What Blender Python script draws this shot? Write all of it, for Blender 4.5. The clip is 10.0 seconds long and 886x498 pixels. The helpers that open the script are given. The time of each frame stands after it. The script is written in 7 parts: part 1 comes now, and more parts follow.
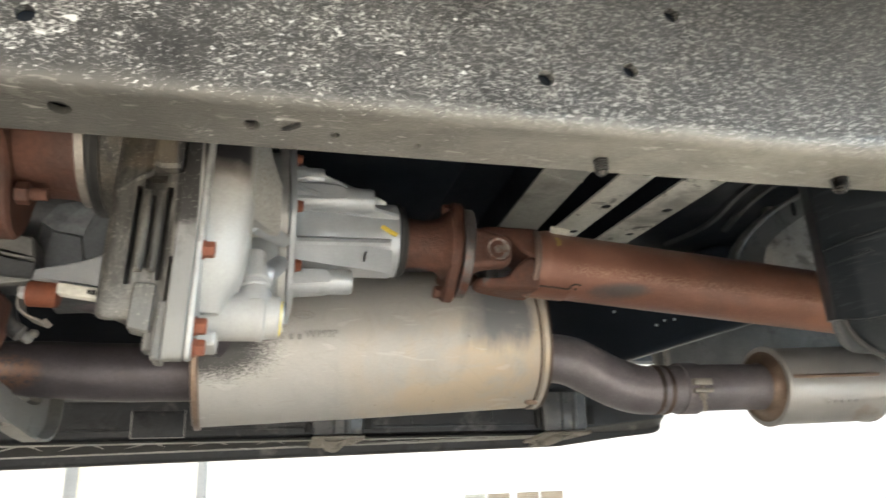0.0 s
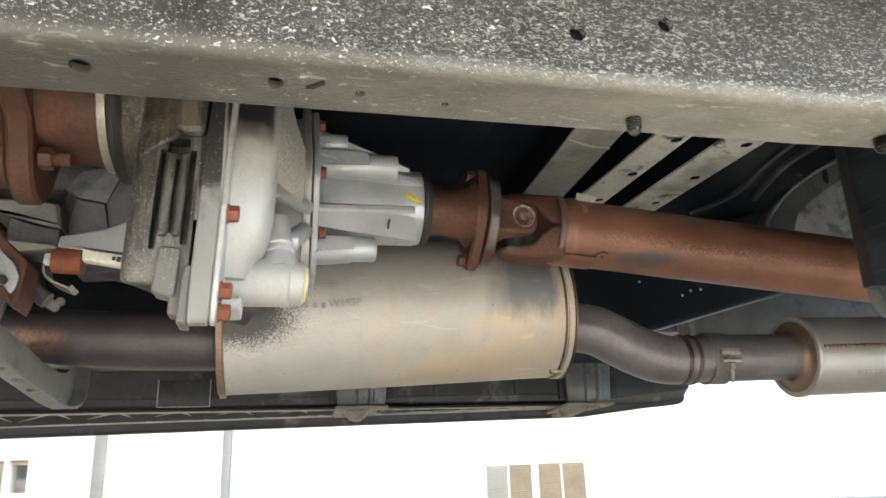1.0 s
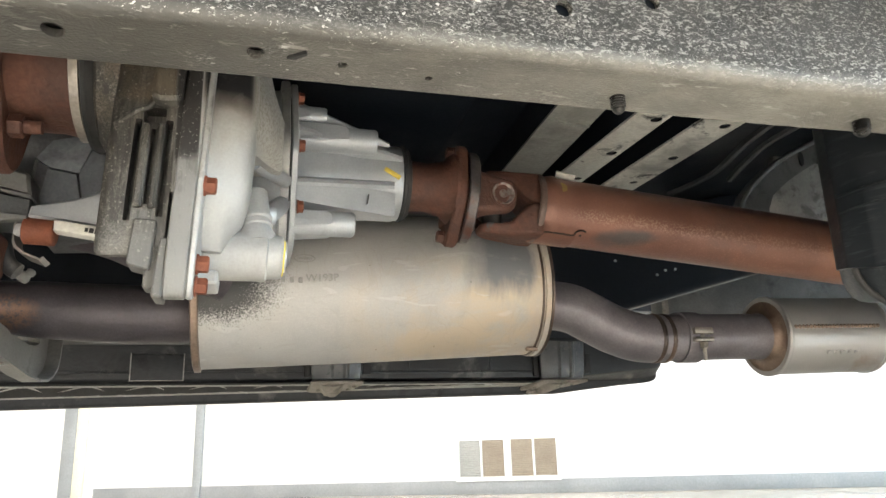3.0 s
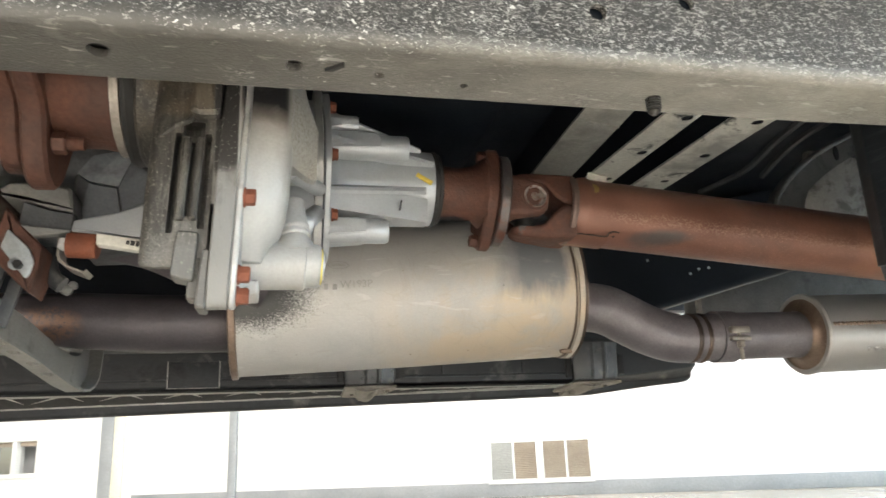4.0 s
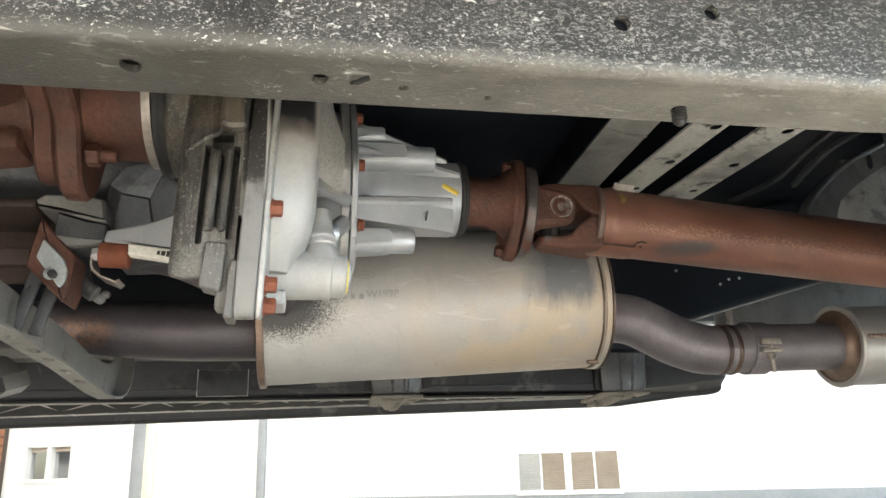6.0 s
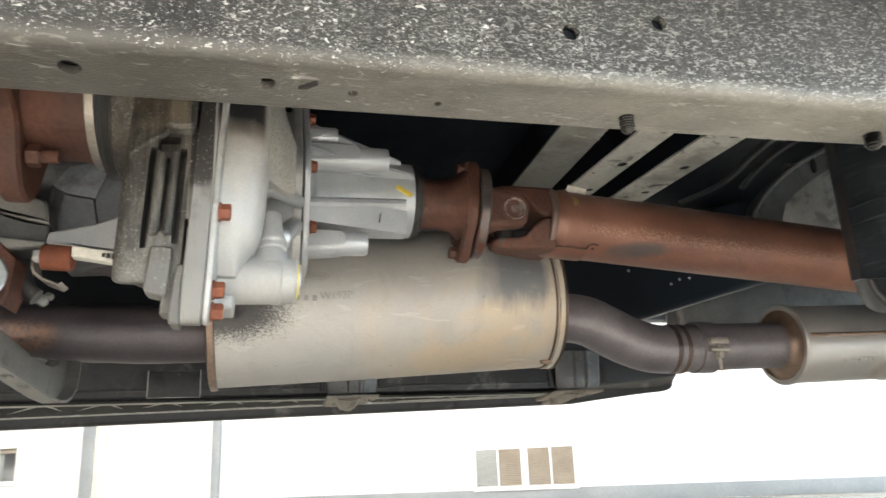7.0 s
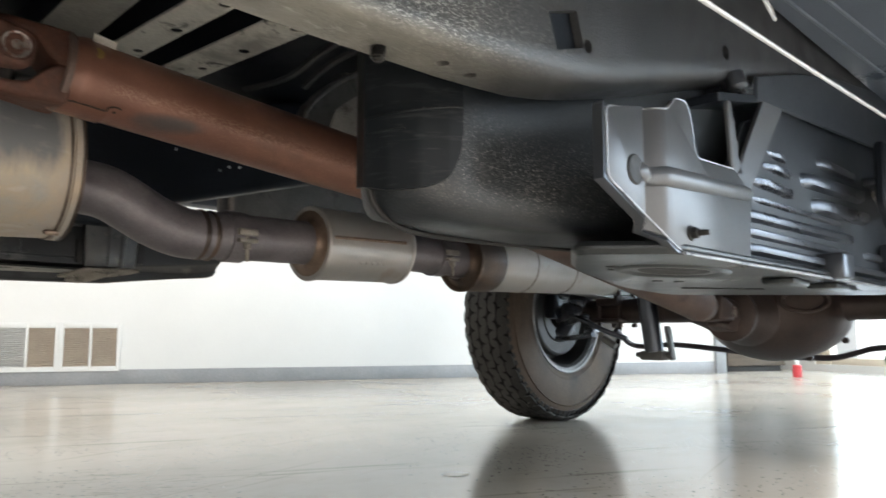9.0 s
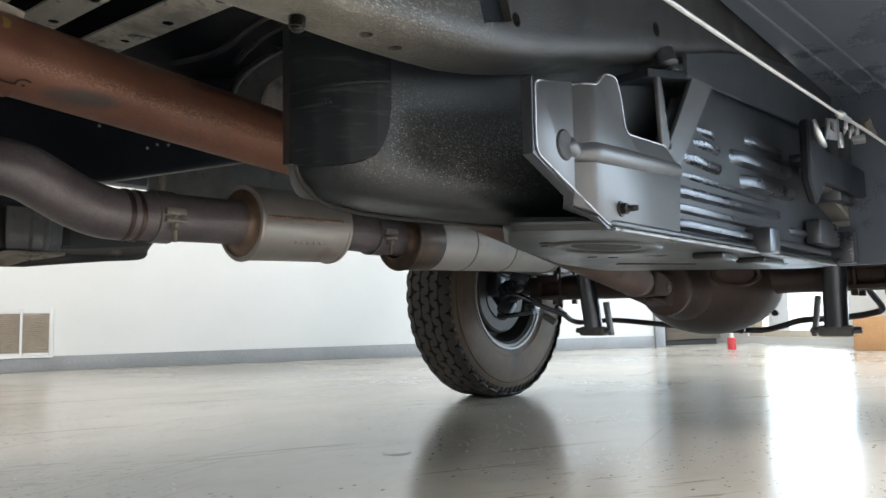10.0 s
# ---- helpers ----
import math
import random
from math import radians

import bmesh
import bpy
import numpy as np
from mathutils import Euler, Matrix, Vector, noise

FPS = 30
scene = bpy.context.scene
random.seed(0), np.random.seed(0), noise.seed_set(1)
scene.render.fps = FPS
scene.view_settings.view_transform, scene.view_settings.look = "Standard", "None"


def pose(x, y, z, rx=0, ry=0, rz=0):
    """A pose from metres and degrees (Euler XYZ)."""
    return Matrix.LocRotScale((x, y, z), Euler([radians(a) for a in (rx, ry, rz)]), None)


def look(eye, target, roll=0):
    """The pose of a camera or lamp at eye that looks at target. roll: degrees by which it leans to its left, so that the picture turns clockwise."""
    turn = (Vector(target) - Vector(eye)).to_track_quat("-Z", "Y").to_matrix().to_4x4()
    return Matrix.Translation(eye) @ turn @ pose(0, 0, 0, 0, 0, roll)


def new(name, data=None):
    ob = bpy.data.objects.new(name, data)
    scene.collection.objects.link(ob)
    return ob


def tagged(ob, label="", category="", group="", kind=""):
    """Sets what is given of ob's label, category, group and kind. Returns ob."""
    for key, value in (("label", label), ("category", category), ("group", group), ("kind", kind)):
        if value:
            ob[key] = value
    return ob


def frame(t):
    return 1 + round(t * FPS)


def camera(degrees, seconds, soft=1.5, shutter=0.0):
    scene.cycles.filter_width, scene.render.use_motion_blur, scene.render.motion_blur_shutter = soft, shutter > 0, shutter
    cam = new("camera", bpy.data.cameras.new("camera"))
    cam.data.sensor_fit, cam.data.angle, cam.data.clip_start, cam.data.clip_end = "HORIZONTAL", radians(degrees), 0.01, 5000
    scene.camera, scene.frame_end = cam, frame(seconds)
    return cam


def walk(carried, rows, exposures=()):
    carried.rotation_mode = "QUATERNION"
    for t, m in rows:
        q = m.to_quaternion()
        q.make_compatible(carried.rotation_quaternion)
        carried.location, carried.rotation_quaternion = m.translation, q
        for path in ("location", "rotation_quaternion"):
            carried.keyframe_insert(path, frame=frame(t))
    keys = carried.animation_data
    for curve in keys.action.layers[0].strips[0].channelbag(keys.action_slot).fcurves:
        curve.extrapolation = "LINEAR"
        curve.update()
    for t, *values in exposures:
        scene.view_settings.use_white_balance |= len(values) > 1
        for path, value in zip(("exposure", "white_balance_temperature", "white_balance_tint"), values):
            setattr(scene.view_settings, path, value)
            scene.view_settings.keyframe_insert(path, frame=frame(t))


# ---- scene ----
cam = camera(62.0, 10.0, shutter=0.5)
PATH = [
    (0, (0.013, 0.263, 0.303), (0.501, 2.088, 0.96), -2.5),
    (0.2, (0.009, 0.270, 0.302), (0.434, 2.110, 0.961), -2.3),
    (0.5, (0.011, 0.273, 0.301), (0.414, 2.125, 0.939), -2.3),
    (1, (0.011, 0.277, 0.299), (0.448, 2.137, 0.891), -2.1),
    (1.5, (0.006, 0.281, 0.3), (0.477, 2.143, 0.859), -1.6),
    (2, (0.008, 0.28, 0.3), (0.499, 2.141, 0.845), -1.4),
    (3.5, (0.008, 0.282, 0.3), (0.51, 2.145, 0.826), -2.0),
    (4, (-0.001, 0.28, 0.302), (0.433, 2.157, 0.84), -2.5),
    (4.5, (-0.004, 0.276, 0.303), (0.364, 2.163, 0.854), -2.0),
    (5, (-0.003, 0.277, 0.302), (0.348, 2.164, 0.865), -1.8),
    (5.5, (-0.002, 0.278, 0.301), (0.352, 2.164, 0.866), -1.8),
    (7, (0.007, 0.275, 0.309), (0.476, 2.139, 0.86), -2.6),
    (7.5, (0.014, 0.285, 0.31), (0.751, 2.085, 0.778), -0.2),
    (8, (0.048, 0.278, 0.31), (1.094, 1.939, 0.692), 0.7),
    (8.5, (0.071, 0.279, 0.309), (1.345, 1.791, 0.612), 0.4),
    (9, (0.092, 0.275, 0.307), (1.519, 1.657, 0.543), -0.1),
    (9.5, (0.106, 0.269, 0.307), (1.607, 1.576, 0.5), -0.6),
    (10, (0.112, 0.27, 0.306), (1.639, 1.548, 0.485), -1.1),
]
EXPOSURES = [(0.0, -0.10, 6750, 11), (3.5, -0.09, 6750, 11), (4.5, -0.20, 6700, 11), (5.5, -0.20, 6650, 11), (7.0, -0.12, 6650, 11), (8.0, -0.32, 6750, 12), (8.5, -0.68, 6750, 12), (9.0, -0.94, 6700, 13), (10.0, -1.20, 6600, 13)]
walk(cam, [(t, look(eye, target, roll)) for t, eye, target, roll in PATH], EXPOSURES)

# ---- world, daylight and room light ----
def wall_place(s, n, z):
    """A place in the hall: s metres along the long white wall, n metres in front of it."""
    return Vector((2.11 + 0.8789 * s - 0.4769 * n, 5.265 - 0.4769 * s - 0.8789 * n, z))


WALL_TURN = -28.486
world = bpy.data.worlds.new("sky")
scene.world = world
world.use_nodes = True
sky = world.node_tree.nodes.new("ShaderNodeTexSky")
sky.sky_type, sky.sun_disc = "NISHITA", False
sky.sun_elevation, sky.sun_rotation = radians(42), radians(200)
world.node_tree.links.new(sky.outputs[0], world.node_tree.nodes["Background"].inputs[0])
world.node_tree.nodes["Background"].inputs[1].default_value = 0.12


def window_light(name, place, turn, width, height, watts, colour):
    lamp = bpy.data.lights.new(name, "AREA")
    lamp.shape, lamp.size, lamp.size_y, lamp.energy, lamp.color = "RECTANGLE", width, height, watts, colour
    ob = new(name, lamp)
    ob.matrix_world = Matrix.Translation(place) @ pose(0, 0, 0, 90, 0, turn)
    return ob


# Daylight through the shop front behind the camera and through the glazed end of the hall.
window_light("window_daylight", wall_place(0.0, 11.1, 1.55), WALL_TURN, 13.0, 2.9, 340, (1.0, 0.98, 0.95))
window_light("window_daylight_end", wall_place(5.95, 4.75, 1.4), WALL_TURN + 90, 9.5, 2.66, 1150, (0.62, 0.83, 1.0))
# Overhead lamps out of view, added to brighten the wall and the floor's bounce.
for s, n, watts in ((-4.0, 2.2, 130), (0.0, 2.2, 130), (4.0, 2.2, 130), (-3.0, 8.2, 1020), (0.5, 8.2, 1020), (4.0, 8.2, 1020)):
    lamp = window_light("ceiling_panel_light", wall_place(s, n, 3.35), WALL_TURN, 1.2, 2.4, watts, (1.0, 0.975, 0.93))
    lamp.matrix_world = Matrix.Translation(wall_place(s, n, 3.35)) @ pose(0, 0, 0, 0, 0, WALL_TURN)

# ---- materials ----
def node(tree, kind, **values):
    n = tree.nodes.new(kind)
    for key, value in values.items():
        n.inputs[key.replace("_", " ")].default_value = value
    return n


def mixed(tree, fac, a, b):
    """a and b, colours or sockets, mixed by a socket or number."""
    m = tree.nodes.new("ShaderNodeMix")
    m.data_type = "RGBA"
    for socket, value in ((m.inputs[0], fac), (m.inputs[6], a), (m.inputs[7], b)):
        if isinstance(value, (int, float)):
            socket.default_value = value
        elif isinstance(value, tuple):
            socket.default_value = (*value[:3], 1)
        else:
            tree.links.new(value, socket)
    return m.outputs[2]


def span(tree, socket, lo, hi, to_lo=0.0, to_hi=1.0):
    m = tree.nodes.new("ShaderNodeMapRange")
    tree.links.new(socket, m.inputs[0])
    for i, v in enumerate((lo, hi, to_lo, to_hi)):
        m.inputs[i + 1].default_value = v
    return m.outputs[0]


def times(tree, a, b, how="MULTIPLY"):
    m = tree.nodes.new("ShaderNodeMath")
    m.operation = how
    for socket, value in zip(m.inputs, (a, b)):
        if isinstance(value, (int, float)):
            socket.default_value = value
        else:
            tree.links.new(value, socket)
    return m.outputs[0]


def place_of(tree, scale=(1, 1, 1), turn=0.0):
    """Place on the thing, turned about z by turn degrees, then scaled."""
    c, m = tree.nodes.new("ShaderNodeTexCoord"), tree.nodes.new("ShaderNodeMapping")
    m.inputs["Scale"].default_value = scale
    place = c.outputs["Object"]
    if turn:
        r = tree.nodes.new("ShaderNodeVectorRotate")
        r.rotation_type = "Z_AXIS"
        r.inputs["Angle"].default_value = radians(turn)
        tree.links.new(place, r.inputs["Vector"])
        place = r.outputs[0]
    tree.links.new(place, m.inputs[0])
    return m.outputs[0]


def grain(tree, scale, detail=4.0, rough=0.55, stretch=(1, 1, 1), warp=0.0, turn=0.0):
    n = node(tree, "ShaderNodeTexNoise", Scale=scale, Detail=detail, Roughness=rough, Distortion=warp)
    tree.links.new(place_of(tree, stretch, turn), n.inputs["Vector"])
    return n.outputs[0]


def axis_of(tree, axis):
    s = tree.nodes.new("ShaderNodeSeparateXYZ")
    tree.links.new(place_of(tree), s.inputs[0])
    return s.outputs[axis]


def surface(name, a, b, rough=(0.4, 0.6), metal=0.0, scale=14.0, fine=120.0, bump=0.15, stains=(), stretch=(1, 1, 1), spec=0.5, extra=None, speck=0.35):
    """A material: two colours in patches, fine grain, stains of (colour, scale, from, to), and a fine relief."""
    m = bpy.data.materials.new(name)
    m.use_nodes = True
    t = m.node_tree
    shader = t.nodes["Principled BSDF"]
    patches = grain(t, scale, 5, stretch=stretch)
    colour = mixed(t, span(t, patches, 0.35, 0.65), a, b)
    small = grain(t, fine, 3, stretch=stretch)
    colour = mixed(t, span(t, small, 0.3, 0.75, 0.0, speck), colour, tuple(0.45 * v for v in a))
    for tint, size, lo, hi in stains:
        colour = mixed(t, span(t, grain(t, size, 6, 0.62, warp=0.4), lo, hi), colour, tint)
    if extra:
        colour = extra(t, colour, shader)
    t.links.new(colour, shader.inputs["Base Color"])
    t.links.new(span(t, times(t, patches, times(t, small, 0.3), "ADD"), 0.45, 0.85, *rough), shader.inputs["Roughness"])
    shader.inputs["Metallic"].default_value = metal
    shader.inputs["Specular IOR Level"].default_value = spec
    if bump:
        relief = node(t, "ShaderNodeBump", Strength=bump, Distance=0.002)
        t.links.new(times(t, small, times(t, patches, 0.5), "ADD"), relief.inputs["Height"])
        t.links.new(relief.outputs[0], shader.inputs["Normal"])
    return m


def flakes(t, scale, share, size, stretch=(0.8, 1, 1)):
    """Scattered irregular flecks: a share of the cells of a Voronoi texture."""
    v = node(t, "ShaderNodeTexVoronoi", Scale=scale, Randomness=1.0)
    n = node(t, "ShaderNodeTexNoise", Scale=scale * 0.9, Detail=3.0)
    t.links.new(place_of(t, stretch), n.inputs["Vector"])
    sc, add = t.nodes.new("ShaderNodeVectorMath"), t.nodes.new("ShaderNodeVectorMath")
    sc.operation, add.operation = "SCALE", "ADD"
    sc.inputs[3].default_value = 1.1 / scale
    t.links.new(n.outputs[1], sc.inputs[0])
    t.links.new(place_of(t, stretch), add.inputs[0])
    t.links.new(sc.outputs[0], add.inputs[1])
    t.links.new(add.outputs[0], v.inputs["Vector"])
    pick = t.nodes.new("ShaderNodeSeparateColor")
    t.links.new(v.outputs[1], pick.inputs[0])
    chosen = span(t, pick.outputs[0], share, share - 0.03)
    reach = times(t, times(t, pick.outputs[1], 0.5, "ADD"), size)
    near = span(t, times(t, v.outputs[0], reach, "SUBTRACT"), 0.04, -0.04)
    return times(t, chosen, near)


def rail_coat(t, colour, shader):
    """Black frame wax, dusty underneath, with dried pale spatter low on the web, painted glints, and a plain blue-black
    tone further back.
    """
    z, x = axis_of(t, 2), axis_of(t, 0)
    ragged = times(t, times(t, z, times(t, grain(t, 30, 6, 0.68), 0.022), "SUBTRACT"), times(t, grain(t, 170, 3, 0.6), 0.006), "ADD")
    ragged = times(t, ragged, span(t, x, -0.20, 0.02, -0.003, 0.007), "ADD")
    dust = times(t, span(t, ragged, 0.551, 0.538), span(t, grain(t, 9, 4), 0.25, 0.6, 0.7, 1.0))
    colour = mixed(t, times(t, span(t, grain(t, 90, 5, 0.7), 0.45, 0.7), 0.30), colour, (0.085, 0.083, 0.078))
    # Sparkle of the wrinkled coat, painted as pale specks and streaks.
    colour = mixed(t, times(t, span(t, grain(t, 820, 2, 0.7), 0.57, 0.65), 0.45), colour, (0.19, 0.186, 0.176))
    painted_glints = times(t, span(t, grain(t, 560, 3, 0.65, (0.45, 1, 1), 0.8), 0.53, 0.62), span(t, x, -0.05, 0.22))
    colour = mixed(t, times(t, painted_glints, times(t, span(t, x, 0.74, 0.45, 0.15, 0.75), span(t, z, 0.68, 0.56, 0.45, 1.0))), colour, (0.36, 0.354, 0.335))
    # Dust of the underside, darker and smeared towards the front, with rubs, scratches and bare scuffs.
    pale = mixed(t, span(t, x, -0.06, 0.36), (0.060, 0.057, 0.051), (0.215, 0.205, 0.180))
    dust = times(t, dust, span(t, x, 0.66, 0.42))
    colour = mixed(t, dust, colour, pale)
    scuff = times(t, span(t, grain(t, 60, 7, 0.80, (0.6, 1, 1), 0.6), 0.47, 0.62), dust)
    colour = mixed(t, times(t, scuff, 0.55), colour, mixed(t, span(t, x, -0.06, 0.36), (0.034, 0.033, 0.030), (0.11, 0.105, 0.092)))
    nick = times(t, span(t, grain(t, 110, 4, 0.7, (0.5, 1.4, 1), 1.2), 0.62, 0.66), dust)
    colour = mixed(t, times(t, nick, 0.5), colour, (0.25, 0.24, 0.215))
    smear = times(t, span(t, grain(t, 15, 6, 0.7, (0.7, 1.4, 1), 0.6), 0.50, 0.62), dust)
    colour = mixed(t, times(t, smear, times(t, span(t, x, 0.45, 0.0, 0.25, 0.75), 1.0)), colour, (0.050, 0.048, 0.043))
    rub = times(t, span(t, grain(t, 20, 5, 0.7, (0.5, 1.2, 1), 1.0), 0.62, 0.68), dust)
    colour = mixed(t, times(t, rub, 0.16), colour, (0.34, 0.325, 0.29))
    hair = times(t, span(t, grain(t, 70, 3, 0.5, (0.35, 1.6, 1), 1.6), 0.66, 0.69), dust)
    colour = mixed(t, times(t, hair, 0.5), colour, (0.42, 0.41, 0.38))
    # Spatter: ragged specks in three sizes, thick towards the front and thinning upwards and rearwards.
    front = span(t, x, 0.26, -0.02, 0.10, 1.0)
    thin = times(t, span(t, z, 0.70, 0.58, 0.40, 1.0), span(t, x, 0.75, 0.35, 0.2, 1.0))
    clear = span(t, ragged, 0.536, 0.552, 0.0, 1.0)
    amount = times(t, times(t, front, thin), clear)
    clump = span(t, grain(t, 34, 3, 0.6), 0.32, 0.62, -0.045, 0.035)
    for scale, edge, tint, strength in ((760, 0.584, (0.30, 0.296, 0.28), 0.7), (430, 0.600, (0.42, 0.415, 0.39), 0.8), (205, 0.634, (0.56, 0.555, 0.53), 0.9)):
        body = times(t, times(t, grain(t, scale, 2.5, 0.6, (0.62, 1, 1), 0.5), clump, "ADD"), times(t, amount, 0.05), "ADD")
        speck = times(t, span(t, body, edge + 0.055, edge + 0.085), span(t, amount, 0.04, 0.30))
        colour = mixed(t, times(t, speck, strength), colour, tint)
    # A plain dark tone takes over towards the rear.
    plain = mixed(t, span(t, grain(t, 5, 4), 0.4, 0.65), (0.019, 0.0205, 0.023), (0.033, 0.0345, 0.038))
    return mixed(t, span(t, times(t, x, times(t, grain(t, 14, 4), 0.12), "ADD"), 0.56, 0.78), colour, plain)


def case_dirt(t, colour, shader):
    """Oil and road dirt run down the forward half of the case, soot round the top of the rear half."""
    x, z = axis_of(t, 0), axis_of(t, 2)
    ahead = span(t, x, -0.0515, -0.0535)
    flange = times(t, span(t, x, -0.0335, -0.0345), span(t, x, -0.0535, -0.0515))
    ragged = times(t, z, times(t, grain(t, 55, 5, 0.65), 0.035), "ADD")
    # The forward half: brown-grey film, black runs, cleaner and speckled towards the bottom.
    low = span(t, ragged, 0.505, 0.478)
    film = mixed(t, low, mixed(t, span(t, grain(t, 40, 5, 0.7, (1.6, 1, 0.5)), 0.35, 0.65), (0.045, 0.041, 0.034), (0.12, 0.112, 0.095)), (0.112, 0.109, 0.101))
    colour = mixed(t, times(t, ahead, 0.94), colour, film)
    runs = span(t, grain(t, 34, 6, 0.74, (2.4, 1, 0.35), 0.5), 0.42, 0.54)
    colour = mixed(t, times(t, runs, times(t, ahead, span(t, low, 0.0, 1.0, 0.88, 0.14))), colour, (0.018, 0.016, 0.014))
    left = times(t, span(t, x, -0.088, -0.100), span(t, grain(t, 260, 3, 0.7), 0.40, 0.55))
    colour = mixed(t, times(t, left, times(t, span(t, ragged, 0.465, 0.50), 0.85)), colour, (0.020, 0.018, 0.016))
    brown = times(t, ahead, times(t, span(t, z, 0.568, 0.575), span(t, grain(t, 30, 4), 0.35, 0.6)))
    colour = mixed(t, times(t, brown, 0.55), colour, (0.16, 0.125, 0.085))
    stipple = times(t, times(t, span(t, grain(t, 640, 3, 0.8), 0.47, 0.58), ahead), times(t, span(t, x, -0.066, -0.100, 0.15, 1.0), span(t, ragged, 0.455, 0.49, 0.3, 1.0)))
    colour = mixed(t, times(t, stipple, 0.8), colour, (0.018, 0.017, 0.015))
    dried = times(t, times(t, span(t, grain(t, 300, 4, 0.75), 0.60, 0.68), ahead), span(t, ragged, 0.60, 0.50, 0.2, 0.45))
    colour = mixed(t, dried, colour, (0.34, 0.325, 0.29))
    speck = times(t, flakes(t, 420, 0.22, 0.26, (1, 1, 1)), ahead)
    colour = mixed(t, times(t, speck, 0.28), colour, (0.36, 0.34, 0.30))
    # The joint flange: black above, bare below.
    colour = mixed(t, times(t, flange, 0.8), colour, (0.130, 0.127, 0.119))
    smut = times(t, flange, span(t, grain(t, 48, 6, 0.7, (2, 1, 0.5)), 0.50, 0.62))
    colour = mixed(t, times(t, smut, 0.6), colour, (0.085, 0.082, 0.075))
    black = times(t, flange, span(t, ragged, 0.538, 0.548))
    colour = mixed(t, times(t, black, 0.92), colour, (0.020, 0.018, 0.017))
    fleck = times(t, times(t, span(t, grain(t, 420, 3, 0.7), 0.62, 0.67), flange), span(t, ragged, 0.52, 0.56, 0.2, 0.9))
    colour = mixed(t, fleck, colour, (0.40, 0.39, 0.36))
    # Soot over the top of the rear half, brown at its lower edge, fine spray below.
    behind = span(t, x, -0.0335, -0.0315)
    haze = times(t, z, times(t, grain(t, 60, 4), 0.014), "ADD")
    tan = times(t, behind, times(t, span(t, haze, 0.566, 0.588), span(t, x, 0.020, 0.004)))
    colour = mixed(t, times(t, tan, 0.55), colour, (0.17, 0.115, 0.075))
    soot = times(t, behind, times(t, span(t, haze, 0.576, 0.598), span(t, x, 0.018, 0.002)))
    colour = mixed(t, times(t, soot, 0.98), colour, (0.007, 0.007, 0.009))
    pitted = times(t, times(t, span(t, x, 0.004, 0.009), span(t, z, 0.556, 0.566)), span(t, grain(t, 330, 4, 0.7), 0.45, 0.6))
    bare = times(t, behind, times(t, span(t, x, 0.004, 0.008), span(t, z, 0.556, 0.562)))
    colour = mixed(t, times(t, bare, 0.7), colour, (0.46, 0.45, 0.41))
    colour = mixed(t, times(t, pitted, times(t, behind, 0.7)), colour, (0.19, 0.175, 0.135))
    dusty = times(t, behind, span(t, grain(t, 26, 6, 0.7, (1, 1, 0.6), 0.5), 0.48, 0.66))
    return mixed(t, times(t, dusty, 0.35), colour, (0.28, 0.274, 0.258))


def muffler_heat(t, colour, shader):
    """Tan heat clouds towards the rear, a sooty spray at the forward end, a grey scuff at the rear, and dried drips."""
    x, z = axis_of(t, 0), axis_of(t, 2)
    cloud = span(t, grain(t, 7.5, 6, 0.66, (1.0, 1, 0.8), 0.6), 0.42, 0.60)
    tan = times(t, cloud, times(t, span(t, x, 0.12, 0.24, 0.06, 0.70), span(t, z, 0.585, 0.54)))
    colour = mixed(t, tan, colour, (0.50, 0.39, 0.265))
    worn = span(t, grain(t, 13, 6, 0.72, (1, 1, 0.6), 0.6), 0.52, 0.70)
    colour = mixed(t, times(t, worn, 0.45), colour, (0.34, 0.33, 0.315))
    loops = grain(t, 9, 3, 0.5, (1, 1, 0.9), 1.4)
    line = times(t, span(t, loops, 0.492, 0.500), span(t, loops, 0.512, 0.504))
    colour = mixed(t, times(t, line, 0.13), colour, (0.30, 0.25, 0.19))
    streak = span(t, grain(t, 26, 2, 0.4, (0.35, 1, 1.6), 1.6), 0.67, 0.70)
    colour = mixed(t, times(t, streak, 0.22), colour, (0.62, 0.61, 0.59))
    specks = flakes(t, 60, 0.12, 0.10, (1, 1, 1))
    colour = mixed(t, times(t, specks, 0.7), colour, (0.10, 0.075, 0.05))
    ring = times(t, span(t, x, 0.405, 0.438), span(t, x, 0.462, 0.445))
    colour = mixed(t, times(t, ring, 0.25), colour, (0.46, 0.32, 0.19))
    soot = times(t, span(t, x, 0.092, -0.02), span(t, z, 0.455, 0.505))
    spray = span(t, times(t, grain(t, 420, 3, 0.75), times(t, soot, 0.75), "ADD"), 0.78, 1.05)
    colour = mixed(t, times(t, spray, 0.92), colour, (0.026, 0.025, 0.024))
    edge = times(t, times(t, x, times(t, grain(t, 26, 4, 0.6, (1, 1, 0.4)), 0.05), "ADD"), 0.025, "SUBTRACT")
    scuff = times(t, times(t, span(t, edge, 0.315, 0.350), span(t, edge, 0.428, 0.415)), span(t, times(t, z, times(t, grain(t, 30, 4, 0.6, (2.0, 1, 0.4)), 0.06), "ADD"), 0.545, 0.575))
    return mixed(t, times(t, scuff, span(t, grain(t, 60, 5, 0.7, (0.5, 1, 1)), 0.25, 0.5, 0.55, 0.95)), colour, (0.17, 0.176, 0.19))


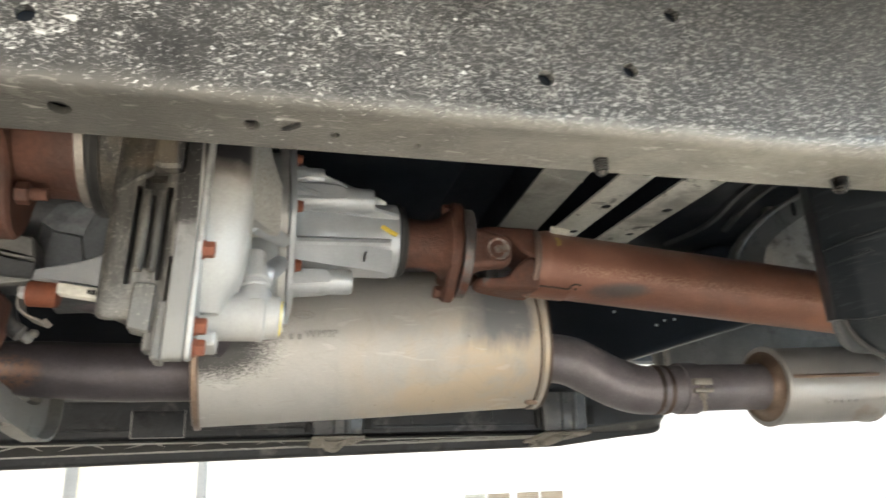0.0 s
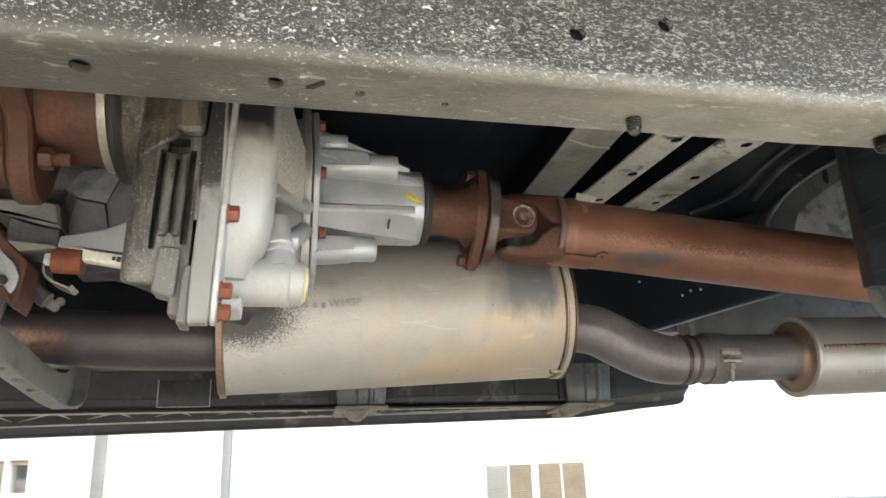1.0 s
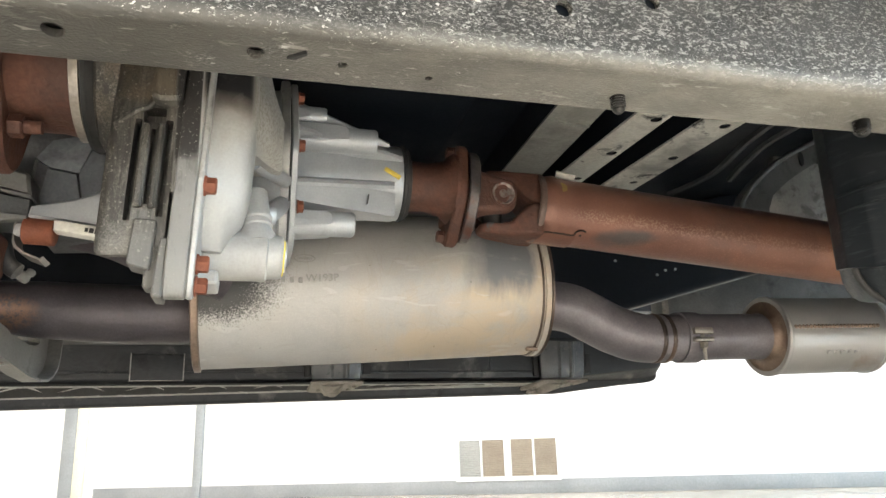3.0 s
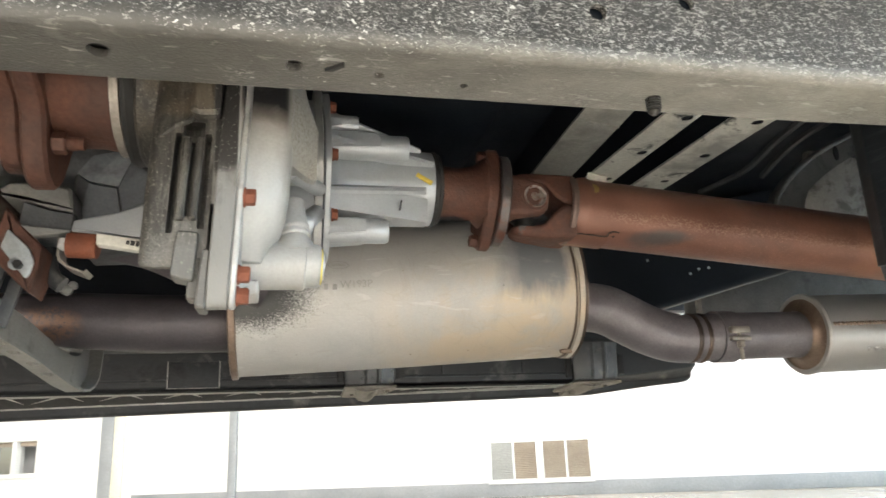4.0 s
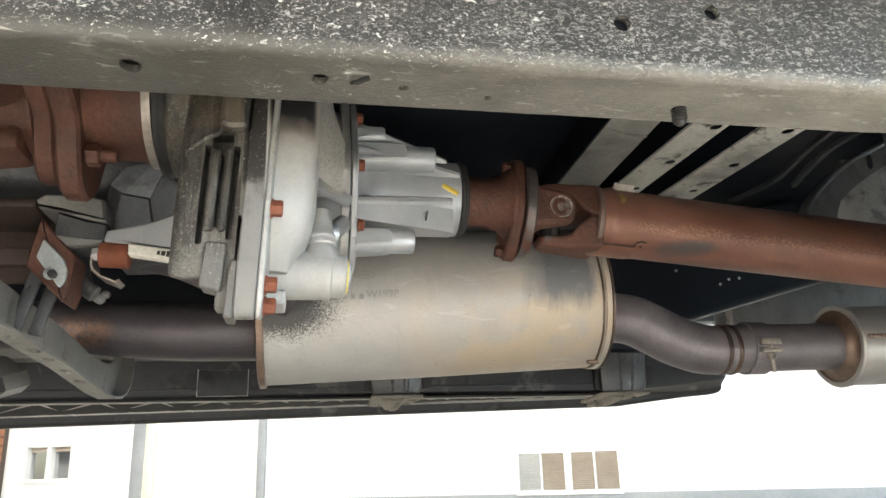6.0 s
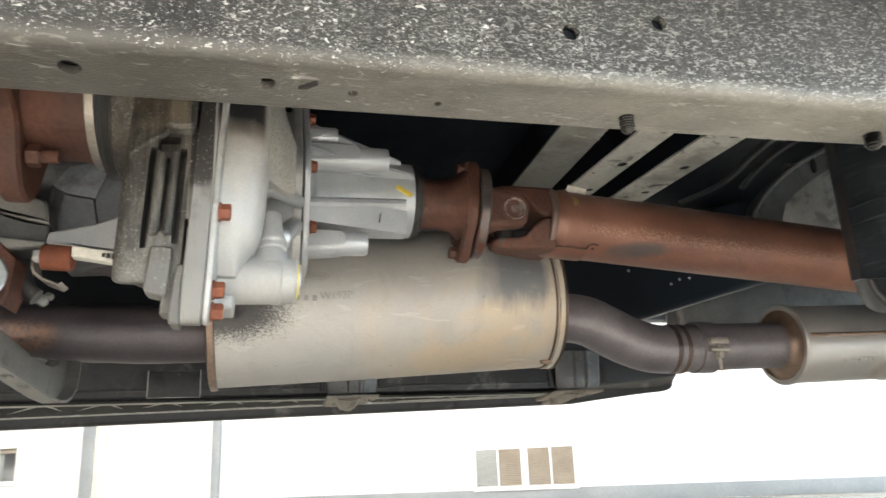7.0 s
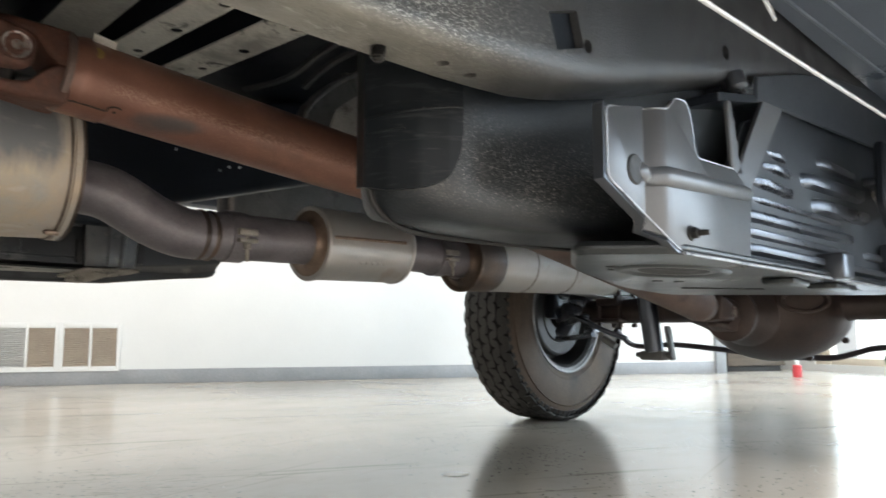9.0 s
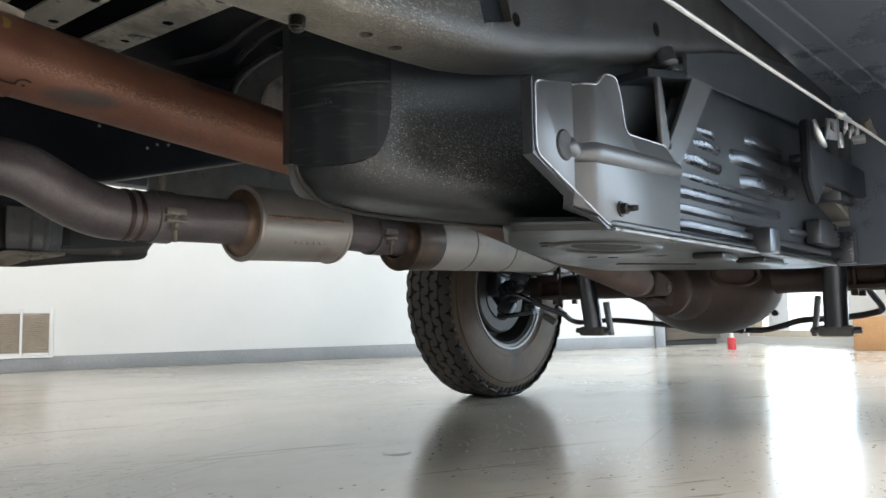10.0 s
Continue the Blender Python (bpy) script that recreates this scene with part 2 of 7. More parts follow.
def tank_grit_glints(t, colour, shader):
    """Road grit dried on the forward face of the tank, with glints off its texture painted as pale flecks."""
    x, z = axis_of(t, 0), axis_of(t, 2)
    cloud = span(t, grain(t, 11, 4, 0.6), 0.3, 0.6, 0.3, 1.0)
    band = times(t, times(t, span(t, z, 0.432, 0.462), span(t, z, 0.565, 0.50)), times(t, span(t, x, 0.60, 0.68, 0.35, 1.0), span(t, x, 1.0, 0.84)))
    band = times(t, band, cloud)
    grit = times(t, flakes(t, 560, 0.55, 0.26, (0.5, 1, 1)), band)
    fine = times(t, flakes(t, 820, 0.70, 0.40, (0.6, 1, 1)), band)
    colour = mixed(t, times(t, fine, 0.7), colour, (0.13, 0.127, 0.122))
    return mixed(t, times(t, grit, 0.85), colour, (0.27, 0.262, 0.25))


def flap_streaks(t, colour, shader):
    """Long pale streaks running down and across the flap: scratches with their shine painted in."""
    marks = span(t, grain(t, 26, 4, 0.6, (0.5, 0.5, 3.2), 0.3), 0.58, 0.68)
    fine = span(t, grain(t, 90, 4, 0.65, (0.25, 0.25, 2.6), 0.3), 0.58, 0.70)
    colour = mixed(t, times(t, marks, 0.35), colour, (0.060, 0.066, 0.072))
    return mixed(t, times(t, fine, 0.35), colour, (0.080, 0.086, 0.092))


def shaft_patch(t, colour, shader):
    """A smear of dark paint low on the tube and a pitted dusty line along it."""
    x, z = axis_of(t, 0), axis_of(t, 2)
    u, v = times(t, times(t, x, 0.490, "SUBTRACT"), 22.0), times(t, times(t, z, 0.567, "SUBTRACT"), 105.0)
    far = times(t, times(t, u, u), times(t, v, v), "ADD")
    blot = span(t, times(t, far, grain(t, 60, 4), "ADD"), 1.7, 0.7)
    pits = times(t, span(t, grain(t, 420, 3, 0.7), 0.56, 0.66), span(t, grain(t, 7, 3, 0.5, (0.3, 1, 1)), 0.45, 0.6))
    colour = mixed(t, times(t, pits, 0.5), colour, (0.36, 0.20, 0.14))
    band = times(t, times(t, z, times(t, x, 0.1), "ADD"), times(t, grain(t, 14, 3), 0.008), "ADD")
    band = times(t, span(t, band, 0.630, 0.636), span(t, band, 0.650, 0.643))
    grit = times(t, times(t, span(t, grain(t, 380, 3, 0.7), 0.50, 0.58), band), span(t, x, 0.40, 0.44))
    colour = mixed(t, times(t, grit, 0.55), colour, (0.36, 0.235, 0.175))
    # Lighter orange towards the rear, painted for the light that falls there.
    colour = mixed(t, span(t, times(t, x, times(t, grain(t, 5, 4), 0.2), "ADD"), 0.65, 1.0, 0.0, 0.28), colour, (0.36, 0.165, 0.095))
    return mixed(t, times(t, blot, 0.8), colour, (0.047, 0.054, 0.056))


def pipe_rust(t, colour, shader):
    """A scabby rust patch on the pipe ahead of the muffler."""
    x, z = axis_of(t, 0), axis_of(t, 2)
    u, v = times(t, times(t, x, -0.305, "SUBTRACT"), 20.0), times(t, times(t, z, 0.492, "SUBTRACT"), 45.0)
    far = times(t, times(t, u, u), times(t, v, v), "ADD")
    scab = times(t, span(t, times(t, far, grain(t, 40, 5), "ADD"), 1.7, 1.0), span(t, grain(t, 120, 5, 0.7), 0.4, 0.55))
    return mixed(t, times(t, scab, 0.8), colour, (0.19, 0.105, 0.068))


def floor_marks(t, colour, shader):
    """Scuffs, long scratches, dull traffic patches and small dark chips in the coating."""
    streak = span(t, grain(t, 1.1, 6, 0.65, (0.8, 2.6, 1), 0.3, 28.5), 0.48, 0.70)
    colour = mixed(t, times(t, streak, 0.40), colour, (0.42, 0.39, 0.34))
    cloudy = span(t, grain(t, 4.5, 6, 0.7, (1, 1.4, 1), 0.4), 0.50, 0.66)
    colour = mixed(t, times(t, cloudy, 0.22), colour, (0.33, 0.30, 0.26))
    scratch = span(t, grain(t, 3.0, 5, 0.6, (0.22, 4.0, 1), 0.5, 28.5), 0.62, 0.67)
    colour = mixed(t, times(t, scratch, 0.75), colour, (0.24, 0.21, 0.175))
    hair = times(t, span(t, grain(t, 9.0, 4, 0.6, (0.12, 5.0, 1), 0.6, -14.0), 0.64, 0.68), span(t, grain(t, 1.3, 2), 0.42, 0.55))
    colour = mixed(t, times(t, hair, 0.55), colour, (0.28, 0.25, 0.21))
    wear = times(t, span(t, grain(t, 16, 5, 0.7, (0.30, 3.0, 1), 0.6, 30.0), 0.57, 0.63), span(t, grain(t, 1.7, 2), 0.54, 0.62))
    colour = mixed(t, times(t, wear, 0.8), colour, (0.20, 0.17, 0.145))
    for scale, near, gate in ((5.0, 0.026, 0.38), (12.0, 0.060, 0.42), (30.0, 0.11, 0.50)):
        v = node(t, "ShaderNodeTexVoronoi", Scale=scale)
        v.voronoi_dimensions = "2D"
        t.links.new(place_of(t, (0.8, 1.3, 1)), v.inputs["Vector"])
        chip = times(t, span(t, v.outputs[0], near, near * 0.6), span(t, grain(t, 2.2, 3), gate, gate + 0.03))
        colour = mixed(t, times(t, chip, 0.85), colour, (0.09, 0.08, 0.07))
    return colour


RAIL = surface("frame_wax", (0.018, 0.0176, 0.0168), (0.036, 0.0352, 0.0335), (0.32, 0.5), 0.0, 20, 500, 0.35, extra=rail_coat)
RUST = surface("red_rust", (0.062, 0.025, 0.0165), (0.118, 0.047, 0.030), (0.55, 0.8), 0.15, 26, 240, 0.6, [((0.042, 0.019, 0.014), 12, 0.56, 0.72), ((0.070, 0.075, 0.080), 15, 0.66, 0.70)])
CROSS = surface("dull_channel_steel", (0.215, 0.208, 0.192), (0.31, 0.30, 0.28), (0.45, 0.6), 0.3, 12, 300, 0.2, [((0.10, 0.095, 0.085), 16, 0.58, 0.74)])
RUST_BOLT = surface("bolt_rust", (0.16, 0.045, 0.022), (0.22, 0.07, 0.035), (0.6, 0.8), 0.1, 60, 300, 0.4)
SHAFT = surface("primer_rust", (0.148, 0.066, 0.046), (0.216, 0.101, 0.071), (0.34, 0.50), 0.3, 10, 320, 0.2, [((0.090, 0.055, 0.048), 6, 0.56, 0.76), ((0.36, 0.17, 0.10), 4, 0.56, 0.75)], extra=shaft_patch, speck=0.18)
CASE = surface("cast_aluminium", (0.315, 0.312, 0.300), (0.40, 0.397, 0.384), (0.46, 0.64), 0.25, 16, 420, 0.10, extra=case_dirt, speck=0.18)
CASE_CLEAN = surface("cast_aluminium_clean", (0.35, 0.37, 0.39), (0.44, 0.46, 0.48), (0.34, 0.48), 0.4, 16, 420, 0.08, [((0.26, 0.26, 0.26), 14, 0.62, 0.78)], speck=0.18)
CASE_EDGE = surface("bare_aluminium_edge", (0.30, 0.30, 0.29), (0.44, 0.44, 0.43), (0.34, 0.5), 0.4, 30, 420, 0.2, [((0.16, 0.155, 0.145), 26, 0.56, 0.72)], speck=0.2)
FACET = surface("blue_grey_casting", (0.10, 0.112, 0.125), (0.16, 0.174, 0.19), (0.36, 0.5), 0.4, 14, 300, 0.06, [((0.05, 0.052, 0.056), 14, 0.56, 0.70)])
FLANGE_GREY = surface("worn_flange_steel", (0.075, 0.066, 0.064), (0.135, 0.12, 0.116), (0.34, 0.5), 0.5, 40, 300, 0.2, [((0.11, 0.042, 0.028), 30, 0.48, 0.60)])
CASE_GREY = surface("dull_aluminium", (0.060, 0.064, 0.070), (0.130, 0.135, 0.140), (0.4, 0.6), 0.4, 12, 300, 0.3, [((0.035, 0.035, 0.036), 10, 0.56, 0.70)])
MUFFLER = surface("aluminised_steel", (0.39, 0.375, 0.352), (0.465, 0.448, 0.424), (0.46, 0.60), 0.28, 6, 420, 0.15, extra=muffler_heat, speck=0.15)
# Darker than the drum, painting in the shade on the raised marks.
STAMP = surface("stamp_shade_steel", (0.31, 0.30, 0.282), (0.39, 0.375, 0.352), (0.5, 0.65), 0.2, 30, 300, 0.1)
STAINLESS = surface("resonator_steel", (0.40, 0.385, 0.37), (0.50, 0.485, 0.465), (0.42, 0.55), 0.7, 7, 420, 0.1, [((0.36, 0.27, 0.20), 9, 0.64, 0.80)], speck=0.12)
# Lighter copy of the resonator steel; floor reflection is put into its colour.
ALUMINISED = surface("floor_lit_muffler_steel", (0.50, 0.49, 0.475), (0.60, 0.59, 0.575), (0.40, 0.52), 0.45, 8, 420, 0.1, [((0.40, 0.33, 0.27), 12, 0.60, 0.76)], speck=0.12)
HEAT_TAN = surface("heat_tinted_steel", (0.17, 0.115, 0.085), (0.30, 0.22, 0.165), (0.34, 0.5), 0.55, 22, 300, 0.2)
BURNT = surface("burnt_muffler_end", (0.055, 0.042, 0.036), (0.16, 0.11, 0.08), (0.35, 0.5), 0.6, 14, 300, 0.2)
PALE = surface("pale_dusty_panel", (0.34, 0.33, 0.30), (0.50, 0.49, 0.45), (0.5, 0.7), 0.0, 14, 200, 0.2, [((0.16, 0.155, 0.14), 20, 0.50, 0.60)])
# Pipe steel in a lit and a shaded copy; the light is in the colours.
TAIL_PIPE = surface("lit_tail_pipe_steel", (0.130, 0.117, 0.127), (0.212, 0.194, 0.206), (0.38, 0.52), 0.35, 12, 300, 0.2, [((0.26, 0.23, 0.22), 18, 0.62, 0.76)])
PIPE = surface("shaded_burnt_steel", (0.062, 0.053, 0.058), (0.108, 0.094, 0.102), (0.38, 0.54), 0.4, 9, 300, 0.2, [((0.10, 0.068, 0.060), 15, 0.66, 0.78)], extra=pipe_rust)
CAP = surface("worn_cap_steel", (0.20, 0.17, 0.155), (0.40, 0.37, 0.35), (0.34, 0.5), 0.6, 90, 420, 0.4, [((0.13, 0.055, 0.035), 110, 0.50, 0.62)])
CLAMP = surface("clamp_steel", (0.22, 0.20, 0.18), (0.36, 0.33, 0.29), (0.35, 0.55), 0.7, 30, 300, 0.2)
TANK = surface("tank_plastic", (0.014, 0.018, 0.022), (0.022, 0.027, 0.033), (0.30, 0.42), 0.0, 18, 340, 0.25, extra=tank_grit_glints)
FLAP = surface("shield_plastic", (0.007, 0.010, 0.013), (0.012, 0.015, 0.019), (0.34, 0.48), 0.0, 10, 160, 0.02, stretch=(1, 1, 3), speck=0.1, spec=0.32, extra=flap_streaks)
GUARD = surface("grey_coated_steel", (0.118, 0.125, 0.135), (0.150, 0.158, 0.169), (0.36, 0.46), 0.6, 4, 300, 0.0, speck=0.05)
BLACK_STEEL = surface("black_painted_steel", (0.075, 0.084, 0.100), (0.110, 0.121, 0.140), (0.25, 0.35), 0.75, 5, 300, 0.0, speck=0.06)
DARK_PAINT = surface("dark_underbody_paint", (0.005, 0.008, 0.013), (0.010, 0.014, 0.021), (0.40, 0.6), 0.0, 9, 200, 0.1, spec=0.25)
# Dimmer copy of the rib material; the forward rib's shade is in its colour.
SHADED_RIB = surface("shaded_floor_rib", (0.27, 0.268, 0.245), (0.38, 0.376, 0.345), (0.4, 0.6), 0.1, 9, 200, 0.2, [((0.15, 0.15, 0.14), 9, 0.48, 0.66)])
RIB = surface("dusty_floor_rib", (0.62, 0.61, 0.555), (0.74, 0.73, 0.67), (0.4, 0.6), 0.1, 12, 200, 0.2, [((0.05, 0.05, 0.05), 22, 0.57, 0.66), ((0.30, 0.29, 0.27), 9, 0.50, 0.66)])
PLASTIC = surface("scuffed_black_plastic", (0.015, 0.017, 0.020), (0.036, 0.038, 0.042), (0.38, 0.56), 0.0, 7, 220, 0.25, [((0.17, 0.165, 0.152), 11, 0.59, 0.75), ((0.012, 0.012, 0.014), 13, 0.58, 0.70)], stretch=(0.4, 1, 1))
DUSTY = surface("dusty_bracket_steel", (0.24, 0.22, 0.19), (0.36, 0.33, 0.29), (0.55, 0.75), 0.2, 22, 260, 0.3, [((0.08, 0.07, 0.06), 20, 0.56, 0.72)])
SADDLE = surface("scuffed_saddle_plastic", (0.060, 0.065, 0.070), (0.120, 0.125, 0.130), (0.26, 0.40), 0.0, 16, 240, 0.2, [((0.19, 0.18, 0.16), 22, 0.56, 0.72)])
LATTICE = surface("dusty_lattice", (0.36, 0.35, 0.32), (0.48, 0.47, 0.435), (0.6, 0.8), 0.0, 20, 200, 0.1)
GREY_STEEL = surface("grey_steel", (0.16, 0.16, 0.155), (0.24, 0.24, 0.23), (0.45, 0.6), 0.4, 12, 300, 0.2, [((0.08, 0.08, 0.08), 16, 0.58, 0.74)])
ZINC = surface("zinc_plate", (0.50, 0.54, 0.55), (0.62, 0.66, 0.67), (0.3, 0.45), 0.8, 30, 300, 0.15)
AXLE = surface("brown_black_axle", (0.052, 0.037, 0.034), (0.088, 0.062, 0.053), (0.42, 0.6), 0.2, 10, 200, 0.3, [((0.10, 0.055, 0.040), 8, 0.6, 0.76)])
DARK_RUST = surface("dark_rust", (0.020, 0.012, 0.009), (0.042, 0.024, 0.017), (0.6, 0.8), 0.1, 14, 200, 0.3)
RUBBER = surface("tyre_rubber", (0.026, 0.025, 0.024), (0.042, 0.040, 0.037), (0.5, 0.7), 0.0, 12, 200, 0.2)
SKID = surface("black_skid_paint", (0.018, 0.022, 0.024), (0.032, 0.037, 0.039), (0.26, 0.38), 0.08, 7, 300, 0.02, [((0.06, 0.066, 0.066), 22, 0.62, 0.78)], speck=0.1, spec=0.35)
DARK_SKIN = surface("blue_black_skin", (0.020, 0.026, 0.034), (0.031, 0.039, 0.050), (0.32, 0.45), 0.0, 6, 200, 0.03, speck=0.1)
BRIGHT_EDGE = surface("bright_steel_edge", (0.34, 0.36, 0.39), (0.46, 0.48, 0.51), (0.3, 0.45), 0.6, 30, 200, 0.05, [((0.10, 0.11, 0.12), 25, 0.55, 0.65)])
TUBE_BROWN = surface("dull_brown_tube", (0.105, 0.070, 0.058), (0.165, 0.115, 0.098), (0.4, 0.55), 0.2, 9, 300, 0.3, [((0.05, 0.04, 0.036), 8, 0.58, 0.72)])
# Near-black rubber base; the shade of the shallow tread grooves is in its colour.
GROOVE = surface("tyre_groove_shade", (0.008, 0.008, 0.008), (0.013, 0.012, 0.012), (0.7, 0.85), 0.0, 12, 200, 0.1, spec=0.2)
SIDEWALL = surface("dusty_sidewall", (0.064, 0.047, 0.035), (0.135, 0.097, 0.068), (0.6, 0.8), 0.0, 5, 200, 0.2, [((0.04, 0.034, 0.030), 6, 0.52, 0.70)])
# Raised towards blue, so the haze over the underbody is in the colour.
DEEP = surface("hazy_blue_panel_paint", (0.085, 0.106, 0.138), (0.105, 0.128, 0.164), (0.24, 0.36), 0.0, 6, 200, 0.03, speck=0.1)
RIM = surface("rim_metal", (0.15, 0.148, 0.142), (0.21, 0.207, 0.198), (0.34, 0.48), 0.5, 9, 200, 0.1, [((0.07, 0.06, 0.05), 9, 0.62, 0.78)])
RIM_DARK = surface("rim_barrel_paint", (0.035, 0.036, 0.038), (0.06, 0.06, 0.06), (0.48, 0.62), 0.1, 9, 200, 0.1, [((0.10, 0.085, 0.07), 9, 0.62, 0.8)])
CABLE = surface("grey_cable_sheath", (0.48, 0.49, 0.50), (0.58, 0.59, 0.60), (0.4, 0.55), 0.1, 30, 200, 0.1)
YELLOW = surface("yellow_paint_mark", (0.62, 0.46, 0.06), (0.70, 0.55, 0.10), (0.5, 0.7), 0.0, 40, 200, 0.1)
OCHRE = surface("ochre_paint", (0.24, 0.17, 0.05), (0.30, 0.21, 0.07), (0.5, 0.7), 0.0, 40, 200, 0.1)
STUD = surface("black_oxide_stud", (0.028, 0.027, 0.026), (0.060, 0.058, 0.055), (0.22, 0.36), 0.7, 60, 300, 0.1)
# Serves black rubber and the dark pieces that stand for shaded holes.
DARK_HOLE = surface("dark_rubber_and_shade", (0.012, 0.012, 0.012), (0.02, 0.02, 0.02), (0.5, 0.7), 0.0, 40, 200, 0.1)
FLOOR = surface("coated_floor", (0.445, 0.412, 0.358), (0.505, 0.472, 0.415), (0.13, 0.24), 0.0, 0.9, 26, 0.02, extra=floor_marks, speck=0.12)
WALL = surface("white_wall_paint", (0.56, 0.580, 0.576), (0.60, 0.620, 0.616), (0.5, 0.65), 0.0, 1.2, 90, 0.02, speck=0.05)
CEILING = surface("ceiling_paint", (0.76, 0.76, 0.75), (0.80, 0.80, 0.79), (0.7, 0.85), 0.0, 1.0, 60, 0.05)
COVE = surface("grey_vinyl_base", (0.22, 0.235, 0.25), (0.27, 0.285, 0.30), (0.4, 0.55), 0.0, 4, 90, 0.06)
PATCH = surface("pale_floor_patch", (0.66, 0.64, 0.59), (0.72, 0.70, 0.65), (0.10, 0.18), 0.0, 20, 90, 0.02)
POST = surface("grey_metal_post", (0.27, 0.295, 0.315), (0.33, 0.355, 0.375), (0.35, 0.5), 0.2, 5, 90, 0.05)
CREAM = surface("cream_trim", (0.68, 0.65, 0.52), (0.73, 0.70, 0.58), (0.5, 0.65), 0.0, 5, 90, 0.05)
VENT = surface("beige_vent_metal", (0.40, 0.34, 0.28), (0.47, 0.41, 0.34), (0.45, 0.6), 0.1, 8, 90, 0.05)
VENT_GREY = surface("grey_vent_metal", (0.46, 0.47, 0.46), (0.52, 0.53, 0.52), (0.45, 0.6), 0.1, 8, 90, 0.05)
BRICK = surface("brown_brick", (0.23, 0.10, 0.055), (0.32, 0.15, 0.085), (0.7, 0.9), 0.0, 8, 120, 0.5)
MORTAR = surface("dark_mortar", (0.06, 0.045, 0.035), (0.09, 0.07, 0.055), (0.8, 0.95), 0.0, 10, 120, 0.4)
CARDBOARD = surface("cardboard", (0.40, 0.22, 0.10), (0.47, 0.27, 0.13), (0.7, 0.85), 0.0, 6, 120, 0.15)
RED = surface("red_plastic", (0.45, 0.03, 0.04), (0.55, 0.05, 0.06), (0.35, 0.5), 0.0, 20, 120, 0.05)
WOOD_DARK = surface("dark_cabinet", (0.07, 0.058, 0.045), (0.11, 0.09, 0.07), (0.4, 0.55), 0.0, 5, 120, 0.1, stretch=(1, 1, 6))
FRAME = surface("cream_door_frame", (0.60, 0.54, 0.44), (0.68, 0.62, 0.51), (0.4, 0.55), 0.0, 5, 90, 0.05)


def glass(name):
    m = bpy.data.materials.new(name)
    m.use_nodes = True
    s = m.node_tree.nodes["Principled BSDF"]
    s.inputs["Transmission Weight"].default_value, s.inputs["Roughness"].default_value, s.inputs["IOR"].default_value = 1.0, 0.02, 1.45
    return m


GLASS = glass("window_glass")


def glowing(name, colour, strength):
    m = bpy.data.materials.new(name)
    m.use_nodes = True
    s = m.node_tree.nodes["Principled BSDF"]
    s.inputs["Base Color"].default_value = (*colour, 1)
    s.inputs["Emission Color"].default_value, s.inputs["Emission Strength"].default_value = (*colour, 1), strength
    return m


OUTSIDE = glowing("bright_day_outside", (0.93, 0.96, 1.0), 2.2)

# ---- building tools ----
def part(name, bm, material, parent=None, label="", sharp=35.0):
    """Links a bmesh as one mesh object, smooth but for its sharp edges, under a thing or a part."""
    bmesh.ops.recalc_face_normals(bm, faces=bm.faces)
    for f in bm.faces:
        f.smooth = True
    for e in bm.edges:
        e.smooth = len(e.link_faces) == 2 and e.calc_face_angle(0.0) < radians(sharp)
    me = bpy.data.meshes.new(name)
    bm.to_mesh(me)
    bm.free()
    me.materials.append(material)
    ob = new(name, me)
    if parent:
        ob.parent = parent
        at = parent.location.copy() if parent.parent is None else Vector((0, 0, 0))
        ob.matrix_parent_inverse = Matrix.Translation(-at)
    if label:
        tagged(ob, label)
    return ob


def joined(bm, other, m=None):
    """Adds the bmesh other to bm, moved by m."""
    if m is not None:
        bmesh.ops.transform(other, matrix=m, verts=other.verts)
    me = bpy.data.meshes.new("tmp")
    other.to_mesh(me)
    other.free()
    bm.from_mesh(me)
    bpy.data.meshes.remove(me)
    return bm


def block(bm, at, size, bevel=0.003, m=None, segments=2):
    b = bmesh.new()
    bmesh.ops.create_cube(b, size=1.0)
    bmesh.ops.scale(b, vec=size, verts=b.verts)
    if bevel:
        bmesh.ops.bevel(b, geom=b.edges[:], offset=min(bevel, 0.45 * min(size)), segments=segments, affect="EDGES", profile=0.5)
    turn = m if m is not None else Matrix.Identity(4)
    return joined(bm, b, Matrix.Translation(at) @ turn)


def rounded(points, r, steps=5):
    """A closed outline with its corners rounded. r: one radius, or one for each corner."""
    out, n = [], len(points)
    for i, p in enumerate(points):
        rad = r[i] if isinstance(r, (list, tuple)) else r
        p, a, b = Vector(p), Vector(points[i - 1]), Vector(points[(i + 1) % n])
        u, w = a - p, b - p
        cut = min(rad, 0.45 * u.length, 0.45 * w.length)
        if cut < 1e-5:
            out.append(tuple(p))
            continue
        s, e = p + u.normalized() * cut, p + w.normalized() * cut
        for k in range(steps + 1):
            t = k / steps
            out.append(tuple((1 - t) ** 2 * s + 2 * t * (1 - t) * p + t * t * e))
    return out


def loft(bm, sections, caps=True, closed=True):
    """Skin through lists of 3D points of equal length."""
    rings = [[bm.verts.new(p) for p in ring] for ring in sections]
    n = len(rings[0])
    for a, b in zip(rings, rings[1:]):
        for i in range(n if closed else n - 1):
            j = (i + 1) % n
            bm.faces.new((a[i], a[j], b[j], b[i]))
    if caps and closed:
        bm.faces.new(rings[0][::-1])
        bm.faces.new(rings[-1])
    return bm


